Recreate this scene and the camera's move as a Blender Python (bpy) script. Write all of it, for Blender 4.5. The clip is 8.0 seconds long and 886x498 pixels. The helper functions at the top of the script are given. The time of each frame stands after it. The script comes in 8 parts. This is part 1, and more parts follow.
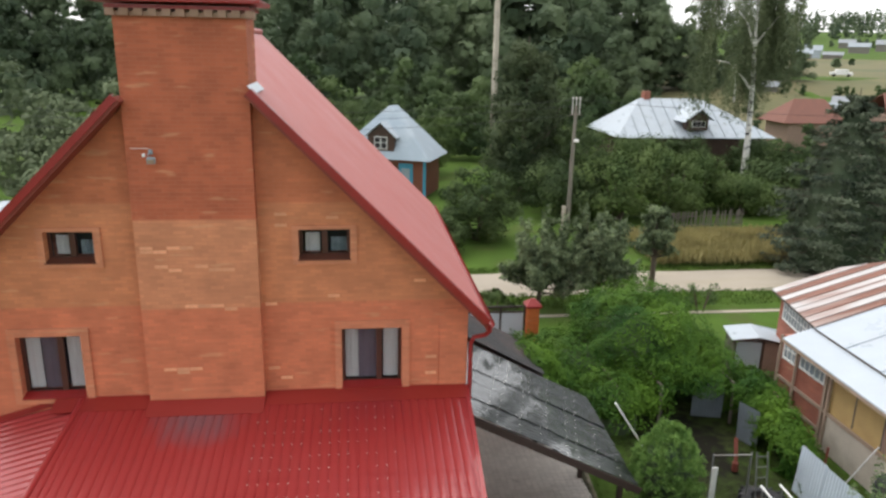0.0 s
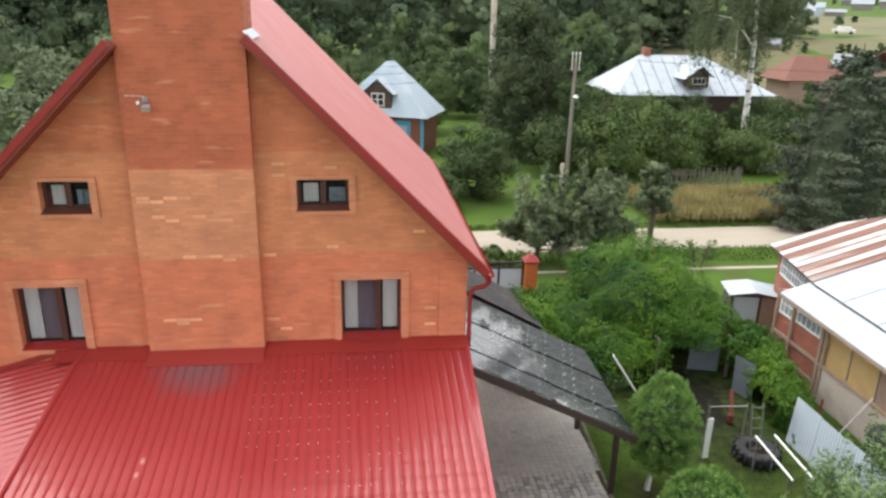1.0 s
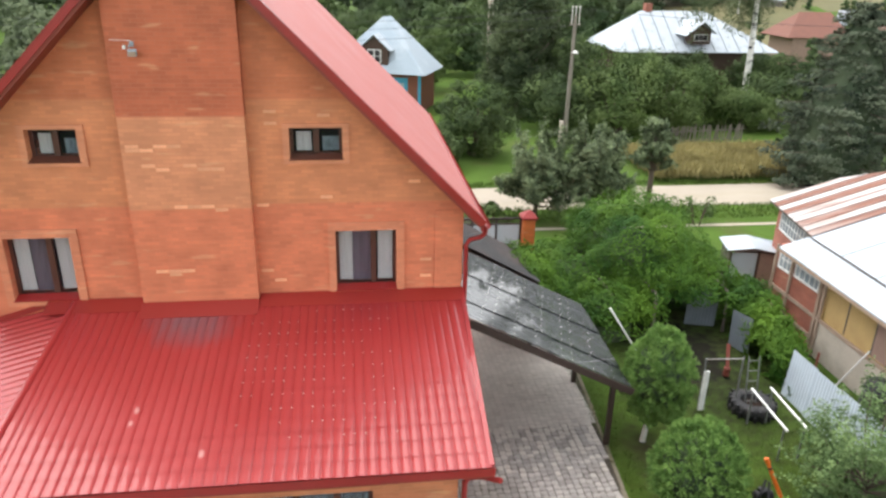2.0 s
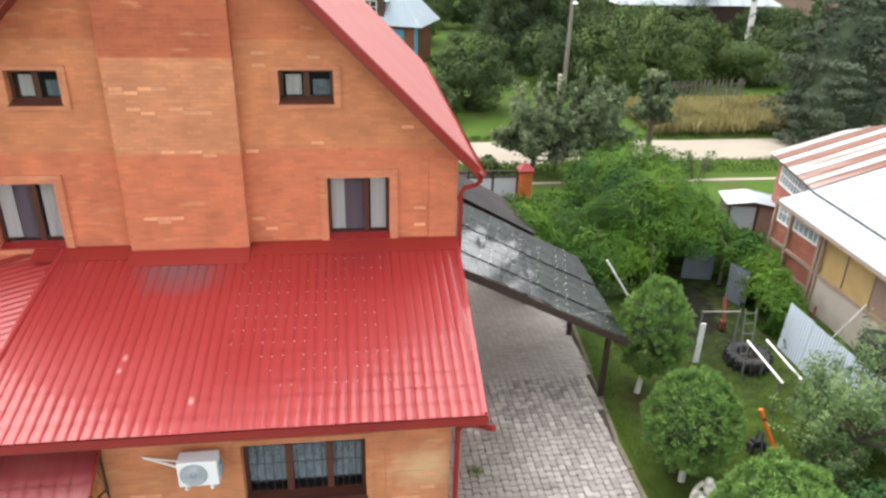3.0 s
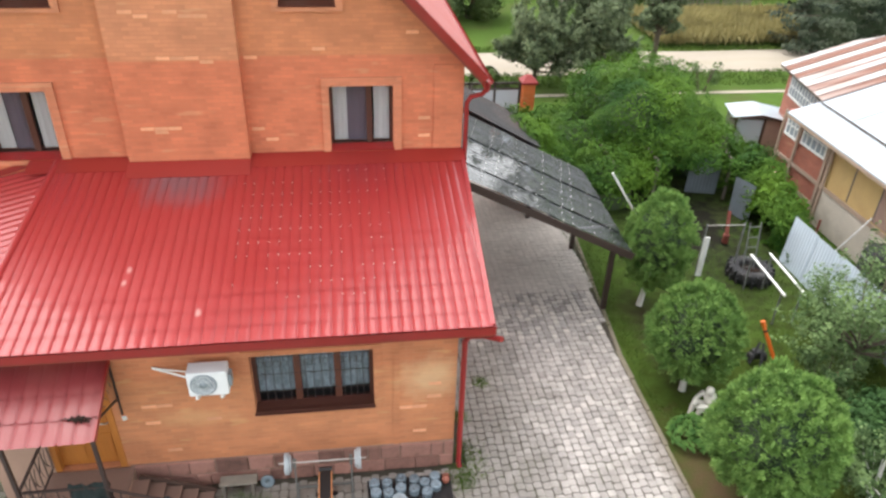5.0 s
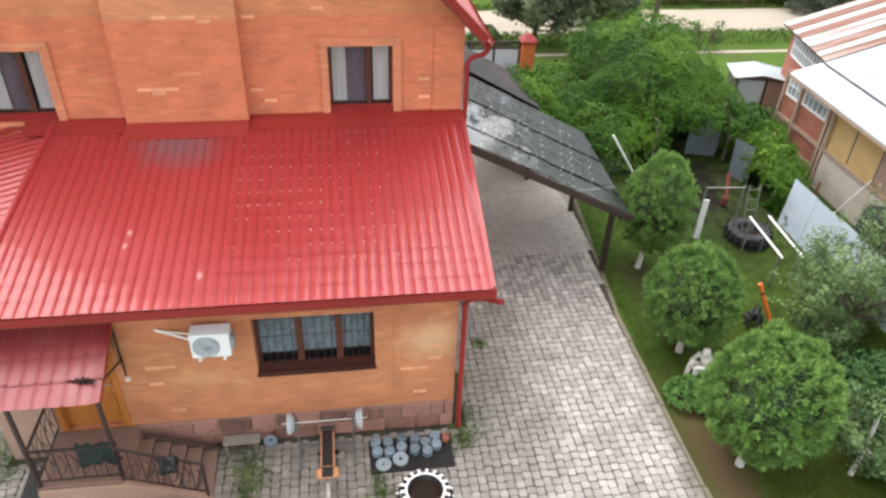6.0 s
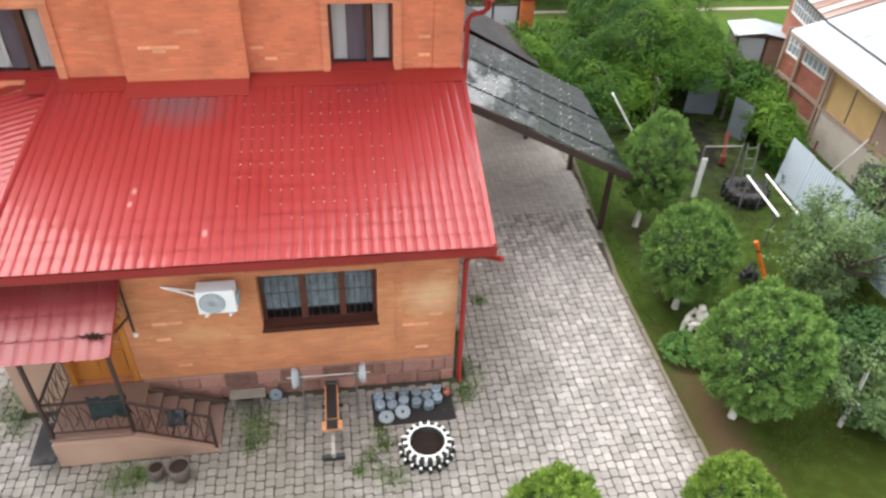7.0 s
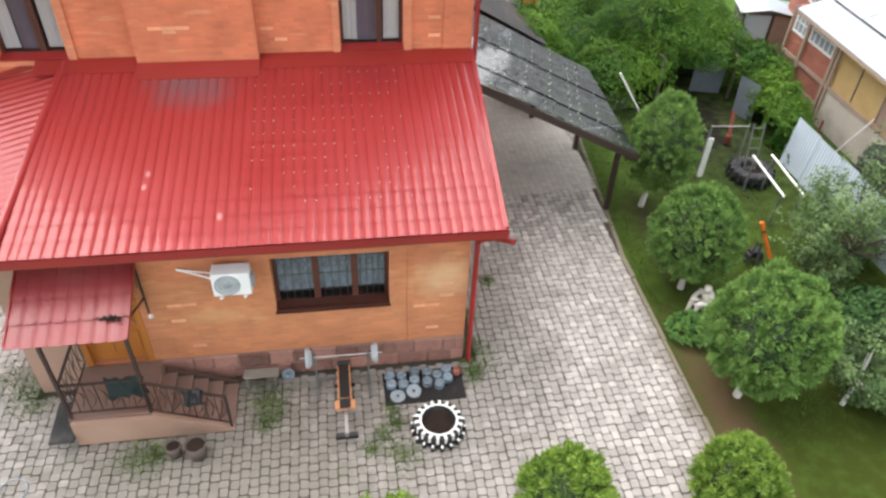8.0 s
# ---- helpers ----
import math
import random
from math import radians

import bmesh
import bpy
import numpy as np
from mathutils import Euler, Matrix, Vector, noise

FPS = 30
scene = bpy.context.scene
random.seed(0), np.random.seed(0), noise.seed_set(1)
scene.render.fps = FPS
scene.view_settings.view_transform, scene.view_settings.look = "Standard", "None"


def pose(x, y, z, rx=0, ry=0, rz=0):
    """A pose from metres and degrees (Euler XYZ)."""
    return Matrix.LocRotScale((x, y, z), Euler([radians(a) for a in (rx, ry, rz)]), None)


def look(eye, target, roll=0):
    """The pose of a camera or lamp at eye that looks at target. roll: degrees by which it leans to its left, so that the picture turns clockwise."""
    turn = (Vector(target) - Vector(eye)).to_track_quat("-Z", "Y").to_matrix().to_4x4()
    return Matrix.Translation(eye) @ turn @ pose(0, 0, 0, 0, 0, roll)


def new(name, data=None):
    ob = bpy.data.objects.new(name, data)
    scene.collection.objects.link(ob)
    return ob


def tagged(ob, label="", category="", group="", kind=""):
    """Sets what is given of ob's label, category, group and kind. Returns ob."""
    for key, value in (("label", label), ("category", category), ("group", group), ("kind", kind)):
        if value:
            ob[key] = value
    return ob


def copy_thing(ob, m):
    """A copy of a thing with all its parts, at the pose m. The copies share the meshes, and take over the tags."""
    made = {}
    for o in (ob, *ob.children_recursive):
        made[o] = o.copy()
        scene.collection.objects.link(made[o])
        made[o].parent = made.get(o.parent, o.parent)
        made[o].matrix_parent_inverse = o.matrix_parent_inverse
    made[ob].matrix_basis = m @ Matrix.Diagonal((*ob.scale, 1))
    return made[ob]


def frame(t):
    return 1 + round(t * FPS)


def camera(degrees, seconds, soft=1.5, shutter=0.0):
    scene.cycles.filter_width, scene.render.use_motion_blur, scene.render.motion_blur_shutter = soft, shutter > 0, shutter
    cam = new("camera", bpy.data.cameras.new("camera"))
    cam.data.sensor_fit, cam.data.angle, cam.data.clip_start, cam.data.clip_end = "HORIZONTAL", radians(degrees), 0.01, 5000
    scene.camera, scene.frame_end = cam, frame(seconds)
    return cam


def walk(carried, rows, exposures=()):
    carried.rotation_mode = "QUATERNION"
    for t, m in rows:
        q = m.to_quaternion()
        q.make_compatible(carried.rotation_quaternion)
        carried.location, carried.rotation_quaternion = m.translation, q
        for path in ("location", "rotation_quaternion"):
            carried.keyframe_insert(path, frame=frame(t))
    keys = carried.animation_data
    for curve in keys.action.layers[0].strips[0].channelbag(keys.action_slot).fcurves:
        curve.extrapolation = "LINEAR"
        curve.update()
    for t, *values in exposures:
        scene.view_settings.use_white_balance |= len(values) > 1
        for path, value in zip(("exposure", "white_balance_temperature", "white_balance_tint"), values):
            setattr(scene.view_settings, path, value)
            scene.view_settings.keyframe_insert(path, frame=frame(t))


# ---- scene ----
cam = camera(63.1, 8.0, soft=2.6)
PATH = [
    (0, (-1.753, -10.134, 12.048), (-1.512, -8.225, 11.5), 1.2),
    (0.5, (-1.767, -10.151, 11.925), (-1.524, -8.258, 11.327), 1.2),
    (1, (-1.795, -10.105, 11.822), (-1.548, -8.231, 11.171), 1.3),
    (1.5, (-1.77, -10.078, 11.681), (-1.524, -8.221, 10.981), 1.2),
    (3, (-1.616, -9.844, 11.212), (-1.364, -8.053, 10.359), 1.6),
    (3.5, (-1.612, -9.802, 11.092), (-1.359, -8.037, 10.185), 1.7),
    (4, (-1.686, -9.755, 11.028), (-1.432, -8.016, 10.072), 1.8),
    (4.5, (-1.753, -9.703, 10.997), (-1.498, -7.992, 9.992), 1.8),
    (6, (-1.858, -9.643, 11.054), (-1.599, -8.024, 9.909), 2.2),
    (6.5, (-1.89, -9.714, 11.067), (-1.628, -8.126, 9.881), 2.3),
    (7, (-1.956, -9.805, 11.123), (-1.695, -8.252, 9.89), 2.4),
    (7.5, (-2.076, -9.805, 11.211), (-1.817, -8.289, 9.932), 2.5),
    (8, (-2.219, -9.762, 11.308), (-1.955, -8.256, 10.019), 2.7),
]
walk(cam, [(t, look(eye, target, roll)) for t, eye, target, roll in PATH],
     exposures=[(0, 1.1), (0.7, 1.4), (1.5, 1.62), (3.5, 1.78), (8, 1.75)])

# world: a bright overcast sky with a broad soft sun
world = bpy.data.worlds.new("world")
scene.world = world
world.use_nodes = True
wn = world.node_tree
sky = wn.nodes.new("ShaderNodeTexSky")
sky.sky_type, sky.sun_disc = "NISHITA", False
sky.sun_elevation, sky.sun_rotation = radians(68), radians(315)
sky.air_density, sky.dust_density, sky.ozone_density = 1.0, 1.0, 1.0
grey = wn.nodes.new("ShaderNodeHueSaturation")
grey.inputs["Saturation"].default_value = 0.1
wn.links.new(sky.outputs["Color"], grey.inputs["Color"])
wn.links.new(grey.outputs["Color"], wn.nodes["Background"].inputs["Color"])
wn.nodes["Background"].inputs["Strength"].default_value = 0.15
sun = new("sun", bpy.data.lights.new("sun", "SUN"))
sun.data.energy, sun.data.angle, sun.data.color = 0.9, radians(68), (1.0, 0.96, 0.91)
sun.matrix_world = look((-8.0, 8.0, 28), (0, 0, 0))


# ---- materials ----
def grain(name, col, rough=0.7, var=0.2, scale=3.0, fine=40.0, bump=0.15, metal=0.0, dirt=None, dirt_amount=0.3, dirt_scale=0.8,
          per=None, per_amount=0.3, coat=0.0, stretch=(1, 1, 1), rough_var=0.15, trans=0.0, placed=False):
    """A surface with broad and fine variation, relief, optional dirt patches and piece-to-piece variation."""
    m = bpy.data.materials.new(name)
    m.use_nodes = True
    nt = m.node_tree
    p = nt.nodes["Principled BSDF"]
    tc = nt.nodes.new("ShaderNodeTexCoord")
    mp = nt.nodes.new("ShaderNodeMapping")
    mp.inputs["Scale"].default_value = stretch
    geo = nt.nodes.new("ShaderNodeNewGeometry")
    nt.links.new(geo.outputs["Position"] if placed else tc.outputs["Object"], mp.inputs["Vector"])

    def noise_node(s, detail=4):
        n = nt.nodes.new("ShaderNodeTexNoise")
        n.inputs["Scale"].default_value, n.inputs["Detail"].default_value = s, detail
        nt.links.new(mp.outputs["Vector"], n.inputs["Vector"])
        return n.outputs["Fac"]

    def math_node(op, a, b):
        n = nt.nodes.new("ShaderNodeMath")
        n.operation = op
        for k, v in enumerate((a, b)):
            if isinstance(v, (int, float)):
                n.inputs[k].default_value = v
            else:
                nt.links.new(v, n.inputs[k])
        return n.outputs[0]

    broad, small = noise_node(scale), noise_node(fine, 3)
    v = math_node("ADD", math_node("MULTIPLY", math_node("SUBTRACT", broad, 0.5), 2.4 * var), math_node("MULTIPLY", math_node("SUBTRACT", small, 0.5), 1.6 * var))
    if per:
        src = nt.nodes.new("ShaderNodeObjectInfo" if per == "object" else "ShaderNodeNewGeometry")
        rnd = src.outputs["Random" if per == "object" else "Random Per Island"]
        v = math_node("ADD", v, math_node("MULTIPLY", math_node("SUBTRACT", rnd, 0.5), 2 * per_amount))
    v = math_node("ADD", v, 1.0)
    mul = nt.nodes.new("ShaderNodeMix")
    mul.data_type, mul.blend_type = "RGBA", "MULTIPLY"
    mul.inputs["Factor"].default_value = 1.0
    mul.inputs["A"].default_value = (*col, 1)
    nt.links.new(v, mul.inputs["B"])
    out = mul.outputs["Result"]
    if dirt:
        ramp = nt.nodes.new("ShaderNodeMapRange")
        ramp.inputs["From Min"].default_value, ramp.inputs["From Max"].default_value = 0.52, 0.7
        ramp.inputs["To Max"].default_value = dirt_amount
        nt.links.new(noise_node(dirt_scale, 6), ramp.inputs["Value"])
        mix = nt.nodes.new("ShaderNodeMix")
        mix.data_type = "RGBA"
        mix.inputs["B"].default_value = (*dirt, 1)
        nt.links.new(ramp.outputs["Result"], mix.inputs["Factor"])
        nt.links.new(out, mix.inputs["A"])
        out = mix.outputs["Result"]
    nt.links.new(out, p.inputs["Base Color"])
    p.inputs["Metallic"].default_value = metal
    p.inputs["Coat Weight"].default_value = coat
    p.inputs["Coat IOR"].default_value = {"slate_black": 1.9, "roof_red": 1.7}.get(name, 1.6)
    p.inputs["Coat Roughness"].default_value = 0.015 if name == "slate_black" else 0.1
    r = math_node("ADD", math_node("MULTIPLY", math_node("SUBTRACT", broad, 0.5), 2 * rough_var), rough)
    nt.links.new(r, p.inputs["Roughness"])
    if bump:
        b = nt.nodes.new("ShaderNodeBump")
        b.inputs["Strength"].default_value, b.inputs["Distance"].default_value = bump, 0.02
        nt.links.new(small, b.inputs["Height"])
        nt.links.new(b.outputs["Normal"], p.inputs["Normal"])
    if trans:
        p.inputs["Transmission Weight"].default_value = trans
    return m


def leafy(name, col, tip, each=0.45, rough=0.65, scale=0.6):
    """Foliage: leaf-to-leaf variation between two greens, with broad patches; a little light passes through."""
    m = bpy.data.materials.new(name)
    m.use_nodes = True
    nt = m.node_tree
    p = nt.nodes["Principled BSDF"]
    geo, tc, n = nt.nodes.new("ShaderNodeNewGeometry"), nt.nodes.new("ShaderNodeTexCoord"), nt.nodes.new("ShaderNodeTexNoise")
    n.inputs["Scale"].default_value, n.inputs["Detail"].default_value = scale, 3
    nt.links.new(tc.outputs["Object"], n.inputs["Vector"])
    add = nt.nodes.new("ShaderNodeMath")
    add.operation = "MULTIPLY_ADD"
    nt.links.new(geo.outputs["Random Per Island"], add.inputs[0])
    add.inputs[1].default_value = each
    sub = nt.nodes.new("ShaderNodeMapRange")
    sub.inputs["From Min"].default_value, sub.inputs["From Max"].default_value = 0.3, 0.7
    sub.inputs["To Min"].default_value, sub.inputs["To Max"].default_value = -0.22, 0.68
    nt.links.new(n.outputs["Fac"], sub.inputs["Value"])
    nt.links.new(sub.outputs["Result"], add.inputs[2])
    mix = nt.nodes.new("ShaderNodeMix")
    mix.data_type = "RGBA"
    mix.inputs["A"].default_value, mix.inputs["B"].default_value = (*col, 1), (*tip, 1)
    nt.links.new(add.outputs[0], mix.inputs["Factor"])
    nt.links.new(mix.outputs["Result"], p.inputs["Base Color"])
    p.inputs["Roughness"].default_value = rough
    p.inputs["Specular IOR Level"].default_value = 0.18
    tr = nt.nodes.new("ShaderNodeBsdfTranslucent")
    nt.links.new(mix.outputs["Result"], tr.inputs["Color"])
    ms = nt.nodes.new("ShaderNodeMixShader")
    ms.inputs[0].default_value = 0.18
    nt.links.new(p.outputs[0], ms.inputs[1])
    nt.links.new(tr.outputs[0], ms.inputs[2])
    nt.links.new(ms.outputs[0], nt.nodes["Material Output"].inputs["Surface"])
    return m


def bricks(name, low, mid, high, mortar, z1=-50.0, z2=-49.0, pale=(0.62, 0.36, 0.2)):
    """Brickwork laid in courses along x or y, in batches of three colours stacked by height, with scattered pale bricks."""
    m = bpy.data.materials.new(name)
    m.use_nodes = True
    nt = m.node_tree
    p = nt.nodes["Principled BSDF"]
    L = nt.links.new
    tc, sep, com = nt.nodes.new("ShaderNodeTexCoord"), nt.nodes.new("ShaderNodeSeparateXYZ"), nt.nodes.new("ShaderNodeCombineXYZ")
    add = nt.nodes.new("ShaderNodeMath")
    add.operation = "ADD"
    L(tc.outputs["Object"], sep.inputs[0])
    L(sep.outputs["X"], add.inputs[0]), L(sep.outputs["Y"], add.inputs[1])
    L(add.outputs[0], com.inputs["X"]), L(sep.outputs["Z"], com.inputs["Y"])
    bt = nt.nodes.new("ShaderNodeTexBrick")
    bt.inputs["Scale"].default_value, bt.inputs["Brick Width"].default_value, bt.inputs["Row Height"].default_value = 1.0, 0.26, 0.077
    bt.inputs["Mortar Size"].default_value, bt.inputs["Mortar Smooth"].default_value = 0.006, 0.3
    bt.inputs["Color1"].default_value, bt.inputs["Color2"].default_value = (0, 0, 0, 1), (1, 1, 1, 1)
    bt.inputs["Mortar"].default_value = (0.5, 0.5, 0.5, 1)
    L(com.outputs[0], bt.inputs["Vector"])

    def step(src, a, b):
        r = nt.nodes.new("ShaderNodeMapRange")
        r.inputs["From Min"].default_value, r.inputs["From Max"].default_value = a, b
        L(src, r.inputs["Value"])
        return r.outputs["Result"]

    def blend(fac, a, b, kind="MIX"):
        x = nt.nodes.new("ShaderNodeMix")
        x.data_type, x.blend_type = "RGBA", kind
        if isinstance(fac, (int, float)):
            x.inputs["Factor"].default_value = fac
        else:
            L(fac, x.inputs["Factor"])
        for k, v in (("A", a), ("B", b)):
            if isinstance(v, tuple):
                x.inputs[k].default_value = (*v, 1)
            else:
                L(v, x.inputs[k])
        return x.outputs["Result"]

    def nz(scale, detail=3, sx=1.0, sy=1.0):
        mp = nt.nodes.new("ShaderNodeMapping")
        mp.inputs["Scale"].default_value = (sx, sy, 1)
        L(com.outputs[0], mp.inputs["Vector"])
        n = nt.nodes.new("ShaderNodeTexNoise")
        n.inputs["Scale"].default_value, n.inputs["Detail"].default_value = scale, detail
        L(mp.outputs[0], n.inputs["Vector"])
        return n.outputs["Fac"]

    c = blend(step(sep.outputs["Z"], z1 - 0.02, z1 + 0.02), low, mid)
    c = blend(step(sep.outputs["Z"], z2 - 0.02, z2 + 0.02), c, high)
    # brick to brick
    val = nt.nodes.new("ShaderNodeMapRange")
    val.inputs["To Min"].default_value, val.inputs["To Max"].default_value = 0.9, 1.1
    L(bt.outputs["Color"], val.inputs["Value"])
    c = blend(1.0, c, val.outputs["Result"], "MULTIPLY")
    # runs of paler bricks along the courses
    run = step(nz(1.0, 2, 1.1, 5.5), 0.64, 0.70)
    half = nt.nodes.new("ShaderNodeMath")
    half.operation = "MULTIPLY"
    half.inputs[1].default_value = 0.34
    L(run, half.inputs[0])
    c = blend(half.outputs[0], c, pale)
    dirt = nt.nodes.new("ShaderNodeMapRange")
    dirt.inputs["From Min"].default_value, dirt.inputs["From Max"].default_value = 0.3, 0.7
    dirt.inputs["To Min"].default_value, dirt.inputs["To Max"].default_value = 0.84, 1.13
    L(nz(1.6, 6), dirt.inputs["Value"])
    c = blend(1.0, c, dirt.outputs["Result"], "MULTIPLY")
    joint = nt.nodes.new("ShaderNodeMath")
    joint.operation = "MULTIPLY"
    joint.inputs[1].default_value = 0.42
    L(bt.outputs["Fac"], joint.inputs[0])
    c = blend(joint.outputs[0], c, mortar)
    L(c, p.inputs["Base Color"])
    p.inputs["Roughness"].default_value = 0.75
    bump = nt.nodes.new("ShaderNodeBump")
    bump.invert = True
    bump.inputs["Strength"].default_value, bump.inputs["Distance"].default_value = 0.5, 0.01
    L(bt.outputs["Fac"], bump.inputs["Height"])
    b2 = nt.nodes.new("ShaderNodeBump")
    b2.inputs["Strength"].default_value, b2.inputs["Distance"].default_value = 0.2, 0.01
    L(nz(60, 3), b2.inputs["Height"]), L(bump.outputs[0], b2.inputs["Normal"])
    L(b2.outputs[0], p.inputs["Normal"])
    return m


def glass(name, tint=(0.02, 0.025, 0.03), rough=0.06):
    """Window glass seen by day: dark behind, a clear reflection on it, half see-through."""
    m = bpy.data.materials.new(name)
    m.use_nodes = True
    nt = m.node_tree
    p = nt.nodes["Principled BSDF"]
    p.inputs["Base Color"].default_value = (*tint, 1)
    p.inputs["Roughness"].default_value = rough
    t = nt.nodes.new("ShaderNodeBsdfTransparent")
    t.inputs[0].default_value = (0.95, 0.96, 0.97, 1)
    ms = nt.nodes.new("ShaderNodeMixShader")
    ms.inputs[0].default_value = 0.86
    nt.links.new(p.outputs[0], ms.inputs[1]), nt.links.new(t.outputs[0], ms.inputs[2])
    nt.links.new(ms.outputs[0], nt.nodes["Material Output"].inputs["Surface"])
    return m


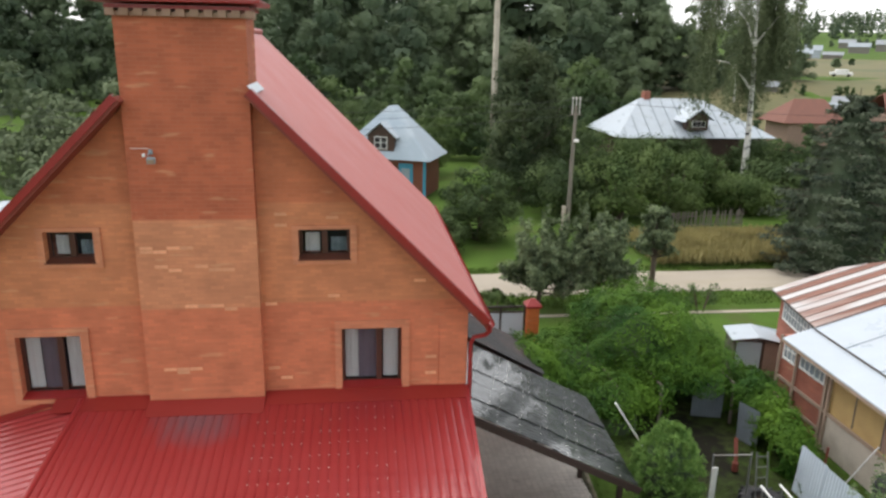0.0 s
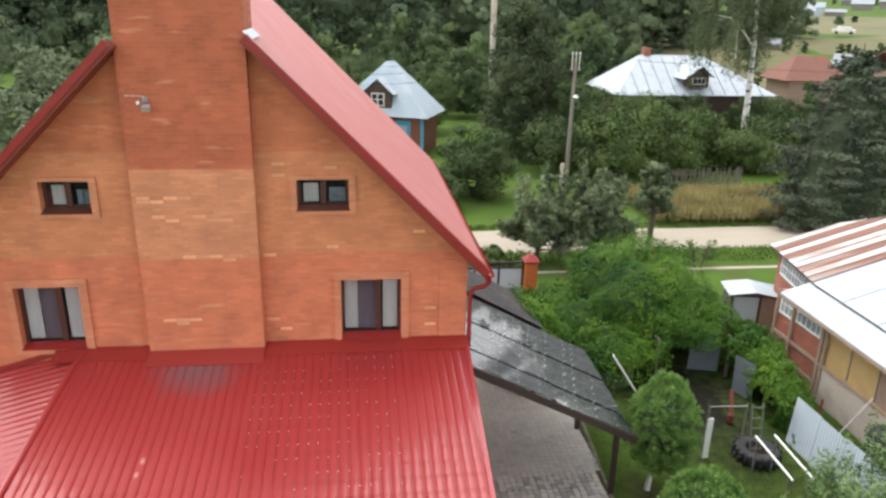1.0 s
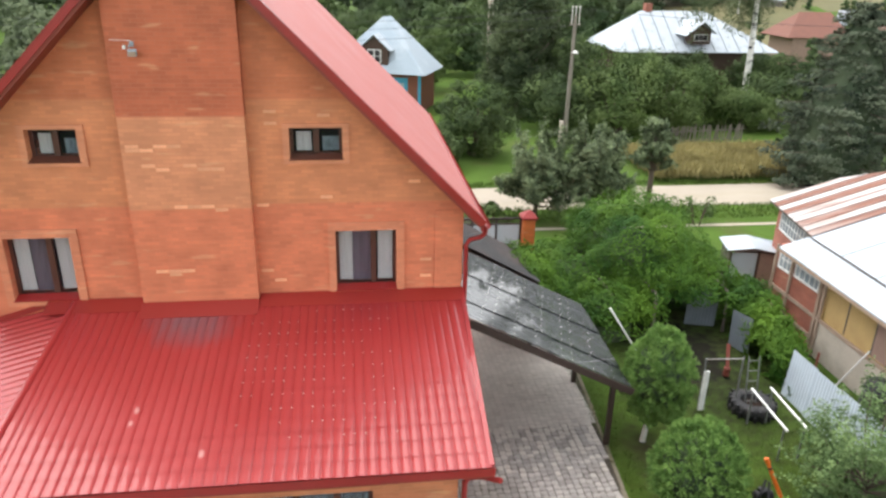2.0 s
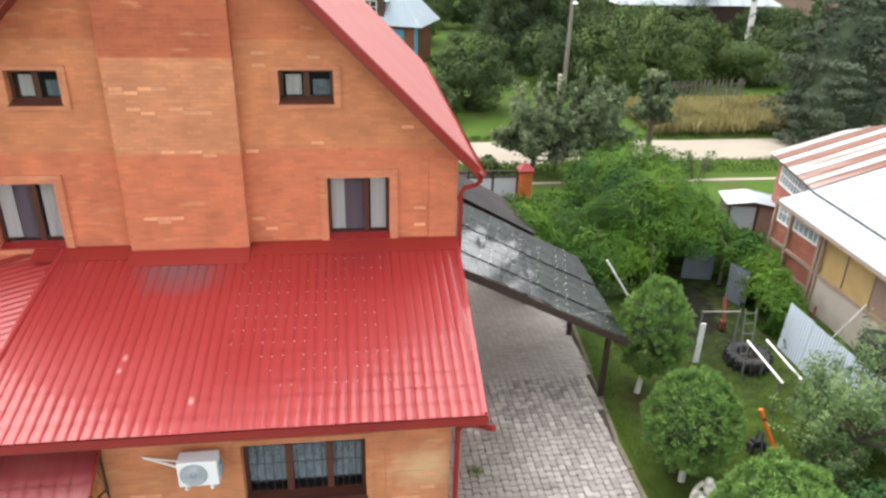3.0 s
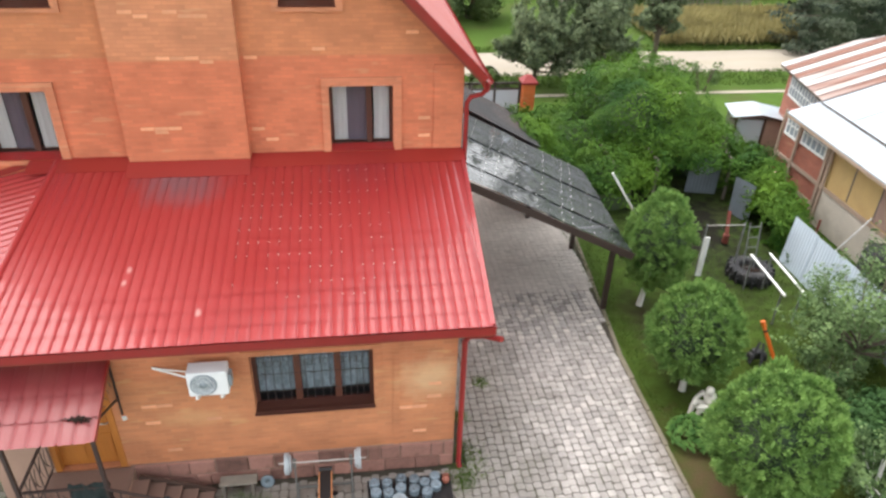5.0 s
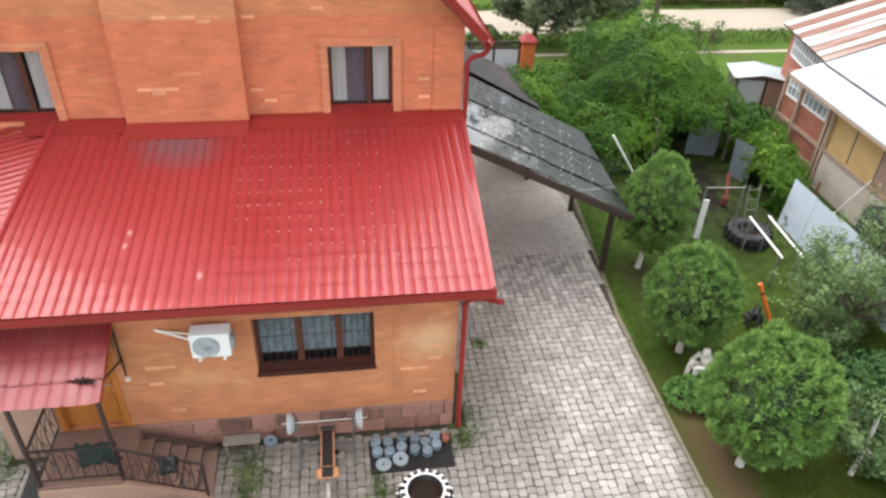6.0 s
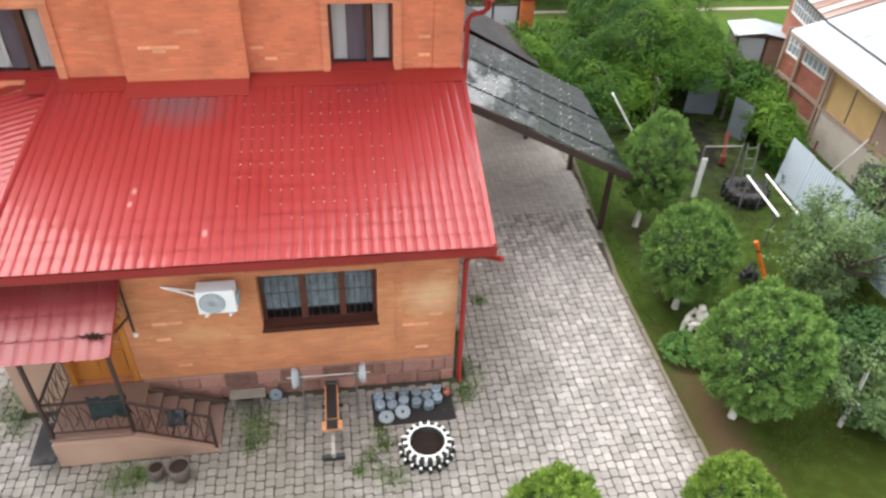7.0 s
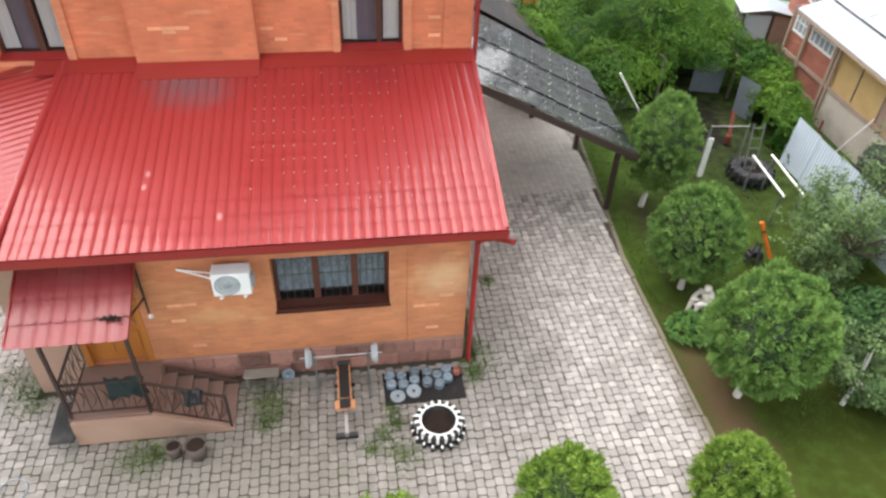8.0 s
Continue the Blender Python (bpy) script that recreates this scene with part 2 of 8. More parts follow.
M = {
    "upper_brick": bricks("upper_brick", (0.54, 0.165, 0.082), (0.53, 0.22, 0.112), (0.41, 0.108, 0.05), (0.42, 0.17, 0.1), 6.75, 8.61),
    "gable_brick": bricks("gable_brick", (0.54, 0.165, 0.082), (0.52, 0.2, 0.092), (0.47, 0.148, 0.066), (0.42, 0.17, 0.1), 6.75, 8.9),
    "lower_brick": bricks("lower_brick", (0.5, 0.195, 0.09), (0.5, 0.2, 0.092), (0.46, 0.165, 0.075), (0.48, 0.25, 0.14), 1.2, 2.6, (0.62, 0.4, 0.18)),
    "trim_brick": bricks("trim_brick", (0.53, 0.19, 0.1), (0.52, 0.21, 0.11), (0.5, 0.18, 0.09), (0.45, 0.22, 0.14), 6.75, 8.9),
    "roof_red": grain("roof_red", (0.29, 0.021, 0.023), 0.38, 0.08, 0.7, 30, 0.03, metal=0.1, dirt=(0.27, 0.028, 0.028), dirt_amount=0.25, dirt_scale=1.2, coat=0.32),
    "roof_old_red": grain("roof_old_red", (0.235, 0.037, 0.04), 0.4, 0.15, 1.5, 30, 0.05, dirt=(0.3, 0.09, 0.08), dirt_amount=0.4, coat=0.08),
    # pale sky sheen on red metal is put into this pink base
    "main_roof": grain("main_roof", (0.4, 0.12, 0.11), 0.55, 0.04, 0.7, 30, 0.02, coat=0.0),
    "trim_red": grain("trim_red", (0.24, 0.016, 0.015), 0.38, 0.15, 2, 25, 0.05, dirt=(0.15, 0.02, 0.02), dirt_amount=0.4),
    "flash_red": grain("flash_red", (0.24, 0.018, 0.014), 0.42, 0.12, 1.2, 25, 0.05),
    "soffit": grain("soffit", (0.2, 0.04, 0.025), 0.6, 0.2, 2, 20, 0.1),
    "stone": grain("stone", (0.29, 0.145, 0.115), 0.8, 0.35, 6, 40, 0.9, per="object", per_amount=0.5, dirt=(0.16, 0.08, 0.06), dirt_amount=0.5, dirt_scale=5),
    "mortar": grain("mortar", (0.26, 0.17, 0.13), 0.9, 0.2, 6, 60, 0.4),
    "porch_plaster": grain("porch_plaster", (0.34, 0.22, 0.165), 0.85, 0.12, 2, 40, 0.3, dirt=(0.25, 0.14, 0.09), dirt_amount=0.45),
    "step_stone": grain("step_stone", (0.19, 0.12, 0.095), 0.65, 0.15, 4, 50, 0.2, dirt=(0.2, 0.1, 0.07), dirt_amount=0.3),
    "frame_brown": grain("frame_brown", (0.065, 0.021, 0.014), 0.45, 0.2, 5, 60, 0.05),
    "frame_oak": grain("frame_oak", (0.09, 0.03, 0.018), 0.45, 0.2, 5, 60, 0.05, stretch=(1, 1, 0.15)),
    "door_oak": grain("door_oak", (0.42, 0.155, 0.03), 0.45, 0.2, 3, 40, 0.1, stretch=(1, 1, 0.12)),
    "glass": glass("glass"),
    "curtain": grain("curtain", (0.88, 0.85, 0.83), 0.9, 0.1, 6, 40, 0.1, stretch=(3, 1, 0.2)),
    "drape": grain("drape", (0.24, 0.18, 0.22), 0.9, 0.2, 6, 40, 0.1, stretch=(3, 1, 0.2)),
    "lace": grain("lace", (0.31, 0.37, 0.41), 0.9, 0.6, 12, 40, 0.1, stretch=(1, 1, 0.5)),
    # darkness of unlit rooms as a colour, for backings and far panes
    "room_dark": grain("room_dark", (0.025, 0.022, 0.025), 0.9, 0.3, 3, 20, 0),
    "iron": grain("iron", (0.035, 0.022, 0.02), 0.45, 0.25, 8, 50, 0.15),
    "white_paint": grain("white_paint", (0.78, 0.78, 0.76), 0.4, 0.06, 4, 40, 0.03, dirt=(0.45, 0.44, 0.4), dirt_amount=0.3, dirt_scale=3),
    "ac_white": grain("ac_white", (0.72, 0.74, 0.76), 0.4, 0.04, 4, 40, 0.0),
    "grille_grey": grain("grille_grey", (0.26, 0.3, 0.33), 0.5, 0.1, 8, 60, 0),
    "plastic_black": grain("plastic_black", (0.012, 0.012, 0.014), 0.5, 0.2, 6, 60, 0.1),
    "rubber": grain("rubber", (0.018, 0.018, 0.02), 0.75, 0.3, 6, 60, 0.3, dirt=(0.1, 0.09, 0.08), dirt_amount=0.4, dirt_scale=4),
    "soil": grain("soil", (0.03, 0.02, 0.016), 0.95, 0.4, 6, 60, 0.8),
    "mat_rubber": grain("mat_rubber", (0.009, 0.007, 0.008), 0.7, 0.3, 5, 60, 0.2, dirt=(0.07, 0.06, 0.05), dirt_amount=0.4, dirt_scale=4),
    "bench_orange": grain("bench_orange", (0.5, 0.22, 0.095), 0.45, 0.12, 5, 50, 0.1),
    "bright_orange": grain("bright_orange", (0.75, 0.16, 0.02), 0.4, 0.1, 5, 50, 0.05),
    "rust_red": grain("rust_red", (0.2, 0.05, 0.035), 0.7, 0.2, 5, 50, 0.2),
    "red_plastic": grain("red_plastic", (0.31, 0.105, 0.07), 0.45, 0.2, 5, 50, 0.05),
    "weight_blue": grain("weight_blue", (0.17, 0.22, 0.26), 0.5, 0.2, 8, 60, 0.15, per="object", per_amount=0.25, dirt=(0.12, 0.13, 0.13), dirt_amount=0.5, dirt_scale=9),
    "steel": grain("steel", (0.5, 0.48, 0.46), 0.35, 0.15, 8, 50, 0.05, metal=0.7, dirt=(0.25, 0.13, 0.08), dirt_amount=0.4, dirt_scale=5),
    "stand_green": grain("stand_green", (0.13, 0.135, 0.13), 0.5, 0.2, 8, 50, 0.1),
    "old_wood": grain("old_wood", (0.15, 0.13, 0.11), 0.85, 0.3, 5, 50, 0.4, stretch=(1, 1, 0.15)),
    "pot_clay": grain("pot_clay", (0.095, 0.07, 0.06), 0.8, 0.25, 8, 50, 0.3),
    "cloth_green": grain("cloth_green", (0.005, 0.014, 0.014), 0.85, 0.4, 9, 60, 0.3),
    "paver": grain("paver", (0.39, 0.357, 0.335), 0.5, 0.16, 1.3, 70, 0.4, placed=True, per="object", per_amount=0.2, dirt=(0.17, 0.15, 0.13), dirt_amount=0.5, dirt_scale=0.9),
    "paver_rest": grain("paver_rest", (0.39, 0.357, 0.335), 0.5, 0.16, 1.3, 70, 0.4, per="island", per_amount=0.2, dirt=(0.17, 0.15, 0.13), dirt_amount=0.5, dirt_scale=0.9),
    "sand_fill": grain("sand_fill", (0.47, 0.43, 0.39), 0.95, 0.2, 1.5, 50, 0.3),
    "plate_pale": grain("plate_pale", (0.42, 0.46, 0.49), 0.5, 0.15, 8, 60, 0.1),
    "sheet_dull": grain("sheet_dull", (0.16, 0.19, 0.22), 0.5, 0.2, 2, 30, 0.05),
    "paver_dry": grain("paver_dry", (0.56, 0.52, 0.475), 0.85, 0.1, 1.3, 70, 0.3, per="island", per_amount=0.08, dirt=(0.36, 0.33, 0.3), dirt_amount=0.4, dirt_scale=0.9),
    "old_beam": grain("old_beam", (0.34, 0.25, 0.19), 0.85, 0.2, 4, 40, 0.3),
    "glint_pale": grain("glint_pale", (0.62, 0.44, 0.38), 0.4, 0.1, 5, 50, 0),
    "joint": grain("joint", (0.075, 0.066, 0.052), 0.95, 0.3, 3, 80, 0.5, dirt=(0.08, 0.1, 0.03), dirt_amount=0.6, dirt_scale=1.0),
    "kerb": grain("kerb", (0.21, 0.18, 0.135), 0.9, 0.2, 3, 50, 0.5, dirt=(0.14, 0.14, 0.06), dirt_amount=0.6),
    "slate_black": grain("slate_black", (0.02, 0.022, 0.025), 0.35, 0.25, 1.0, 30, 0.0, dirt=(0.05, 0.055, 0.05), dirt_amount=0.25, dirt_scale=1.5, coat=1.0, rough_var=0.02),
    "lean_dark": grain("lean_dark", (0.022, 0.019, 0.019), 0.4, 0.3, 3, 30, 0.1, dirt=(0.09, 0.05, 0.04), dirt_amount=0.5),
    "dark_beam": grain("dark_beam", (0.035, 0.02, 0.016), 0.6, 0.3, 6, 50, 0.2),
    "zinc": grain("zinc", (0.43, 0.48, 0.53), 0.32, 0.1, 1.2, 20, 0.05, metal=0.0, dirt=(0.4, 0.42, 0.44), dirt_amount=0.3, dirt_scale=1.0),
    "far_roof": grain("far_roof", (0.26, 0.28, 0.3), 0.7, 0.2, 0.3, 3, 0.05),
    "far_wall": grain("far_wall", (0.2, 0.185, 0.165), 0.9, 0.2, 0.3, 3, 0.05),
    "zinc_shade": grain("zinc_shade", (0.31, 0.38, 0.44), 0.4, 0.12, 1.0, 20, 0.05, dirt=(0.5, 0.55, 0.58), dirt_amount=0.5, dirt_scale=0.5),
    "zinc_blue": grain("zinc_blue", (0.52, 0.6, 0.68), 0.4, 0.12, 1.2, 20, 0.05),
    "rust": grain("rust", (0.2, 0.085, 0.055), 0.6, 0.35, 1.5, 25, 0.2, dirt=(0.42, 0.36, 0.33), dirt_amount=0.8, dirt_scale=0.8, stretch=(0.1, 1.5, 1)),
    "zinc_rusty": grain("zinc_rusty", (0.5, 0.48, 0.47), 0.4, 0.2, 1.5, 25, 0.1, dirt=(0.24, 0.1, 0.06), dirt_amount=0.95, dirt_scale=0.75, stretch=(0.1, 1.6, 1)),
    "red_brick_plain": bricks("red_brick_plain", (0.34, 0.12, 0.08), (0.34, 0.12, 0.08), (0.34, 0.12, 0.08), (0.3, 0.2, 0.16)),
    "yellow_board": grain("yellow_board", (0.5, 0.35, 0.15), 0.8, 0.15, 2, 40, 0.2, dirt=(0.3, 0.17, 0.07), dirt_amount=0.4),
    "grey_render": grain("grey_render", (0.48, 0.43, 0.36), 0.9, 0.2, 2, 40, 0.4, dirt=(0.2, 0.15, 0.12), dirt_amount=0.5),
    "rust_pale": grain("rust_pale", (0.3, 0.2, 0.16), 0.8, 0.2, 3, 30, 0.2),
    "log_brown": grain("log_brown", (0.2, 0.07, 0.04), 0.8, 0.25, 3, 30, 0.3, stretch=(0.2, 0.2, 2)),
    "blue_paint": grain("blue_paint", (0.06, 0.3, 0.45), 0.6, 0.15, 3, 30, 0.1),
    "dark_wood": grain("dark_wood", (0.07, 0.04, 0.03), 0.8, 0.25, 3, 30, 0.2),
    "orange_tile": grain("orange_tile", (0.19, 0.082, 0.06), 0.8, 0.2, 1.5, 20, 0.2),
    "post_orange": bricks("post_orange", (0.6, 0.16, 0.04), (0.6, 0.16, 0.04), (0.6, 0.16, 0.04), (0.5, 0.25, 0.1)),
    "gate_grey": grain("gate_grey", (0.46, 0.52, 0.58), 0.5, 0.06, 1.5, 30, 0.03),
    "statue_white": grain("statue_white", (0.66, 0.64, 0.58), 0.7, 0.12, 5, 50, 0.1, dirt=(0.3, 0.29, 0.24), dirt_amount=0.4, dirt_scale=5),
    "lime": grain("lime", (0.56, 0.55, 0.51), 0.9, 0.15, 6, 50, 0.3),
    "bark": grain("bark", (0.11, 0.085, 0.065), 0.95, 0.3, 6, 40, 0.7, stretch=(1, 1, 0.25)),
    "birch_bark": grain("birch_bark", (0.72, 0.7, 0.66), 0.8, 0.15, 3, 30, 0.3, dirt=(0.03, 0.027, 0.025), dirt_amount=1.0, dirt_scale=1.2, stretch=(1.0, 1.0, 2.0)),
    "pole_wood": grain("pole_wood", (0.2, 0.18, 0.15), 0.9, 0.2, 5, 40, 0.3, stretch=(1, 1, 0.1)),
    "road_sand": grain("road_sand", (0.37, 0.325, 0.265), 0.95, 0.14, 0.5, 30, 0.3, dirt=(0.26, 0.23, 0.15), dirt_amount=0.4, dirt_scale=0.35, stretch=(0.3, 1, 1)),
    "thuja": leafy("thuja", (0.074, 0.155, 0.037), (0.225, 0.365, 0.095), each=0.6, scale=3.5),
    "thuja_light": leafy("thuja_light", (0.095, 0.18, 0.026), (0.275, 0.4, 0.074), each=0.6, scale=3.5),
    "ivy": leafy("ivy", (0.018, 0.066, 0.008), (0.118, 0.225, 0.022), each=0.4, scale=0.55),
    "apple": leafy("apple", (0.045, 0.09, 0.032), (0.19, 0.275, 0.105), each=0.6, scale=1.2),
    "spruce_grey": leafy("spruce_grey", (0.0151, 0.0284, 0.018), (0.128, 0.155, 0.0992), each=0.6, scale=0.8),
    "roadside": leafy("roadside", (0.018, 0.036, 0.017), (0.235, 0.295, 0.155), each=0.6, scale=1.1),
    # for filler cores: the dark between leaves put into a colour
    "core_shade": leafy("core_shade", (0.025, 0.05, 0.027), (0.11, 0.14, 0.08), scale=0.5),
    "bush": leafy("bush", (0.0272, 0.051, 0.017), (0.111, 0.157, 0.0553), scale=0.35),
    "bush_light": leafy("bush_light", (0.043, 0.078, 0.02), (0.145, 0.2, 0.064), scale=0.35),
    "birch_leaf": leafy("birch_leaf", (0.0735, 0.0998, 0.0473), (0.21, 0.246, 0.131), scale=0.4),
    # distance haze is painted into these lightened, greyed forest greens
    "wood_far": leafy("wood_far", (0.0507, 0.0788, 0.045), (0.174, 0.225, 0.118), each=0.25, scale=0.07),
    "tree_olive": leafy("tree_olive", (0.0298, 0.051, 0.0238), (0.111, 0.14, 0.0638), scale=0.3),
    # haze over the left thicket is put into these paler, greyer greens
    "wood_hazy": leafy("wood_hazy", (0.0612, 0.0868, 0.0458), (0.204, 0.25, 0.133), scale=0.1),
    "wood_mid": leafy("wood_mid", (0.0328, 0.0615, 0.023), (0.131, 0.184, 0.0656), each=0.25, scale=0.12),
    "grass_blade": leafy("grass_blade", (0.042, 0.084, 0.0144), (0.12, 0.186, 0.036), scale=0.9),
    "hay_field": grain("hay_field", (0.13, 0.118, 0.05), 0.95, 0.25, 0.05, 0.8, 0.2, dirt=(0.07, 0.09, 0.03), dirt_amount=0.8, dirt_scale=0.04),
    "hay": leafy("hay", (0.19, 0.165, 0.065), (0.4, 0.345, 0.15), scale=0.4),
    "weed": leafy("weed", (0.0473, 0.101, 0.0175), (0.176, 0.27, 0.054), scale=3),
    "hosta": leafy("hosta", (0.04, 0.11, 0.022), (0.14, 0.26, 0.06), scale=3),
    "leaf_deep": leafy("leaf_deep", (0.018, 0.055, 0.016), (0.07, 0.145, 0.04), scale=1.5),
}


def lawn_material():
    """Mown grass with yellowed and bare patches, meadow and dry fields further off."""
    m = grain("lawn", (0.068, 0.12, 0.021), 0.95, 0.3, 0.5, 25, 0.6, dirt=(0.1, 0.085, 0.04), dirt_amount=0.45, dirt_scale=0.35)
    return m


M["lawn"] = lawn_material()
for key in ("lawn", "soil", "road_sand", "joint", "slate_black"):
    M[key].node_tree.nodes["Principled BSDF"].inputs["Specular IOR Level"].default_value = 0.12


def stain_or_shade(material, centre, radii, col, amount, placed=False, streak=(1, 1, 1)):
    """A soft-edged patch of its own shape laid over a material's colour, for stains and for painted shade."""
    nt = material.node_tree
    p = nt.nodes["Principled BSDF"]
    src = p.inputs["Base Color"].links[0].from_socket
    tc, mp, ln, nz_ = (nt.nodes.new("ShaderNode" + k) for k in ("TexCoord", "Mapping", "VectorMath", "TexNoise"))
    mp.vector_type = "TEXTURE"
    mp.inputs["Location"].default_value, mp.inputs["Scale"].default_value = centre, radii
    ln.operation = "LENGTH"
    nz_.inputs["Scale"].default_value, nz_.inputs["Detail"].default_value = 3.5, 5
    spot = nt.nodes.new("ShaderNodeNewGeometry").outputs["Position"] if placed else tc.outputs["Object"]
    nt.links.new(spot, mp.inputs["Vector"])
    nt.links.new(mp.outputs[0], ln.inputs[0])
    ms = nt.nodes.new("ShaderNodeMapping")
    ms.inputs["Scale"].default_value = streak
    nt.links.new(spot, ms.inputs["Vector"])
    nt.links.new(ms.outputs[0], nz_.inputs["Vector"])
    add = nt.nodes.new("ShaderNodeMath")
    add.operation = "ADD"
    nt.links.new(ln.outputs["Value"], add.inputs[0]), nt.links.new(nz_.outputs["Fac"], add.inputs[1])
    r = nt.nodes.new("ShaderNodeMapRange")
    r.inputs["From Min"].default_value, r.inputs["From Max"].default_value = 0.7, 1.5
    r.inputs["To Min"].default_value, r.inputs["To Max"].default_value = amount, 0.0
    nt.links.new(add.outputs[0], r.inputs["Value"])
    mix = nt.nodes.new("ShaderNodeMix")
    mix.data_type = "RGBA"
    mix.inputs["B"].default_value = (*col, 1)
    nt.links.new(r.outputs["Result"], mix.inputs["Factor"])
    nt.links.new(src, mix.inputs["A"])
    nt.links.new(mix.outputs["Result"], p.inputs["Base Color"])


# grey-blue streaked patch at the head of the extension roof
stain_or_shade(M["roof_red"], (-5.0, 3.55, 4.55), (1.0, 0.95, 0.8), (0.11, 0.1, 0.12), 0.62, streak=(2.6, 0.35, 1))
for spot in ((-5.54, 0.81, 4.06), (-5.51, 1.12, 4.12), (-4.26, 0.06, 3.93)):
    stain_or_shade(M["roof_red"], spot, (0.06, 0.1, 0.25), (0.6, 0.36, 0.33), 0.6)
stain_or_shade(M["lower_brick"], (-0.45, 0, 2.25), (0.75, 0.5, 0.6), (0.62, 0.42, 0.24), 0.7)
stain_or_shade(M["lower_brick"], (-4.6, 0, 1.7), (0.9, 0.5, 0.25), (0.6, 0.33, 0.16), 0.6)
stain_or_shade(M["lawn"], (10, -3, 0), (14, 13, 3), (0.034, 0.046, 0.006), 0.95)
stain_or_shade(M["lawn"], (4.95, -2.2, 0), (0.75, 3.4, 3), (0.12, 0.075, 0.045), 0.85)
stain_or_shade(M["lawn"], (5.6, 3.4, 0), (0.7, 2.6, 3), (0.045, 0.035, 0.022), 0.8)
# near-black strip of ground between the metal fence and the neighbour's wall
stain_or_shade(M["lawn"], (11.7, 6.0, 0), (1.0, 3.5, 3), (0.012, 0.009, 0.008), 1.0)
# arbour floor: bare earth with the vines' shade put into its colour
stain_or_shade(M["lawn"], (8.8, 9.2, 0), (3.6, 6.5, 3), (0.014, 0.013, 0.009), 1.0)
for key in ("paver", "paver_rest"):
    # front-left yard: grime, and the house's shade put into the paver colour
    stain_or_shade(M[key], (-5.0, -2.4, 0), (8.6, 4.8, 3), (0.14, 0.128, 0.104), 0.85, key == "paver")
    stain_or_shade(M[key], (4.5, -1.5, 0), (0.55, 4.5, 3), (0.13, 0.1, 0.07), 0.8, key == "paver")
    # pavers darker along the side of the house
    stain_or_shade(M[key], (0.9, 0.9, 0), (1.5, 4.2, 3), (0.17, 0.155, 0.135), 0.65, key == "paver")


# ---- mesh helpers ----
class Mesh:
    """Collects points and faces of one part."""

    def __init__(self):
        self.v, self.f, self.s = [], [], []

    def add(self, verts, faces, smooth=False):
        n = len(self.v)
        self.v += [tuple(p) for p in verts]
        self.f += [tuple(i + n for i in f) for f in faces]
        self.s += [smooth] * len(faces)
        return self

    def box(self, x0, x1, y0, y1, z0, z1, m=None, bevel=0.0):
        if bevel:
            bm = bmesh.new()
            bmesh.ops.create_cube(bm, size=1)
            for v in bm.verts:
                v.co = ((x0 + x1) / 2 + v.co.x * (x1 - x0), (y0 + y1) / 2 + v.co.y * (y1 - y0), (z0 + z1) / 2 + v.co.z * (z1 - z0))
            bmesh.ops.bevel(bm, geom=bm.edges[:], offset=bevel, segments=2, affect="EDGES", profile=0.6)
            bm.verts.ensure_lookup_table()
            vs, fs = [v.co.copy() for v in bm.verts], [[v.index for v in f.verts] for f in bm.faces]
            bm.free()
        else:
            vs = [Vector((x, y, z)) for z in (z0, z1) for y in (y0, y1) for x in (x0, x1)]
            fs = [(0, 2, 3, 1), (4, 5, 7, 6), (0, 1, 5, 4), (2, 6, 7, 3), (0, 4, 6, 2), (1, 3, 7, 5)]
        if m is not None:
            vs = [m @ Vector(v) for v in vs]
        return self.add(vs, fs)

    def tube(self, path, radius, n=8, smooth=True, caps=True):
        """A round bar along points; radius may be one number or one for each point."""
        path = [Vector(p) for p in path]
        rad = radius if isinstance(radius, (list, tuple)) else [radius] * len(path)
        vs, up = [], None
        for k, p in enumerate(path):
            d = (path[min(k + 1, len(path) - 1)] - path[max(k - 1, 0)]).normalized()
            ref = up if up is not None else (Vector((0, 0, 1)) if abs(d.z) < 0.9 else Vector((1, 0, 0)))
            a = d.cross(ref).normalized()
            b = a.cross(d).normalized()
            up = b
            vs += [p + rad[k] * (math.cos(2 * math.pi * i / n) * a + math.sin(2 * math.pi * i / n) * b) for i in range(n)]
        fs = [(k * n + i, k * n + (i + 1) % n, (k + 1) * n + (i + 1) % n, (k + 1) * n + i) for k in range(len(path) - 1) for i in range(n)]
        self.add(vs, fs, smooth)
        if caps:
            self.add(vs[:n], [tuple(range(n))]), self.add(vs[-n:], [tuple(reversed(range(n)))])
        return self

    def beam(self, a, b, w, h, up=(0, 0, 1)):
        """A squared bar from a to b."""
        a, b = Vector(a), Vector(b)
        d = (b - a).normalized()
        s = d.cross(Vector(up)).normalized()
        u = s.cross(d).normalized()
        vs = [p + s * i * w / 2 + u * j * h / 2 for p in (a, b) for i, j in ((-1, -1), (1, -1), (1, 1), (-1, 1))]
        return self.add(vs, [(0, 1, 2, 3), (7, 6, 5, 4), (0, 4, 5, 1), (1, 5, 6, 2), (2, 6, 7, 3), (3, 7, 4, 0)])

    def lathe(self, profile, centre=(0, 0, 0), n=24, m=None):
        """Turned about z from (radius, height) pairs."""
        c = Vector(centre)
        vs = [c + Vector((r * math.cos(2 * math.pi * i / n), r * math.sin(2 * math.pi * i / n), z)) for r, z in profile for i in range(n)]
        if m is not None:
            vs = [m @ v for v in vs]
        fs = [(k * n + i, k * n + (i + 1) % n, (k + 1) * n + (i + 1) % n, (k + 1) * n + i) for k in range(len(profile) - 1) for i in range(n)]
        return self.add(vs, fs, True)

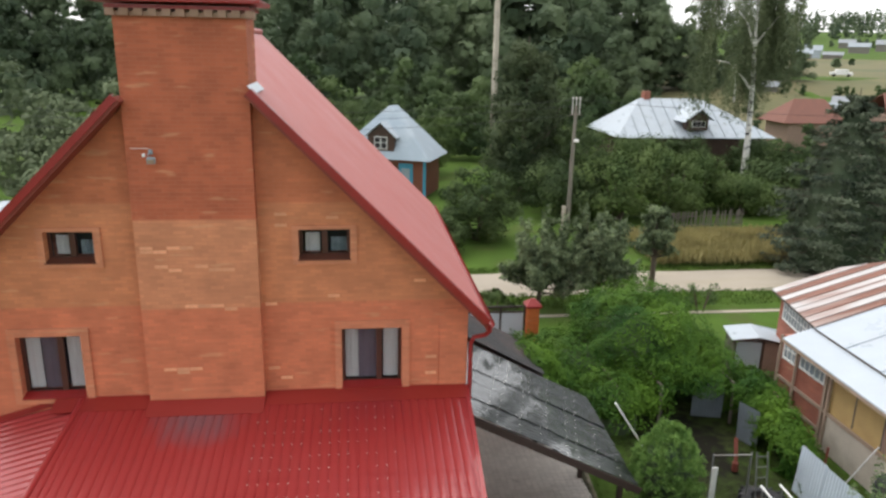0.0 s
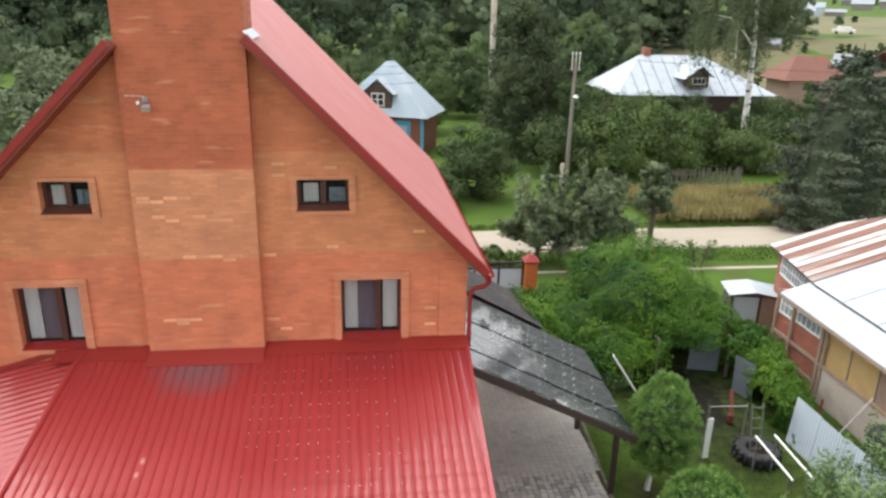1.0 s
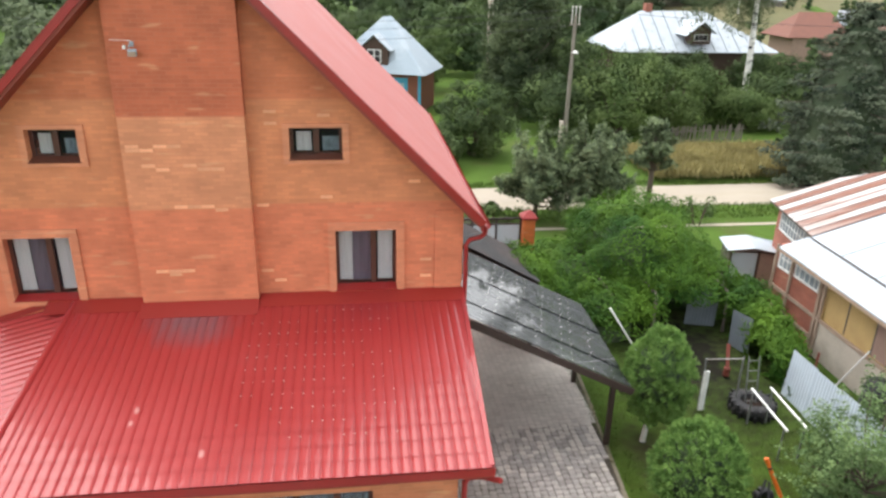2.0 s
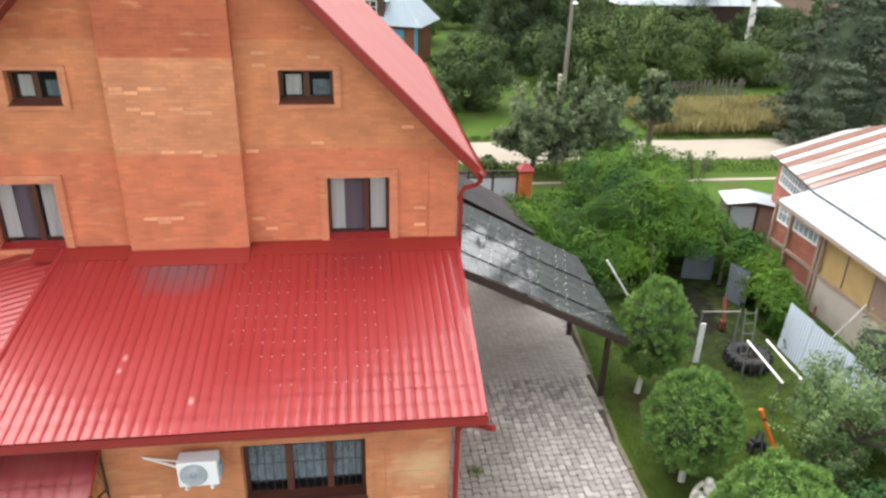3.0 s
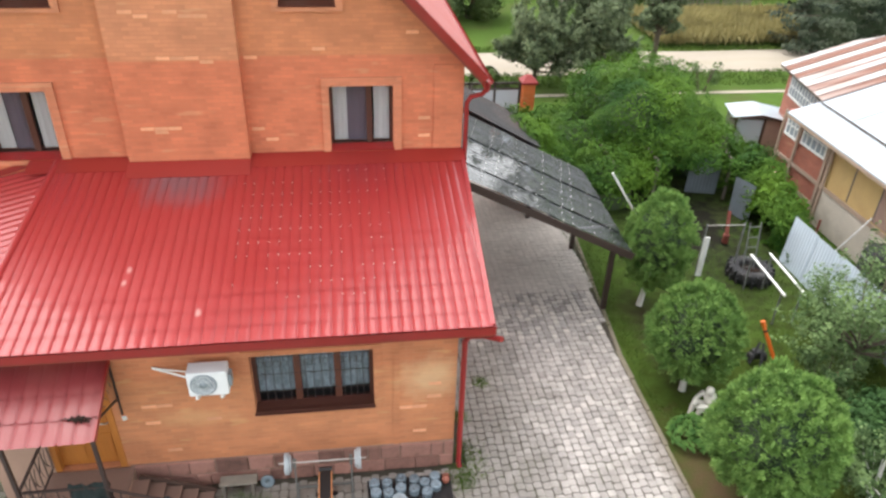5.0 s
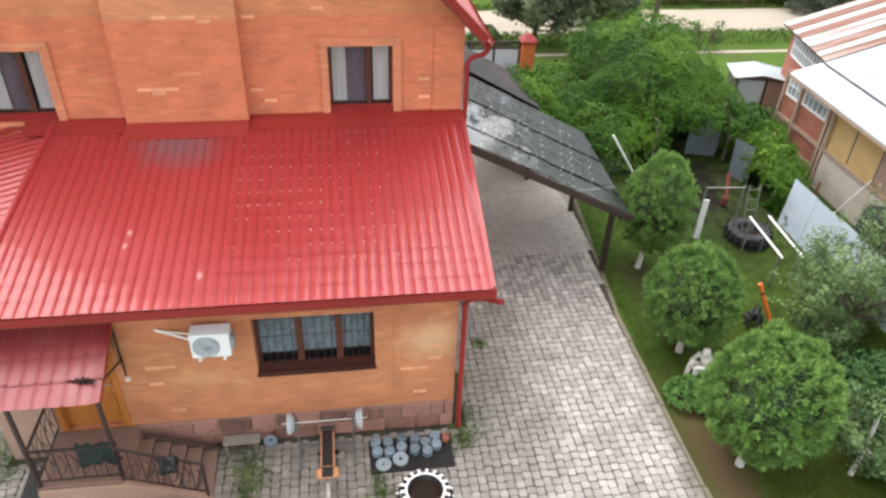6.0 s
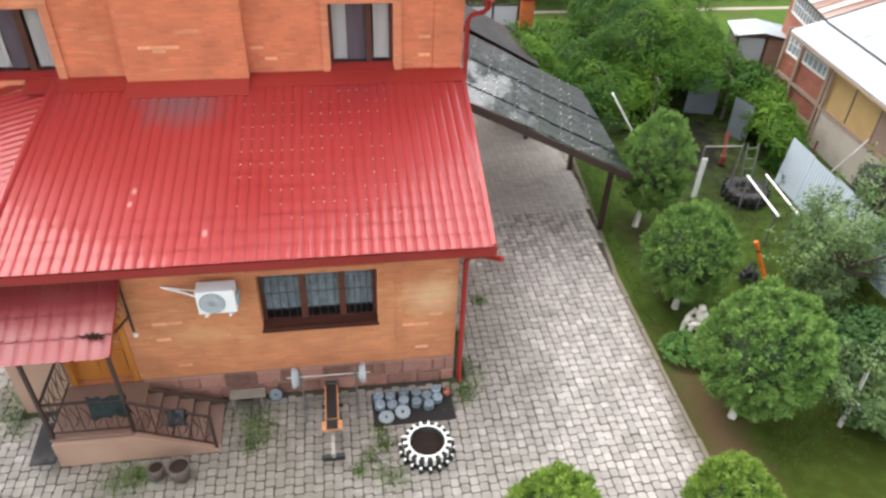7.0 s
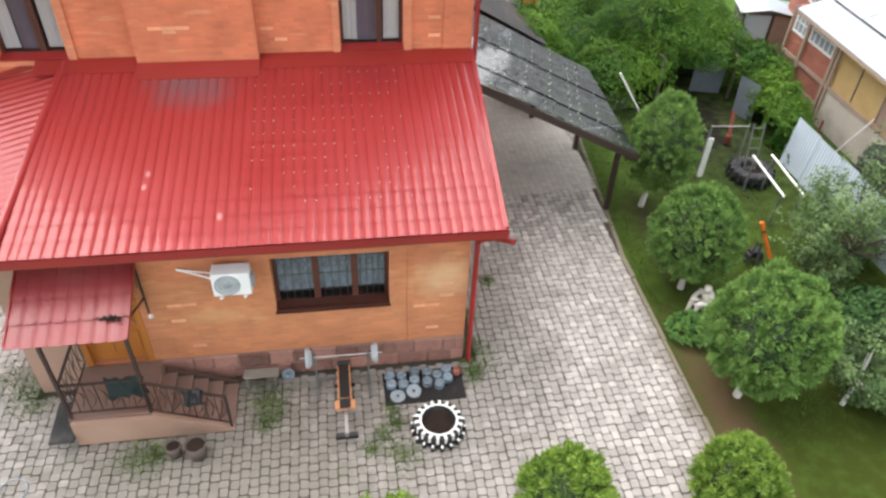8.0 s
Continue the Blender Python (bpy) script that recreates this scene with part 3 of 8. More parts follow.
    def slab(self, pts, thick):
        """A flat polygon given thickness along its own normal, downwards."""
        pts = [Vector(p) for p in pts]
        nrm = (pts[1] - pts[0]).cross(pts[2] - pts[0]).normalized()
        n = len(pts)
        vs = pts + [p - nrm * thick for p in pts]
        return self.add(vs, [tuple(range(n)), tuple(reversed(range(n, 2 * n)))] + [(i, n + i, n + (i + 1) % n, (i + 1) % n) for i in range(n)])

    def data(self, name):
        me = bpy.data.meshes.new(name)
        me.from_pydata([tuple(p) for p in self.v], [], self.f)
        me.polygons.foreach_set("use_smooth", self.s)
        me.update()
        return me


def thing(name, label, category, at=(0, 0, 0), group="", kind=""):
    e = new(name)
    e.location = at
    e.empty_display_size = 0.2
    return tagged(e, label, category, group, kind)


def part(name, mesh, material, parent, label=""):
    me = mesh.data(name) if isinstance(mesh, Mesh) else mesh
    if not me.materials:
        me.materials.append(M[material])
    ob = new(name, me)
    ob.parent = parent
    return tagged(ob, label)


def solo(name, mesh, material, label, category, group="", kind=""):
    """A thing of one piece."""
    me = mesh.data(name) if isinstance(mesh, Mesh) else mesh
    if not me.materials:
        me.materials.append(M[material])
    return tagged(new(name, me), label, category, group, kind)


def leaves(points, outs, size, rng, droop=0.2, aspect=0.6, wild=0.4):
    """Leaf blades, each a folded four-cornered piece, at points and facing roughly along outs."""
    n = len(points)
    points, outs = np.asarray(points, float), np.asarray(outs, float)
    d = outs + rng.normal(0, wild, (n, 3))
    d /= np.linalg.norm(d, axis=1, keepdims=True) + 1e-9
    t = rng.normal(0, 1, (n, 3)) - np.array([0, 0, droop])
    t -= d * (t * d).sum(1, keepdims=True)
    t /= np.linalg.norm(t, axis=1, keepdims=True) + 1e-9
    b = np.cross(d, t)
    s = (size * rng.uniform(0.6, 1.35, n))[:, None]
    v = np.stack([points - t * s * 0.5, points + b * s * aspect * 0.5 + d * s * 0.12, points + t * s * 0.5, points - b * s * aspect * 0.5 + d * s * 0.12], 1).reshape(-1, 3)
    return v


def sprays(points, outs, size, rng, aspect=0.35, wild=0.45):
    """Pointed sprays of scale leaves that grow outwards and upwards."""
    n = len(points)
    t = np.asarray(outs, float) + (0, 0, 0.45) + rng.normal(0, wild, (n, 3))
    t /= np.linalg.norm(t, axis=1, keepdims=True) + 1e-9
    b = np.cross(t, rng.normal(0, 1, (n, 3)))
    b /= np.linalg.norm(b, axis=1, keepdims=True) + 1e-9
    s = (size * rng.uniform(0.6, 1.4, n))[:, None]
    p = np.asarray(points, float)
    return np.stack([p - t * s * 0.4, p + b * s * aspect * 0.5, p + t * s * 0.6, p - b * s * aspect * 0.5], 1).reshape(-1, 3)


def land(x, y):
    """Height of the ground: level by the houses, rising to low hills beyond the field."""
    d = math.hypot(x, y)
    side = min(1.0, max(0.0, (x - 45) / 40))
    marks = ((0, 0.0), (110, 0.0), (170, 6.5), (300, 8.3), (450, 13.0), (900, 34.0), (4000, 34.0))
    for (a, za), (b, zb) in zip(marks, marks[1:]):
        if d <= b:
            return side * (za + (zb - za) * (d - a) / (b - a))
    return 34.0 * side


def leaf_mesh(name, verts):
    me = bpy.data.meshes.new(name)
    n = len(verts) // 4
    me.vertices.add(4 * n)
    me.vertices.foreach_set("co", np.asarray(verts, np.float32).ravel())
    me.loops.add(4 * n)
    me.loops.foreach_set("vertex_index", np.arange(4 * n, dtype=np.int32))
    me.polygons.add(n)
    me.polygons.foreach_set("loop_start", np.arange(0, 4 * n, 4, dtype=np.int32))
    me.polygons.foreach_set("loop_total", np.full(n, 4, np.int32))
    me.update(calc_edges=True)
    return me


def ball_points(rng, n, centre, radii, shell=0.25, lump=0.12, freq=2.2, seed=0.0):
    """Points near the surface of a lumpy ellipsoid, with outward directions."""
    d = rng.normal(0, 1, (n, 3))
    d /= np.linalg.norm(d, axis=1, keepdims=True)
    bump = np.array([noise.noise(Vector((*(q * freq + seed),))) for q in d])
    r = (1 + lump * 1.6 * bump) * (1 - shell * rng.random(n) ** 2)
    return np.asarray(centre) + d * r[:, None] * np.asarray(radii), d


def clump_crown(rng, centre, radii, clumps, per, csize, leaf, cone=0.0):
    """An uneven crown of leaf clumps set through an ellipsoid, with gaps between them."""
    out = []
    for _ in range(clumps):
        d = rng.normal(0, 1, 3)
        d /= np.linalg.norm(d)
        q = d * rng.uniform(0.35, 1.0) ** 0.6
        q[:2] *= 1 - cone * (0.5 + 0.5 * q[2])
        c = np.asarray(centre) + q * np.asarray(radii)
        r = csize * rng.uniform(0.55, 1.3) * (1 - 0.4 * cone * (q[2] > 0.5))
        p, o = ball_points(rng, per, c, (r, r, r * 0.75), 0.7, 0.3, 2.5, rng.uniform(0, 50))
        o = o + 0.5 * d + np.array([0, 0, 0.3])
        out.append(leaves(p, o, leaf, rng))
    return np.concatenate(out)


# ---- ground, road, paving bed ----
def ground():
    g = Mesh()
    xs = [-900, -300, -120, -60, -30, -12, 0, 14, 30, 45, 55, 65, 75, 85, 100, 115, 130, 150, 180, 220, 270, 330, 400, 500, 700, 1000, 1500, 2500]
    ys = [-300, -80, -30, 0, 20, 40, 60, 75, 90, 105, 120, 140, 160, 190, 220, 260, 310, 380, 460, 600, 800, 1000, 1500, 2500]
    idx = {}
    for i, x in enumerate(xs):
        for j, y in enumerate(ys):
            idx[i, j] = len(g.v)
            g.v.append((x, y, land(x, y) - 0.05))
    for i in range(len(xs) - 1):
        for j in range(len(ys) - 1):
            g.f.append((idx[i, j], idx[i + 1, j], idx[i + 1, j + 1], idx[i, j + 1]))
            g.s.append(False)
    solo("ground", g, "lawn", "mown green lawn and meadow with worn brown patches and painted shade under the arbour", "ground", kind="structure")
    r = Mesh()
    n = 60
    for k in range(n + 1):
        x = -80 + 200 * k / n
        w = 0.25 * noise.noise(Vector((x * 0.2, 0, 0)))
        r.v += [(x, 23.3 + w, -0.04), (x, 25.1, 0.0), (x, 26.9 - w, -0.04)]
        if k:
            b = 3 * k
            r.f += [(b - 3, b, b + 1, b - 2), (b - 2, b + 1, b + 2, b - 1)]
            r.s += [False, False]
    solo("road", r, "road_sand", "pale sandy village road with faint wheel tracks", "road", kind="structure")
    p = Mesh()
    for k in range(41):
        x = -20 + 80 * k / 40
        w = 0.1 * noise.noise(Vector((x * 0.4, 5, 0)))
        p.v += [(x, 20.3 + w, -0.035), (x, 20.6 - w, -0.035)]
        if k:
            p.f.append((2 * k - 2, 2 * k, 2 * k + 1, 2 * k - 1))
            p.s.append(False)
    solo("footpath", p, "road_sand", "narrow trodden sandy footpath through the grass", "path", kind="structure")
    bed = Mesh().box(-13, 4.36, -9, 22.5, -0.12, -0.022).add([(4.36, 2.5, -0.022), (5.68, 17, -0.022), (4.36, 17, -0.022)], [(0, 1, 2)])
    solo("pavement", bed, "joint", "mossy sand bed and joints under grey concrete pavers", "paving", kind="structure")
    k = Mesh()
    y = -9.0
    while y < 17:
        w = 0.05 * noise.noise(Vector((y * 2.3, 3, 0)))
        bend = max(0.0, y - 2.5)
        m = pose(4.37 + 0.09 * bend, y, 0, 0, 0, -5.14 if bend else 0.0)
        k.box(0, 0.1 + w, 0, 0.98, -0.1, -0.016 + 0.02 * noise.noise(Vector((y * 1.7, 1, 1))), m, bevel=0.012)
        y += 1.0
    solo("kerb", k, "kerb", "low worn concrete kerb edging the paved drive", "kerb", kind="structure")


ground()


# ---- the brick house ----
house = thing("brick_house", "two-storey orange brick house with red metal tile roofs", "house", (0, 0, 0))
XC, ZR = -4.82, 12.27          # ridge of the main roof
YF, YB = 3.85, 15.6            # its front and back verge
EAVE_X, EAVE_Z = 1.02, 6.42


def clip(poly, a, b, c):
    """Keeps the side a*x + b*z <= c of a polygon."""
    out = []
    for k, p in enumerate(poly):
        q = poly[(k + 1) % len(poly)]
        dp, dq = a * p[0] + b * p[1] - c, a * q[0] + b * q[1] - c
        if dp <= 0:
            out.append(p)
        if dp * dq < 0:
            s = dp / (dp - dq)
            out.append((p[0] + s * (q[0] - p[0]), p[1] + s * (q[1] - p[1])))
    return out


def wall_face(x0, x1, z0, z1, holes, y0, y1, cuts=()):
    """A wall facing -y between y0 and y1 with rectangular openings (x0, x1, z0, z1) right through it."""
    m = Mesh()
    xs = sorted({x0, x1, *(h[k] for h in holes for k in (0, 1))})
    zs = sorted({z0, z1, *(h[k] for h in holes for k in (2, 3))})
    for xa, xb in zip(xs, xs[1:]):
        for za, zb in zip(zs, zs[1:]):
            xm, zm = (xa + xb) / 2, (za + zb) / 2
            if any(h[0] < xm < h[1] and h[2] < zm < h[3] for h in holes):
                continue
            poly = [(xa, za), (xb, za), (xb, zb), (xa, zb)]
            for cut in cuts:
                poly = clip(poly, *cut) if poly else poly
            if len(poly) < 3:
                continue
            n = len(poly)
            m.add([(x, y0, z) for x, z in poly], [tuple(range(n))])
            m.add([(x, y1, z) for x, z in poly], [tuple(reversed(range(n)))])
    for a, b, c, d in holes:
        m.add([(x, y, z) for y in (y0, y1) for x, z in ((a, c), (b, c), (b, d), (a, d))],
              [(0, 4, 5, 1), (1, 5, 6, 2), (2, 6, 7, 3), (3, 7, 4, 0)])
    weld = {}
    spot = [weld.setdefault((round(x, 4), round(y, 4), round(z, 4)), len(weld)) for x, y, z in m.v]
    m.v = list(weld)
    m.f = [tuple(spot[i] for i in f) for f in m.f]
    return m


UP_WINS = [(-2.07, -0.78, 4.77, 6.14), (-8.64, -7.38, 4.77, 6.14)]
SM_WINS = [(-2.91, -1.86, 7.70, 8.34), (-7.84, -6.90, 7.70, 8.34)]
HALF = EAVE_X - XC
front = wall_face(-10.27, 0.63, 0.0, 11.9, UP_WINS + SM_WINS, 4.4, 4.72,
                  cuts=((1, 1, XC + ZR - 0.2), (-1, 1, ZR - XC - 0.2)))
part("gable_wall", front, "gable_brick", house, "orange brick gable wall in paler and redder bands")
part("side_wall", Mesh().box(0.35, 0.63, 4.72, 15.2, 0, 6.6), "gable_brick", house)
part("side_wall", Mesh().box(-10.27, -9.95, 4.72, 15.2, 0, 6.6), "gable_brick", house)
part("back_wall", Mesh().box(-9.95, 0.35, 14.9, 15.2, 0, 6.6), "gable_brick", house)
# slightly proud brick strip at the corner
part("corner_strip", Mesh().box(0.05, 0.66, 4.365, 4.398, 4.5, 6.55), "gable_brick", house)
# chimney breast and stack
part("chimney", Mesh().box(-6.06, -3.71, 4.15, 4.397, 4.5, 9.0).box(-6.06, -3.71, 4.15, 5.3, 9.0, 12.42), "upper_brick", house, "broad brick chimney breast rising through the roof")
cap = Mesh()
cap.box(-6.16, -3.61, 4.05, 5.4, 12.55, 12.62)
cap.box(-6.4, -3.4, 3.85, 5.6, 12.66, 12.74, bevel=0.015)
cap.slab([(-6.38, 3.87, 12.74), (-3.42, 3.87, 12.74), (-4.2, 4.7, 13.05), (-5.6, 4.7, 13.05)], 0.02)
part("chimney_cap", cap, "trim_red", house, "red metal chimney cap")
corbel = Mesh()
x = -6.15
while x < -3.65:
    corbel.box(x, x + 0.16, 4.04, 4.3, 12.42, 12.55, bevel=0.01)
    x += 0.245
corbel.box(-6.1, -3.67, 4.1, 5.35, 12.42, 12.5)
part("corbel_course", corbel, "porch_plaster", house, "pale toothed brick corbels")


def tile_sheet(m, origin, across, up, width, length, amp=0.026, pitch=0.183, row=0.35, lip=0.004):
    """A pressed metal tile sheet: waves across, a scalloped step every row, laid from the eave upwards."""
    o, a, u = Vector(origin), Vector(across).normalized(), Vector(up).normalized()
    nrm = a.cross(u).normalized()
    crest = [(0.0, 0.0), (0.06, 0.55), (0.17, 0.88), (0.4, 1.0), (0.65, 0.96), (0.86, 0.74), (0.95, 0.35)]
    waves = max(1, int(round(width / pitch)))
    marks = [(pitch * (w + q), h) for w in range(waves) for q, h in crest]
    marks = [(w, h) for w, h in marks if w < width - 0.004] + [(width, 0.0)]
    cols = len(marks) - 1
    rows = int(math.ceil(length / row))
    n = cols + 1
    for r in range(rows):
        v0, v1 = r * row, min((r + 1) * row + 0.02, length)
        vs = []
        lp = lip * (2.6 if r < 4 else 1.7 if r < 8 else 0.9)
        for v, h in ((v0, lp), (v0 + 0.5 * (v1 - v0), lp * 0.5), (v1, -0.001)):
            for c in range(cols + 1):
                w, wave = marks[c]
                dv = -0.06 * wave if v == v0 else 0.0
                vs.append(o + a * w + u * max(v + dv, -0.035) + nrm * (amp * wave + h))
        m.add(vs, [(i * n + c, i * n + c + 1, (i + 1) * n + c + 1, (i + 1) * n + c) for i in range(2) for c in range(cols)], True)
    return m


# main roof: both slopes with real thickness, the front overhang stopping at the chimney
S2 = math.sqrt(0.5)
for side in (1, -1):
    ex = XC + side * HALF
    up = (-side * S2, 0, S2)
    full = HALF / S2
    deck = Mesh()
    ys = [(4.42, YB, 0.0)] + [(YF, 4.42, 1.14 if side > 0 else 1.27)]
    top_stop = ys[1][2]
    for ya, yb, stop in ys:
        xt = XC + side * stop
        zt = ZR - stop
        pts = [(ex, ya, EAVE_Z), (ex, yb, EAVE_Z), (xt, yb, zt), (xt, ya, zt)]
        deck.slab(pts if side > 0 else pts[::-1], 0.14)
    slope = part("roof_slope", deck, "soffit", house, "boarded underside of the steep main roof")
    sheet = Mesh()
    for ya, yb, stop in ys:
        ln = full - stop / S2
        if side > 0:
            tile_sheet(sheet, (ex, ya, EAVE_Z + 0.012), (0, 1, 0), up, yb - ya, ln, amp=0.003, lip=0.0, row=9.0)
        else:
            tile_sheet(sheet, (ex, yb, EAVE_Z + 0.012), (0, -1, 0), up, yb - ya, ln, amp=0.003, lip=0.0, row=9.0)
    part("roof_sheet", sheet, "main_roof", house, "smooth red metal roof sheeting with sky sheen in its pink colour")
    # verge board along the front edge, and the fascia at the eave
    vb = Mesh()
    a, b = Vector((ex + side * 0.03, YF - 0.02, EAVE_Z - 0.06)), Vector((XC + side * top_stop, YF - 0.02, ZR - top_stop - 0.03))
    d = Vector((-side * S2, 0, S2))
    nn = Vector((side * S2, 0, S2))
    lo, hi = Vector((ex, YF, EAVE_Z)), Vector((XC + side * top_stop, YF, ZR - top_stop))
    q = [lo + nn * 0.04, hi + nn * 0.04, hi - nn * 0.085, lo - nn * 0.085]
    vs = [p + Vector((0, dy, 0)) for dy in (-0.035, -0.002) for p in q]
    vb.add(vs, [(0, 1, 2, 3), (7, 6, 5, 4), (0, 4, 5, 1), (1, 5, 6, 2), (2, 6, 7, 3), (3, 7, 4, 0)])
    vs = [p + Vector((0, dy, 0)) for dy in (-0.04, 0.16) for p in (lo + nn * 0.058, hi + nn * 0.058, hi + nn * 0.042, lo + nn * 0.042)]
    vb.add(vs, [(0, 1, 2, 3), (7, 6, 5, 4), (0, 4, 5, 1), (1, 5, 6, 2), (2, 6, 7, 3), (3, 7, 4, 0)])
    part("verge_board", vb, "trim_red", house)
    part("fascia", Mesh().box(min(ex - side * 0.02, ex), max(ex - side * 0.02, ex) + 0.001, YF, YB, EAVE_Z - 0.24, EAVE_Z - 0.02), "trim_red", house)
    g = Mesh()
    ring = [(0.065 * math.cos(t), 0.065 * math.sin(t)) for t in [math.pi + math.pi * k / 6 for k in range(7)]]
    vs = [(ex + side * 0.075 + c, y, EAVE_Z - 0.05 + s) for y in (YF - 0.02, YB) for c, s in ring]
    g.add(vs, [(k, k + 1, k + 8, k + 7) for k in range(6)] + [tuple(range(7))], True)
    part("gutter", g, "trim_red", house)
ridge = Mesh().tube([(XC, 4.5, ZR + 0.03), (XC, YB + 0.03, ZR + 0.03)], 0.09, 8)
part("ridge_cap", ridge, "main_roof", house)
# pale flashing where the right verge meets the stack
part("stack_flashing", Mesh().slab([(-3.705, 3.86, 11.225), (-3.56, 3.86, 11.08), (-3.56, 5.3, 11.08), (-3.705, 5.3, 11.225)], 0.01), "zinc", house, "bright worn metal flashing")

# downpipe from the main gutter, with its swan neck
dp = Mesh()
dp.tube([(EAVE_X + 0.07, 4.0, EAVE_Z - 0.1), (EAVE_X + 0.06, 4.02, EAVE_Z - 0.28), (EAVE_X - 0.02, 4.1, EAVE_Z - 0.4), (0.8, 4.28, EAVE_Z - 0.52), (0.73, 4.32, EAVE_Z - 0.66), (0.73, 4.32, 4.2)], 0.05, 8)
part("downpipe", dp, "trim_red", house, "red metal downpipe with a curved neck")


# extension with its low-pitched tile roof
GW = (-3.57, -1.48, 1.70, 3.0)
DOOR = (-7.16, -5.95, 0.65, 2.75)
ext = wall_face(-8.15, 0.0, 0.0, 3.72, [GW, DOOR], 0.0, 0.34)
part("extension_wall", ext, "lower_brick", house, "yellow-orange brick front wall of the low extension")
part("extension_side_wall", Mesh().box(-0.34, -0.0, 0.34, 4.4, 0, 3.9), "lower_brick", house)
part("extension_side_wall", Mesh().box(-8.15, -7.85, 0.34, 4.4, 0, 3.6), "lower_brick", house)
part("corner_strip", Mesh().box(-1.14, -1.03, -0.02, -0.001, 0.66, 3.5), "lower_brick", house)
TH = math.atan2(4.66 - 3.76, 4.92)
E0, E1 = (-7.68, -0.52, 3.76), (0.5, -0.52, 3.75)
T0, T1 = (-7.46, 4.398, 4.66), (0.70, 4.398, 4.68)
deck2 = Mesh().slab([(x, y, z - 0.03) for x, y, z in (E0, E1, T1, T0)], 0.08)
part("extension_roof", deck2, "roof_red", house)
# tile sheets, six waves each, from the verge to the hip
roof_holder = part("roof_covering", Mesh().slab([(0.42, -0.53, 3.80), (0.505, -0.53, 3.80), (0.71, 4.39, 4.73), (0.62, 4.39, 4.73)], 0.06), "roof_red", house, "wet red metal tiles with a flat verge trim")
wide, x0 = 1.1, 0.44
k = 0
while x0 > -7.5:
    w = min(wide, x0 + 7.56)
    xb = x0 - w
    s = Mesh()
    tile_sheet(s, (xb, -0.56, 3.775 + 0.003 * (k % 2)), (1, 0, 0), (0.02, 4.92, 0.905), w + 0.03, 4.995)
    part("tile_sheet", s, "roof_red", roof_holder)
    x0 -= wide
    k += 1
# glints on the tile dimples, as pale raised dots over the middle of the roof
scr = Mesh()
rng = np.random.default_rng(8)
for i in range(16):
    for j in range(11):
        x, d = -3.75 + 0.183 * i, 0.35 * (j + 2.5)
        if rng.random() < 0.25 + 0.03 * abs(j - 5):
            continue
        scr.lathe([(0.014, 0), (0.012, 0.007), (0.001, 0.009)], (x - 0.025, -0.56 + d * 0.984, 3.775 + d * 0.181 + 0.03), 6)
tagged(part("screw_heads", scr, "glint_pale", roof_holder), kind="stuff")
# small infill by the flared verge
s = Mesh()
s.slab([(0.43, -0.5, 3.79), (0.47, -0.5, 3.79), (0.66, 4.39, 4.7), (0.43, 4.39, 4.7)], 0.03)
part("verge_infill", s, "roof_red", roof_holder)
# falling side of the roof beyond the hip
hipm = Mesh().slab([(-10.0, -0.52, 2.98), E0, T0, (-10.0, 4.398, 4.02)], 0.1)
part("hip_slope", hipm, "roof_red", house)
s = Mesh()
low_a, low_b = Vector((-10.0, 4.39, 4.03)), Vector((-10.0, -0.55, 2.99))
top_a, top_b = Vector((-7.47, 4.39, 4.67)), Vector((-7.68, -0.55, 3.77))
steps, ups = 27 * 6, 7
for i in range(ups + 1):
    for k in range(steps + 1):
        a, b = low_a.lerp(low_b, k / steps), top_a.lerp(top_b, k / steps)
        wave = 0.5 - 0.5 * math.cos(2 * math.pi * k / 6)
        s.v.append(tuple(a.lerp(b, i / ups) + Vector((-0.3, -0.17, 0.94)) * (0.008 + 0.032 * wave ** 0.6)))
        if i and k:
            q = (steps + 1) * i + k
            s.f.append((q - steps - 2, q - steps - 1, q, q - 1))
            s.s.append(True)
part("tile_sheet", s, "roof_red", roof_holder)
part("hip_cap", Mesh().tube([(-7.67, -0.54, 3.79), (-7.47, 4.39, 4.7)], 0.07, 8), "roof_red", house)
fas = Mesh().box(-10.0, 0.52, -0.575, -0.55, 3.6, 3.755).box(0.5, 0.522, -0.55, 4.3, 3.61, 3.74)
part("eave_fascia", fas, "trim_red", house, "dark red eave board")
part("eave_soffit", Mesh().box(-8.1, 0.49, -0.54, -0.003, 3.55, 3.58), "soffit", house)
# flashing up the gable wall above the extension roof
for xa, xb, yy in ((-3.70, 0.66, 4.36), (-6.07, -3.70, 4.11), (-8.0, -6.07, 4.36)):
    fl = Mesh().box(xa, xb, yy, yy + 0.03, 4.6, 4.75 if yy > 4.2 else 4.68)
    part("wall_flashing", fl, "flash_red", house, "dark red painted flashing along the wall foot")
    # flashing foot, lengthened so its dark red paints the roof's shaded top strip
    part("flashing_apron", Mesh().slab([(xa, yy - 0.42, 3.842 + (yy - 0.42 + 0.52) * 0.183 - 0.02), (xb, yy - 0.42, 3.842 + (yy - 0.42 + 0.52) * 0.183 - 0.02), (xb, yy + 0.01, 4.745), (xa, yy + 0.01, 4.745)], 0.012), "flash_red", house)
fl = Mesh().slab([(-10.0, 4.37, 3.98), (-8.0, 4.37, 4.6), (-8.0, 4.37, 4.72), (-10.0, 4.37, 4.14)], 0.01)
part("wall_flashing", fl, "flash_red", house)
# gutter end and downpipe of the extension
part("gutter_end", Mesh().tube([(0.62, -0.58, 3.5), (0.56, -0.5, 3.46), (0.35, -0.28, 3.36), (0.16, -0.14, 3.24), (0.1, -0.1, 3.1)], 0.05, 8), "trim_red", house)
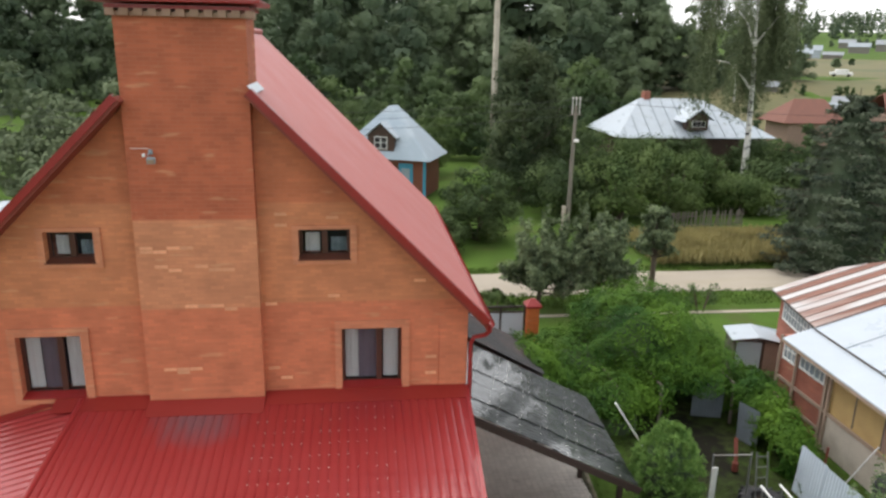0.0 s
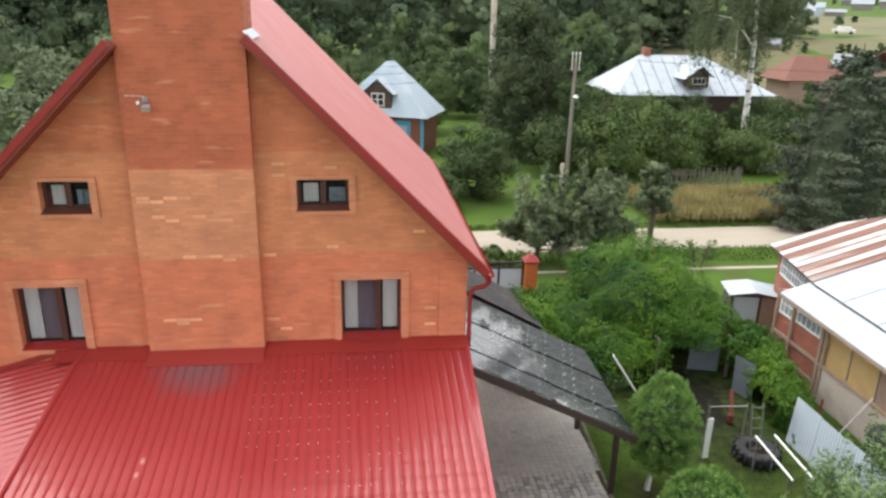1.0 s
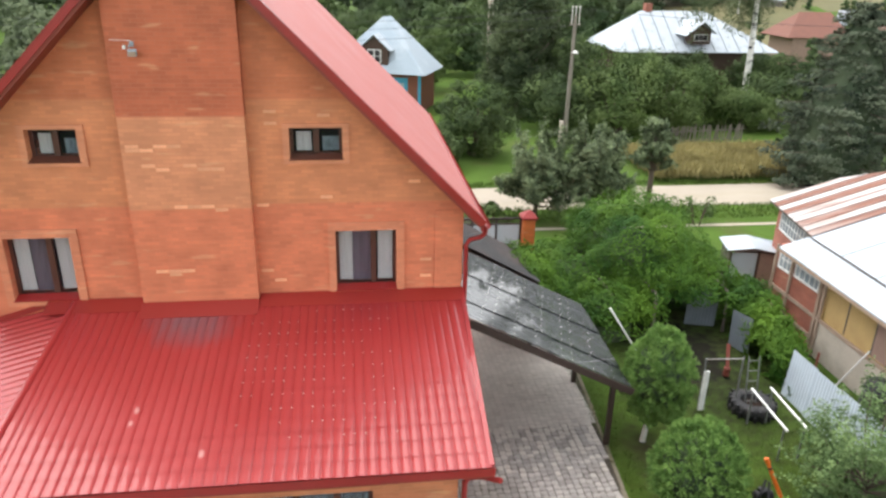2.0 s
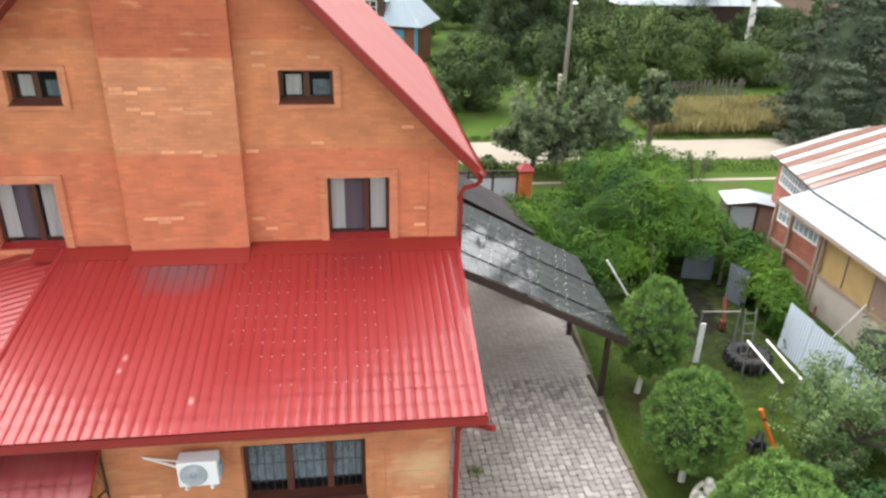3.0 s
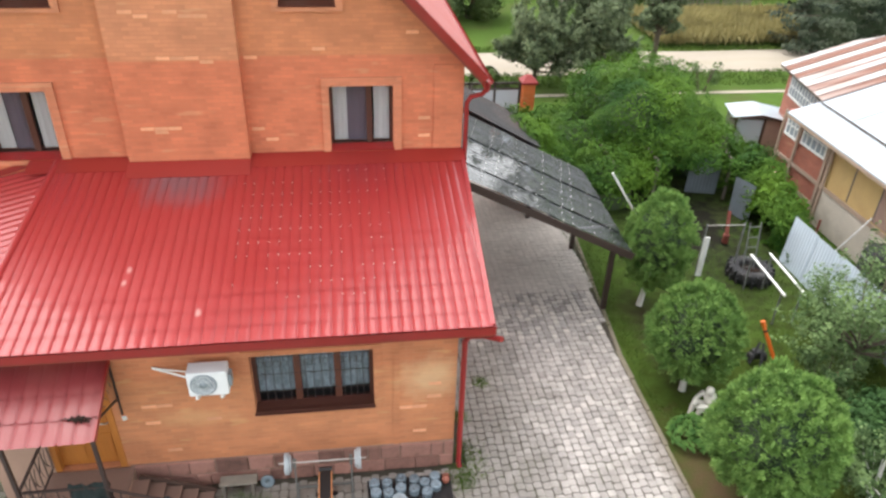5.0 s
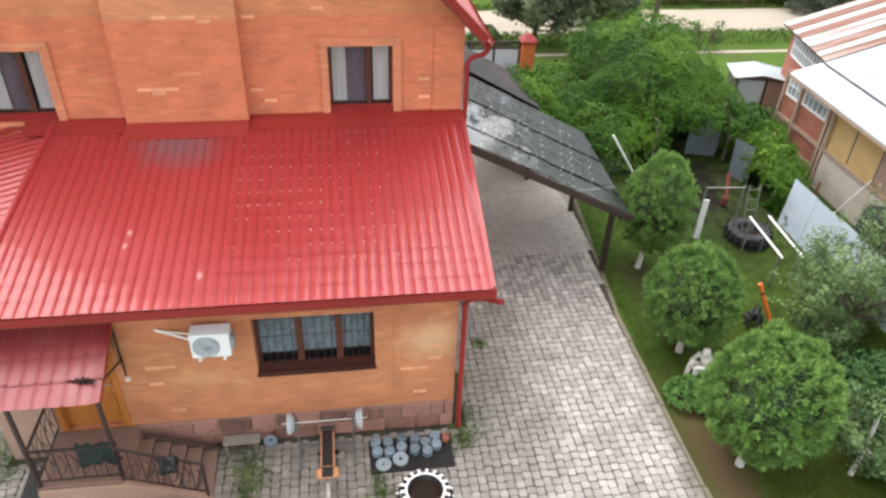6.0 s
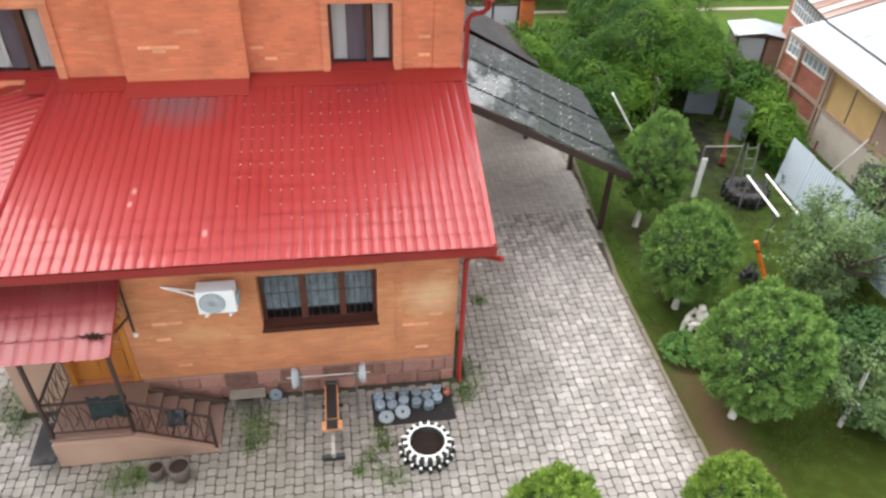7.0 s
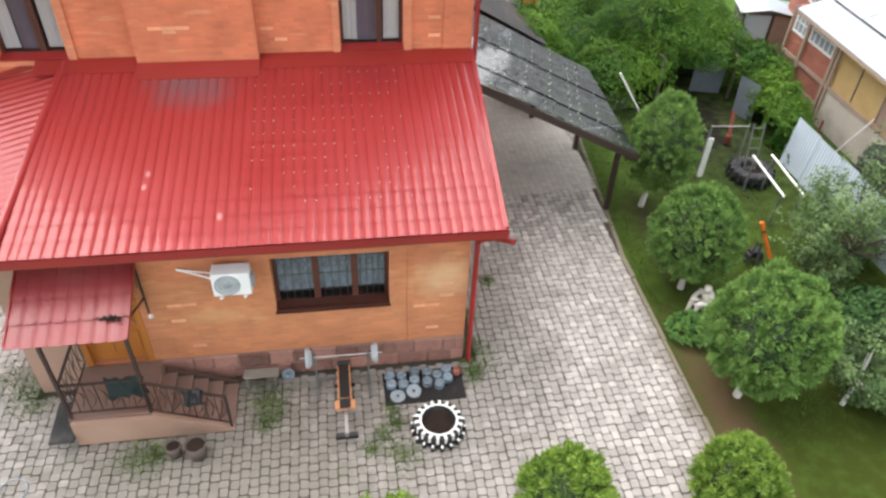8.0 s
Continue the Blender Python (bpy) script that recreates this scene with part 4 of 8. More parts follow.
part("downpipe", Mesh().tube([(0.1, -0.1, 3.14), (0.1, -0.1, 0.12), (0.12, -0.16, 0.04)], 0.052, 8), "trim_red", house, "straight red downpipe at the corner")

# plinth of split stone slabs
plinth = part("plinth", Mesh().box(-5.9, 0.004, -0.03, -0.002, 0, 0.66), "mortar", house, "plinth faced with rough pinkish stone slabs")
rng = np.random.default_rng(5)
rows_z = [(0.01, 0.31), (0.325, 0.66)]
stone_cache = {}


def stone_mesh(w, h):
    key = (round(w, 2), round(h, 2))
    if key not in stone_cache:
        m = Mesh()
        j = lambda: rng.uniform(-0.012, 0.012)
        a = [(0 + j(), 0, 0 + j()), (w + j(), 0, 0 + j()), (w + j(), 0, h + j()), (0 + j(), 0, h + j())]
        b = [(p[0] * 0.94 + 0.03 * w, -rng.uniform(0.02, 0.035), p[2] * 0.92 + 0.04 * h) for p in a]
        m.add(a + b, [(4, 5, 6, 7), (0, 1, 5, 4), (1, 2, 6, 5), (2, 3, 7, 6), (3, 0, 4, 7)])
        me = m.data("stone")
        me.materials.append(M["stone"])
        stone_cache[key] = me
    return stone_cache[key]


for z0, z1 in rows_z:
    x = -5.85
    while x < -0.05:
        w = min(rng.choice([0.24, 0.36, 0.46, 0.6]), -0.01 - x)
        if w > 0.06:
            ob = part("stone", stone_mesh(w - 0.012, z1 - z0 - 0.012), "stone", plinth)
            ob.location = (x + 0.006, -0.03, z0)
        x += w


def window(name, win, y, parts, label, reveal=0.16, sill=True, trim=None, kind="curtain"):
    """Frame, mullions, panes, curtains and sill of a window in an opening that faces -y."""
    x0, x1, z0, z1 = win
    yf = y + reveal
    w = part(name, Mesh().box(x0, x0 + 0.07, yf, yf + 0.07, z0, z1).box(x1 - 0.07, x1, yf, yf + 0.07, z0, z1)
             .box(x0 + 0.07, x1 - 0.07, yf, yf + 0.07, z1 - 0.07, z1).box(x0 + 0.07, x1 - 0.07, yf, yf + 0.07, z0, z0 + 0.08), "frame_brown", house, label)
    inner = [x0 + 0.07] + [x0 + (x1 - x0) * p for p in parts] + [x1 - 0.07]
    for p in parts:
        xm = x0 + (x1 - x0) * p
        part("mullion", Mesh().box(xm - 0.06, xm + 0.06, yf - 0.01, yf + 0.075, z0 + 0.08, z1 - 0.07, bevel=0.008), "frame_oak" if kind == "lace" else "frame_brown", w)
    for a, b in zip(inner, inner[1:]):
        part("pane", Mesh().box(a, b, yf + 0.03, yf + 0.042, z0 + 0.08, z1 - 0.07), "glass", w).visible_shadow = False
    # added near-black board stands in for the unlit room behind the panes
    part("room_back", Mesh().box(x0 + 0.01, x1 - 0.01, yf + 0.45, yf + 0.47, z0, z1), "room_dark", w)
    if sill:
        part("sill", Mesh().slab([(x0 - 0.02, y - 0.07, z0 + 0.005), (x1 + 0.02, y - 0.07, z0 + 0.005), (x1, yf, z0 + 0.07), (x0, yf, z0 + 0.07)], 0.025), "frame_brown" if kind == "lace" else ("frame_oak" if kind == "attic" else "trim_red"), w, "dark red metal sill")
    return w, inner, yf


def folds(x0, x1, z0, z1, y, n=7, amp=0.02):
    m = Mesh()
    k = n * 4
    vs = [(x0 + (x1 - x0) * i / k, y + amp * math.sin(2 * math.pi * i / 4 + 0.7 * i), z) for z in (z0, z1) for i in range(k + 1)]
    return m.add(vs, [(i, i + 1, k + 2 + i, k + 1 + i) for i in range(k)], True)


def surround(win, out, y, proud=0.05):
    """A slightly proud brick surround between an opening and its outer line."""
    a, b, c, d = win
    e, f, g, h = out
    return Mesh().box(e, a, y - proud, y - 0.001, g, h).box(b, f, y - proud, y - 0.001, g, h).box(a, b, y - proud, y - 0.001, d, h).box(a, b, y - proud, y - 0.001, g, c)


for i, wn_ in enumerate(UP_WINS):
    a, b, c, d = wn_
    w, inner, yf = window("window", wn_, 4.4, [0.62], "brown-framed two-pane window with pale curtains")
    out = (a - 0.15, b + 0.17, c - 0.13, d + 0.17)
    part("surround", surround(wn_, out, 4.4), "trim_brick", house)
    part("curtain", folds(inner[0], inner[0] + 0.28, c + 0.12, d, yf + 0.09), "curtain", w, "pale hanging curtain")
    part("curtain", folds(inner[0] + 0.28, inner[1], c + 0.08, d, yf + 0.14), "drape", w, "mauve-grey drape")
    part("curtain", folds(inner[1] + 0.1, inner[2], c + 0.12, d, yf + 0.09), "curtain", w, "pale hanging curtain")
for wn_ in SM_WINS:
    a, b, c, d = wn_
    w, inner, yf = window("window", wn_, 4.4, [0.5], "small brown-framed attic window with two panes", kind="attic")
    out = (a - 0.13, b + 0.14, c - 0.1, d + 0.08)
    part("surround", surround(wn_, out, 4.4), "trim_brick", house)
    # pale folds added as the whitish reflection patch on the pane
    part("curtain", folds(inner[0] + 0.05, inner[1] - 0.1, c + 0.1, c + 0.5, yf + 0.12), "curtain", w, "short pale folds standing in for whitish reflections on the pane")
    part("curtain", folds(inner[1] + 0.12, inner[2], c + 0.1, c + 0.4, yf + 0.12), "lace", w, "short grey net curtain")

w, inner, yf = window("window", GW, 0.0, [0.365, 0.70], "wide three-pane brown window with net curtains and grilles", reveal=0.2, kind="lace")
for a, b in zip(inner, inner[1:]):
    part("curtain", folds(a, b, GW[2] + 0.25, GW[3], yf + 0.09, 5, 0.015), "lace", w, "bluish lace net curtain")
    gr = Mesh()
    n = 5
    for i in range(1, n):
        xx = a + (b - a) * i / n
        gr.tube([(xx, yf - 0.02, GW[2] + 0.1), (xx, yf - 0.02, GW[3] - 0.1)], 0.007, 5)
    for zz in (GW[2] + 0.32, GW[2] + 0.72, GW[3] - 0.2):
        gr.tube([(a, yf - 0.02, zz), (b, yf - 0.02, zz)], 0.007, 5)
    for i in range(n - 1):
        cx, cz = a + (b - a) * (i + 0.5) / n, GW[2] + 0.95
        gr.tube([(cx + 0.05 * math.cos(t), yf - 0.02, cz + 0.08 * math.sin(t)) for t in [2 * math.pi * q / 10 for q in range(11)]], 0.005, 4)
    part("grille", gr, "iron", w, "thin scrolled iron window grille")
part("surround", surround(GW, (GW[0] - 0.13, GW[1] + 0.13, GW[2] - 0.09, GW[3] + 0.1), 0.0, 0.018), "lower_brick", house)
part("window_ledge", Mesh().box(GW[0], GW[1], -0.03, 0.2, GW[2] - 0.02, GW[2] + 0.04), "frame_brown", house)

# entrance door
part("plaster_panel", Mesh().box(-8.14, -7.17, -0.016, -0.003, 0.0, 3.5), "porch_plaster", house, "pinkish plastered wall strip beside the door")
door = part("door", Mesh().box(-7.1, -6.02, 0.1, 0.16, 0.68, 2.7), "door_oak", house, "honey-coloured wooden entrance door")
for xa, xb in ((-7.16, -7.06), (-6.06, -5.95)):
    part("door_frame", Mesh().box(xa, xb, -0.02, 0.2, 0.65, 2.75, bevel=0.01), "door_oak", door)
part("door_frame", Mesh().box(-7.06, -6.06, -0.02, 0.2, 2.66, 2.75), "door_oak", door)
for xa, xb in ((-7.0, -6.62), (-6.5, -6.12)):
    for za, zb in ((0.8, 1.4), (1.55, 2.55)):
        part("door_panel", Mesh().box(xa, xb, 0.085, 0.1, za, zb, bevel=0.012), "door_oak", door)
part("door_handle", Mesh().tube([(-6.12, 0.06, 1.65), (-6.26, 0.06, 1.65)], 0.012, 6).tube([(-6.12, 0.1, 1.65), (-6.12, 0.05, 1.65)], 0.012, 6), "steel", door, "small metal lever handle")

# scattered pale bricks standing just proud of the wall face
rng = np.random.default_rng(11)
bm_ = Mesh().box(0, 0.245, -0.006, 0.002, 0, 0.066).data("brick")
bm_.materials.append(grain("pale_brick", (0.66, 0.32, 0.18), 0.8, 0.15, 6, 50, 0.3, per="object", per_amount=0.15))
spots = []
for z in (8.02, 7.62, 6.74, 5.38):
    for _ in range(3):
        xr = rng.uniform(-6.0, -4.3)
        spots += [(xr + 0.26 * q, 4.15, z + 0.077 * rng.integers(-1, 1)) for q in range(int(rng.integers(1, 4))) if xr + 0.26 * q < -4.2]
for z in (8.5, 8.58, 6.76, 5.3, 5.1, 7.2):
    for _ in range(2):
        spots.append((rng.choice([rng.uniform(-3.6, -2.3), rng.uniform(-0.5, 0.0)]), 4.4, z + 0.077 * rng.integers(-1, 2)))
for z in (1.55, 1.63, 0.95, 2.1, 2.02, 1.78):
    for _ in range(2):
        spots.append((rng.choice([rng.uniform(-5.6, -3.9), rng.uniform(-1.0, -0.3)]), 0.0, z))
seen = set()
wall_a = part("brick_band", Mesh().box(-0.98, -0.5, -0.012, -0.001, 2.05, 2.2).box(-0.6, -0.02, -0.012, -0.001, 2.28, 2.36), "lower_brick", house)
for x, y, z in spots:
    key = (round(x / 0.26), y, round(z / 0.077))
    if key in seen or abs(x - XC) > ZR - z - 0.7:
        continue
    seen.add(key)
    ob = part("brick", bm_, "lower_brick", wall_a)
    ob.location = (key[0] * 0.26, y - 0.003, key[2] * 0.077)

# floodlight with its cable on the chimney breast
fl_ = thing("floodlight", "grey floodlight with a loose white cable on the chimney", "lamp", (-5.6, 4.14, 9.95))
part("arm", Mesh().tube([(0, 0, 0), (0.0, -0.14, 0.02), (-0.02, -0.2, -0.06)], 0.018, 6).box(-0.05, 0.05, -0.02, 0.005, -0.06, 0.06, bevel=0.006), "grille_grey", fl_)
part("head", Mesh().box(-0.08, 0.12, -0.32, -0.16, -0.2, -0.06, pose(0, 0, 0, 12, 0, 8), bevel=0.02), "grille_grey", fl_)
part("lens", Mesh().box(-0.06, 0.1, -0.33, -0.322, -0.18, -0.08, pose(0, 0, 0, 12, 0, 8)), "old_beam", fl_)
part("sensor", Mesh().box(-0.16, -0.1, -0.2, -0.1, -0.1, -0.02, bevel=0.012), "ac_white", fl_)
fl_.scale = (0.78, 0.78, 0.78)
part("cable", Mesh().tube([(0, -0.01, 0.06), (-0.1, -0.012, 0.09), (-0.3, -0.012, 0.085), (-0.47, -0.012, 0.09)], 0.007, 5), "white_paint", fl_)


# ---- entrance porch ----
porch = thing("porch", "raised entrance porch with steps, iron railings and red canopy", "porch", (0, 0, 0))
LX0, LX1, LY, LZ = -7.2, -5.82, -1.22, 0.65
part("landing", Mesh().box(LX0, LX1, LY, -0.035, 0, LZ - 0.04), "porch_plaster", porch, "pale rendered landing block")
part("landing_slab", Mesh().box(LX0 - 0.03, LX1, LY - 0.03, -0.035, LZ - 0.04, LZ, bevel=0.008), "step_stone", porch, "stone landing slab")
# stair flank wall along the front and the flight behind it
fw = Mesh()
fw.add([(x, y, z) for y in (-1.32, -1.2) for x, z in ((LX1, 0), (-4.47, 0), (-4.47, 0.06), (LX1, LZ))],
       [(0, 1, 2, 3), (7, 6, 5, 4), (0, 4, 5, 1), (1, 5, 6, 2), (2, 6, 7, 3), (3, 7, 4, 0)])
fw.box(LX0, LX1, -1.32, -1.255, 0, LZ - 0.045)
part("flank_wall", fw, "porch_plaster", porch, "sloping rendered side of the steps")
n = 5
for k in range(n):
    zt = LZ - (k + 1) * LZ / (n + 0.6)
    xa = LX1 + k * 0.265
    stp = part("step", Mesh().box(xa, xa + 0.275, -1.198, -0.26, 0, zt - 0.03), "dark_wood", porch, "dark red-brown riser")
    part("tread", Mesh().box(xa - 0.005, xa + 0.285, -1.198, -0.25, zt - 0.03, zt, bevel=0.006), "step_stone", stp, "worn stone tread")


part("wall_skirt", Mesh().beam((LX1 + 0.1, -0.23, 0.58), (-4.45, -0.23, 0.06), 0.05, 0.1), "dark_wood", porch, "dark stringer along the wall")


def rail(p, q, drop0, drop1, n_bars, parent, name="railing"):
    """A wrought-iron railing from p to q (top points): handrail, lower rail, bars and scrolls."""
    p, q = Vector(p), Vector(q)
    r = part(name, Mesh().beam(p, q, 0.045, 0.03), "iron", parent, "dark wrought-iron railing with scrolls")
    lo, hi = p - Vector((0, 0, drop0)), q - Vector((0, 0, drop1))
    part("lower_rail", Mesh().beam(lo, hi, 0.03, 0.02), "iron", r)
    for i in range(n_bars + 1):
        t = i / n_bars
        a, b = p.lerp(q, t), lo.lerp(hi, t)
        part("bar", Mesh().beam(a, b, 0.016, 0.016, up=(0, 1, 0.01)), "iron", r)
    d = (q - p).normalized()
    for i in range(n_bars):
        t = (i + 0.5) / n_bars
        c = p.lerp(q, t).lerp(lo.lerp(hi, t), 0.5)
        h = (p.lerp(q, t) - lo.lerp(hi, t)).length
        sc = Mesh()
        w = (q - p).length / n_bars * 0.36
        pts = [c + d * (w * math.cos(a) * (1 - a / 14)) + Vector((0, 0, 0.34 * h * math.sin(a * 0.5) * (1 if i % 2 else -1))) for a in [k * 0.7 for k in range(14)]]
        sc.tube(pts, 0.008, 4)
        part("scroll", sc, "iron", r)
    return r


rail((LX0 + 0.02, -1.2, 1.5), (-5.86, -1.2, 1.5), 0.72, 0.72, 7, porch)
rail((-5.84, -1.26, 1.5), (-4.52, -1.26, 0.92), 0.74, 0.74, 7, porch)
rail((LX0 + 0.02, -0.05, 1.5), (LX0 + 0.02, -1.18, 1.5), 0.72, 0.72, 5, porch)
for x, y in ((LX0 + 0.02, -1.21), (-5.84, -1.21)):
    part("post", Mesh().box(x - 0.03, x + 0.03, y - 0.03, y + 0.03, 0.6, 2.6, bevel=0.005), "iron", porch)
part("newel", Mesh().box(-4.55, -4.5, -1.285, -1.235, 0.0, 0.95, bevel=0.005), "iron", porch)
# scrolled side screen and struts under the canopy
for x in (-7.45, -5.79):
    st = Mesh().beam((x, -0.03, 2.3), (x, -0.95, 2.72), 0.03, 0.03, up=(1, 0, 0)).beam((x, -0.03, 3.1), (x, -0.03, 1.93), 0.03, 0.03, up=(1, 0, 0))
    for k in range(5):
        c = Vector((x, -0.12 - 0.13 * k, 2.75 - 0.03 * k))
        st.tube([c + Vector((0, 0.06 * math.cos(a), (0.25 - 0.04 * k) * math.sin(a * 0.5))) for a in [j * 0.8 for j in range(9)]], 0.008, 4)
    part("bracket", st, "iron", porch, "black scrolled iron bracket")
can = thing("porch_canopy", "red metal tile canopy over the entrance door", "canopy", (0, 0, 0))
part("deck", Mesh().slab([(-7.6, -1.26, 2.60), (-5.8, -1.26, 2.60), (-5.8, -0.02, 3.12), (-7.6, -0.02, 3.12)], 0.05), "soffit", can)
sh = Mesh()
tile_sheet(sh, (-7.62, -1.3, 2.60), (1, 0, 0), (0, 1.24, 0.52), 1.85, 1.38, pitch=0.22, amp=0.022, lip=0.011, row=0.42)
part("tile_sheet", sh, "roof_old_red", can, "faded red metal tiles")
for x in (-5.775, -7.63):
    part("edge_trim", Mesh().beam((x, -1.28, 2.61), (x, -0.03, 3.13), 0.03, 0.09), "trim_red", can)
# wet leaves caught on the canopy
rng = np.random.default_rng(3)
p = np.array([-6.05, -0.98, 2.79]) + rng.normal(0, 1, (90, 3)) * (0.08, 0.03, 0.012)
solo("leaf_litter", leaf_mesh("leaf_litter", leaves(p, np.tile((0, -0.3, 1), (90, 1)), 0.07, rng)), "soil", "clump of dark wet leaves stuck on the canopy", "leaves", kind="stuff")
# small white lamp by the door
wl = thing("wall_lamp", "small white bulkhead lamp beside the door", "lamp", (-5.78, -0.03, 1.83))
part("base", Mesh().box(-0.04, 0.04, 0.0, 0.028, -0.04, 0.04, bevel=0.008), "ac_white", wl)
part("globe", Mesh().lathe([(0.001, 0.04), (0.02, 0.036), (0.03, 0.012), (0.03, 0)], m=pose(0, 0, 0, 90), n=12), "white_paint", wl)
# dark cloth over the front rail and a bag on the stair rail


def rag(name, centre, w, h, label, material, depth=0.12):
    """A crumpled cloth draped over a rail."""
    m = Mesh()
    nx, nz = 12, 12
    vs = []
    for j in range(nz + 1):
        for i in range(nx + 1):
            u, v = i / nx - 0.5, j / nz
            y = -depth * 0.5 if v < 0.5 else depth * 0.5
            z = h * (2 * abs(v - 0.5)) * -1
            k = noise.noise(Vector((u * 5 + centre[0], v * 6, centre[2])))
            edge = 1 + 0.35 * noise.noise(Vector((v * 4, centre[0], 7)))
            vs.append((centre[0] + u * w * edge, centre[1] + y * min(1, 2.4 * abs(v - 0.5)) + 0.07 * k, centre[2] + z * (0.8 + 0.5 * k) + 0.02))
    m.add(vs, [(j * (nx + 1) + i, j * (nx + 1) + i + 1, (j + 1) * (nx + 1) + i + 1, (j + 1) * (nx + 1) + i) for j in range(nz) for i in range(nx)], True)
    ob = solo(name, m, material, label, "cloth")
    s = ob.modifiers.new("thick", "SOLIDIFY")
    s.thickness = 0.012
    return ob


rag("jacket", (-6.12, -1.2, 1.58), 0.62, 0.58, "dark green jacket draped over the porch railing", "cloth_green")
rag("bag", (-5.05, -1.28, 1.2), 0.32, 0.42, "dark bag hanging on the stair railing", "plastic_black", 0.18)
# flower pots by the steps


def pot(x, y, r, h, label):
    t = thing("flower_pot", label, "pot", (x, y, 0))
    part("pot", Mesh().lathe([(0.001, 0), (r * 0.75, 0), (r, h), (r * 0.9, h), (r * 0.85, h * 0.85), (0.001, h * 0.85)], n=16), "pot_clay", t)
    part("earth", Mesh().lathe([(r * 0.86, h * 0.86), (r * 0.5, h * 0.9), (0.001, h * 0.92)], n=12), "soil", t)


pot(-5.48, -1.72, 0.14, 0.3, "small brown clay pot of dark earth")
pot(-5.08, -1.78, 0.19, 0.36, "wide grey-brown clay pot beside the steps")
# grey board leaning by the landing and a ring of wire on the paving
solo("board", Mesh().box(-7.66, -7.24, -1.2, -0.3, 0.01, 0.06, pose(0, 0, 0, 0, 2, 2), bevel=0.01).box(-7.3, -7.225, -1.1, -0.2, 0.0, 0.45), "rubber", "dark grey concrete slab beside the porch", "slab")
solo("wire_ring", Mesh().tube([(-8.1 + 0.24 * math.cos(a), -2.15 + 0.24 * math.sin(a), 0.02) for a in [2 * math.pi * k / 24 for k in range(25)]], 0.012, 6, caps=False), "grille_grey", "loose ring of pale hose on the paving", "hose")

# ---- air conditioner ----
ac = thing("air_conditioner", "white split air-conditioner unit on wall brackets", "air conditioner", (0, 0, 0))
AX0, AX1, AY0, AY1, AZ0, AZ1 = -4.52, -3.88, -0.42, -0.13, 2.57, 3.06
part("casing", Mesh().box(AX0, AX1, AY0, AY1, AZ0, AZ1, bevel=0.02), "ac_white", ac)
fc = ((AX0 * 0.6 + AX1 * 0.4), (AZ0 + AZ1) / 2)
fan = Mesh().lathe([(0.215, 0), (0.215, 0.018), (0.2, 0.022), (0.185, 0.012), (0.05, 0.012), (0.045, 0.02), (0.001, 0.02)], n=28, m=Matrix.Translation((fc[0], AY0, fc[1])) @ pose(0, 0, 0, 90))
grl = part("fan_grille", fan, "grille_grey", ac, "round grey fan grille")
for r in (0.08, 0.115, 0.15, 0.18):
    part("ring", Mesh().tube([(fc[0] + r * math.cos(a), AY0 - 0.02, fc[1] + r * math.sin(a)) for a in [2 * math.pi * k / 24 for k in range(25)]], 0.004, 4, caps=False), "ac_white", grl)
for x in (AX0 + 0.12, AX1 - 0.12):
    part("bracket", Mesh().box(x - 0.02, x + 0.02, -0.46, -0.02, AZ0 - 0.04, AZ0 - 0.004).box(x - 0.02, x + 0.02, -0.025, -0.002, AZ0 - 0.3, AZ0 - 0.04).beam((x, -0.42, AZ0 - 0.05), (x, -0.02, AZ0 - 0.28), 0.03, 0.03, up=(1, 0, 0)), "white_paint", ac)
part("valve_cover", Mesh().box(AX1, AX1 + 0.05, AY0 + 0.08, AY1 - 0.04, AZ0 + 0.1, AZ1 - 0.14, bevel=0.012), "grille_grey", ac)
part("pipe", Mesh().tube([(AX0, -0.2, 2.78), (-4.8, -0.1, 2.82), (-5.12, -0.03, 2.9), (-5.14, -0.005, 2.9)], 0.018, 6).tube([(AX0, -0.2, 2.92), (-4.85, -0.1, 2.9), (-5.12, -0.03, 2.91)], 0.013, 6), "white_paint", ac)

# ---- gym corner by the wall ----
bar_ = thing("barbell", "steel barbell with blue-grey plates resting on a stand", "barbell", (0, 0, 0))
bz, by = 0.94, -0.54
part("bar", Mesh().tube([(-3.22, by, bz + 0.015), (-1.68, by, bz)], 0.013, 8), "steel", bar_)
for x0, rr in ((-3.1, 0.19), (-3.06, 0.19), (-3.02, 0.15), (-1.79, 0.19), (-1.83, 0.19), (-1.87, 0.15)):
    part("plate", Mesh().lathe([(0.015, -0.015), (rr - 0.02, -0.017), (rr, -0.01), (rr, 0.01), (rr - 0.02, 0.017), (0.015, 0.015)], n=24, m=Matrix.Translation((x0, by, bz)) @ pose(0, 0, 0, 0, 90)), "plate_pale", bar_)
stand = thing("barbell_stand", "grey-green steel barbell stand with splayed feet", "stand", (0, 0, 0))
for x in (-2.95, -1.95):
    part("upright", Mesh().box(x - 0.015, x + 0.015, -0.555, -0.525, 0.02, 0.9, bevel=0.004), "stand_green", stand)
    part("cradle", Mesh().box(x - 0.03, x + 0.03, -0.6, -0.57, 0.87, 0.98).box(x - 0.03, x + 0.03, -0.51, -0.48, 0.87, 1.0).box(x - 0.03, x + 0.03, -0.57, -0.51, 0.87, 0.92), "stand_green", stand)
    part("foot", Mesh().box(x - 0.03, x + 0.03, -0.85, -0.2, 0, 0.04, bevel=0.004), "stand_green", stand)
part("crossbar", Mesh().beam((-2.95, -0.53, 0.3), (-1.95, -0.53, 0.3), 0.04, 0.04), "stand_green", stand)
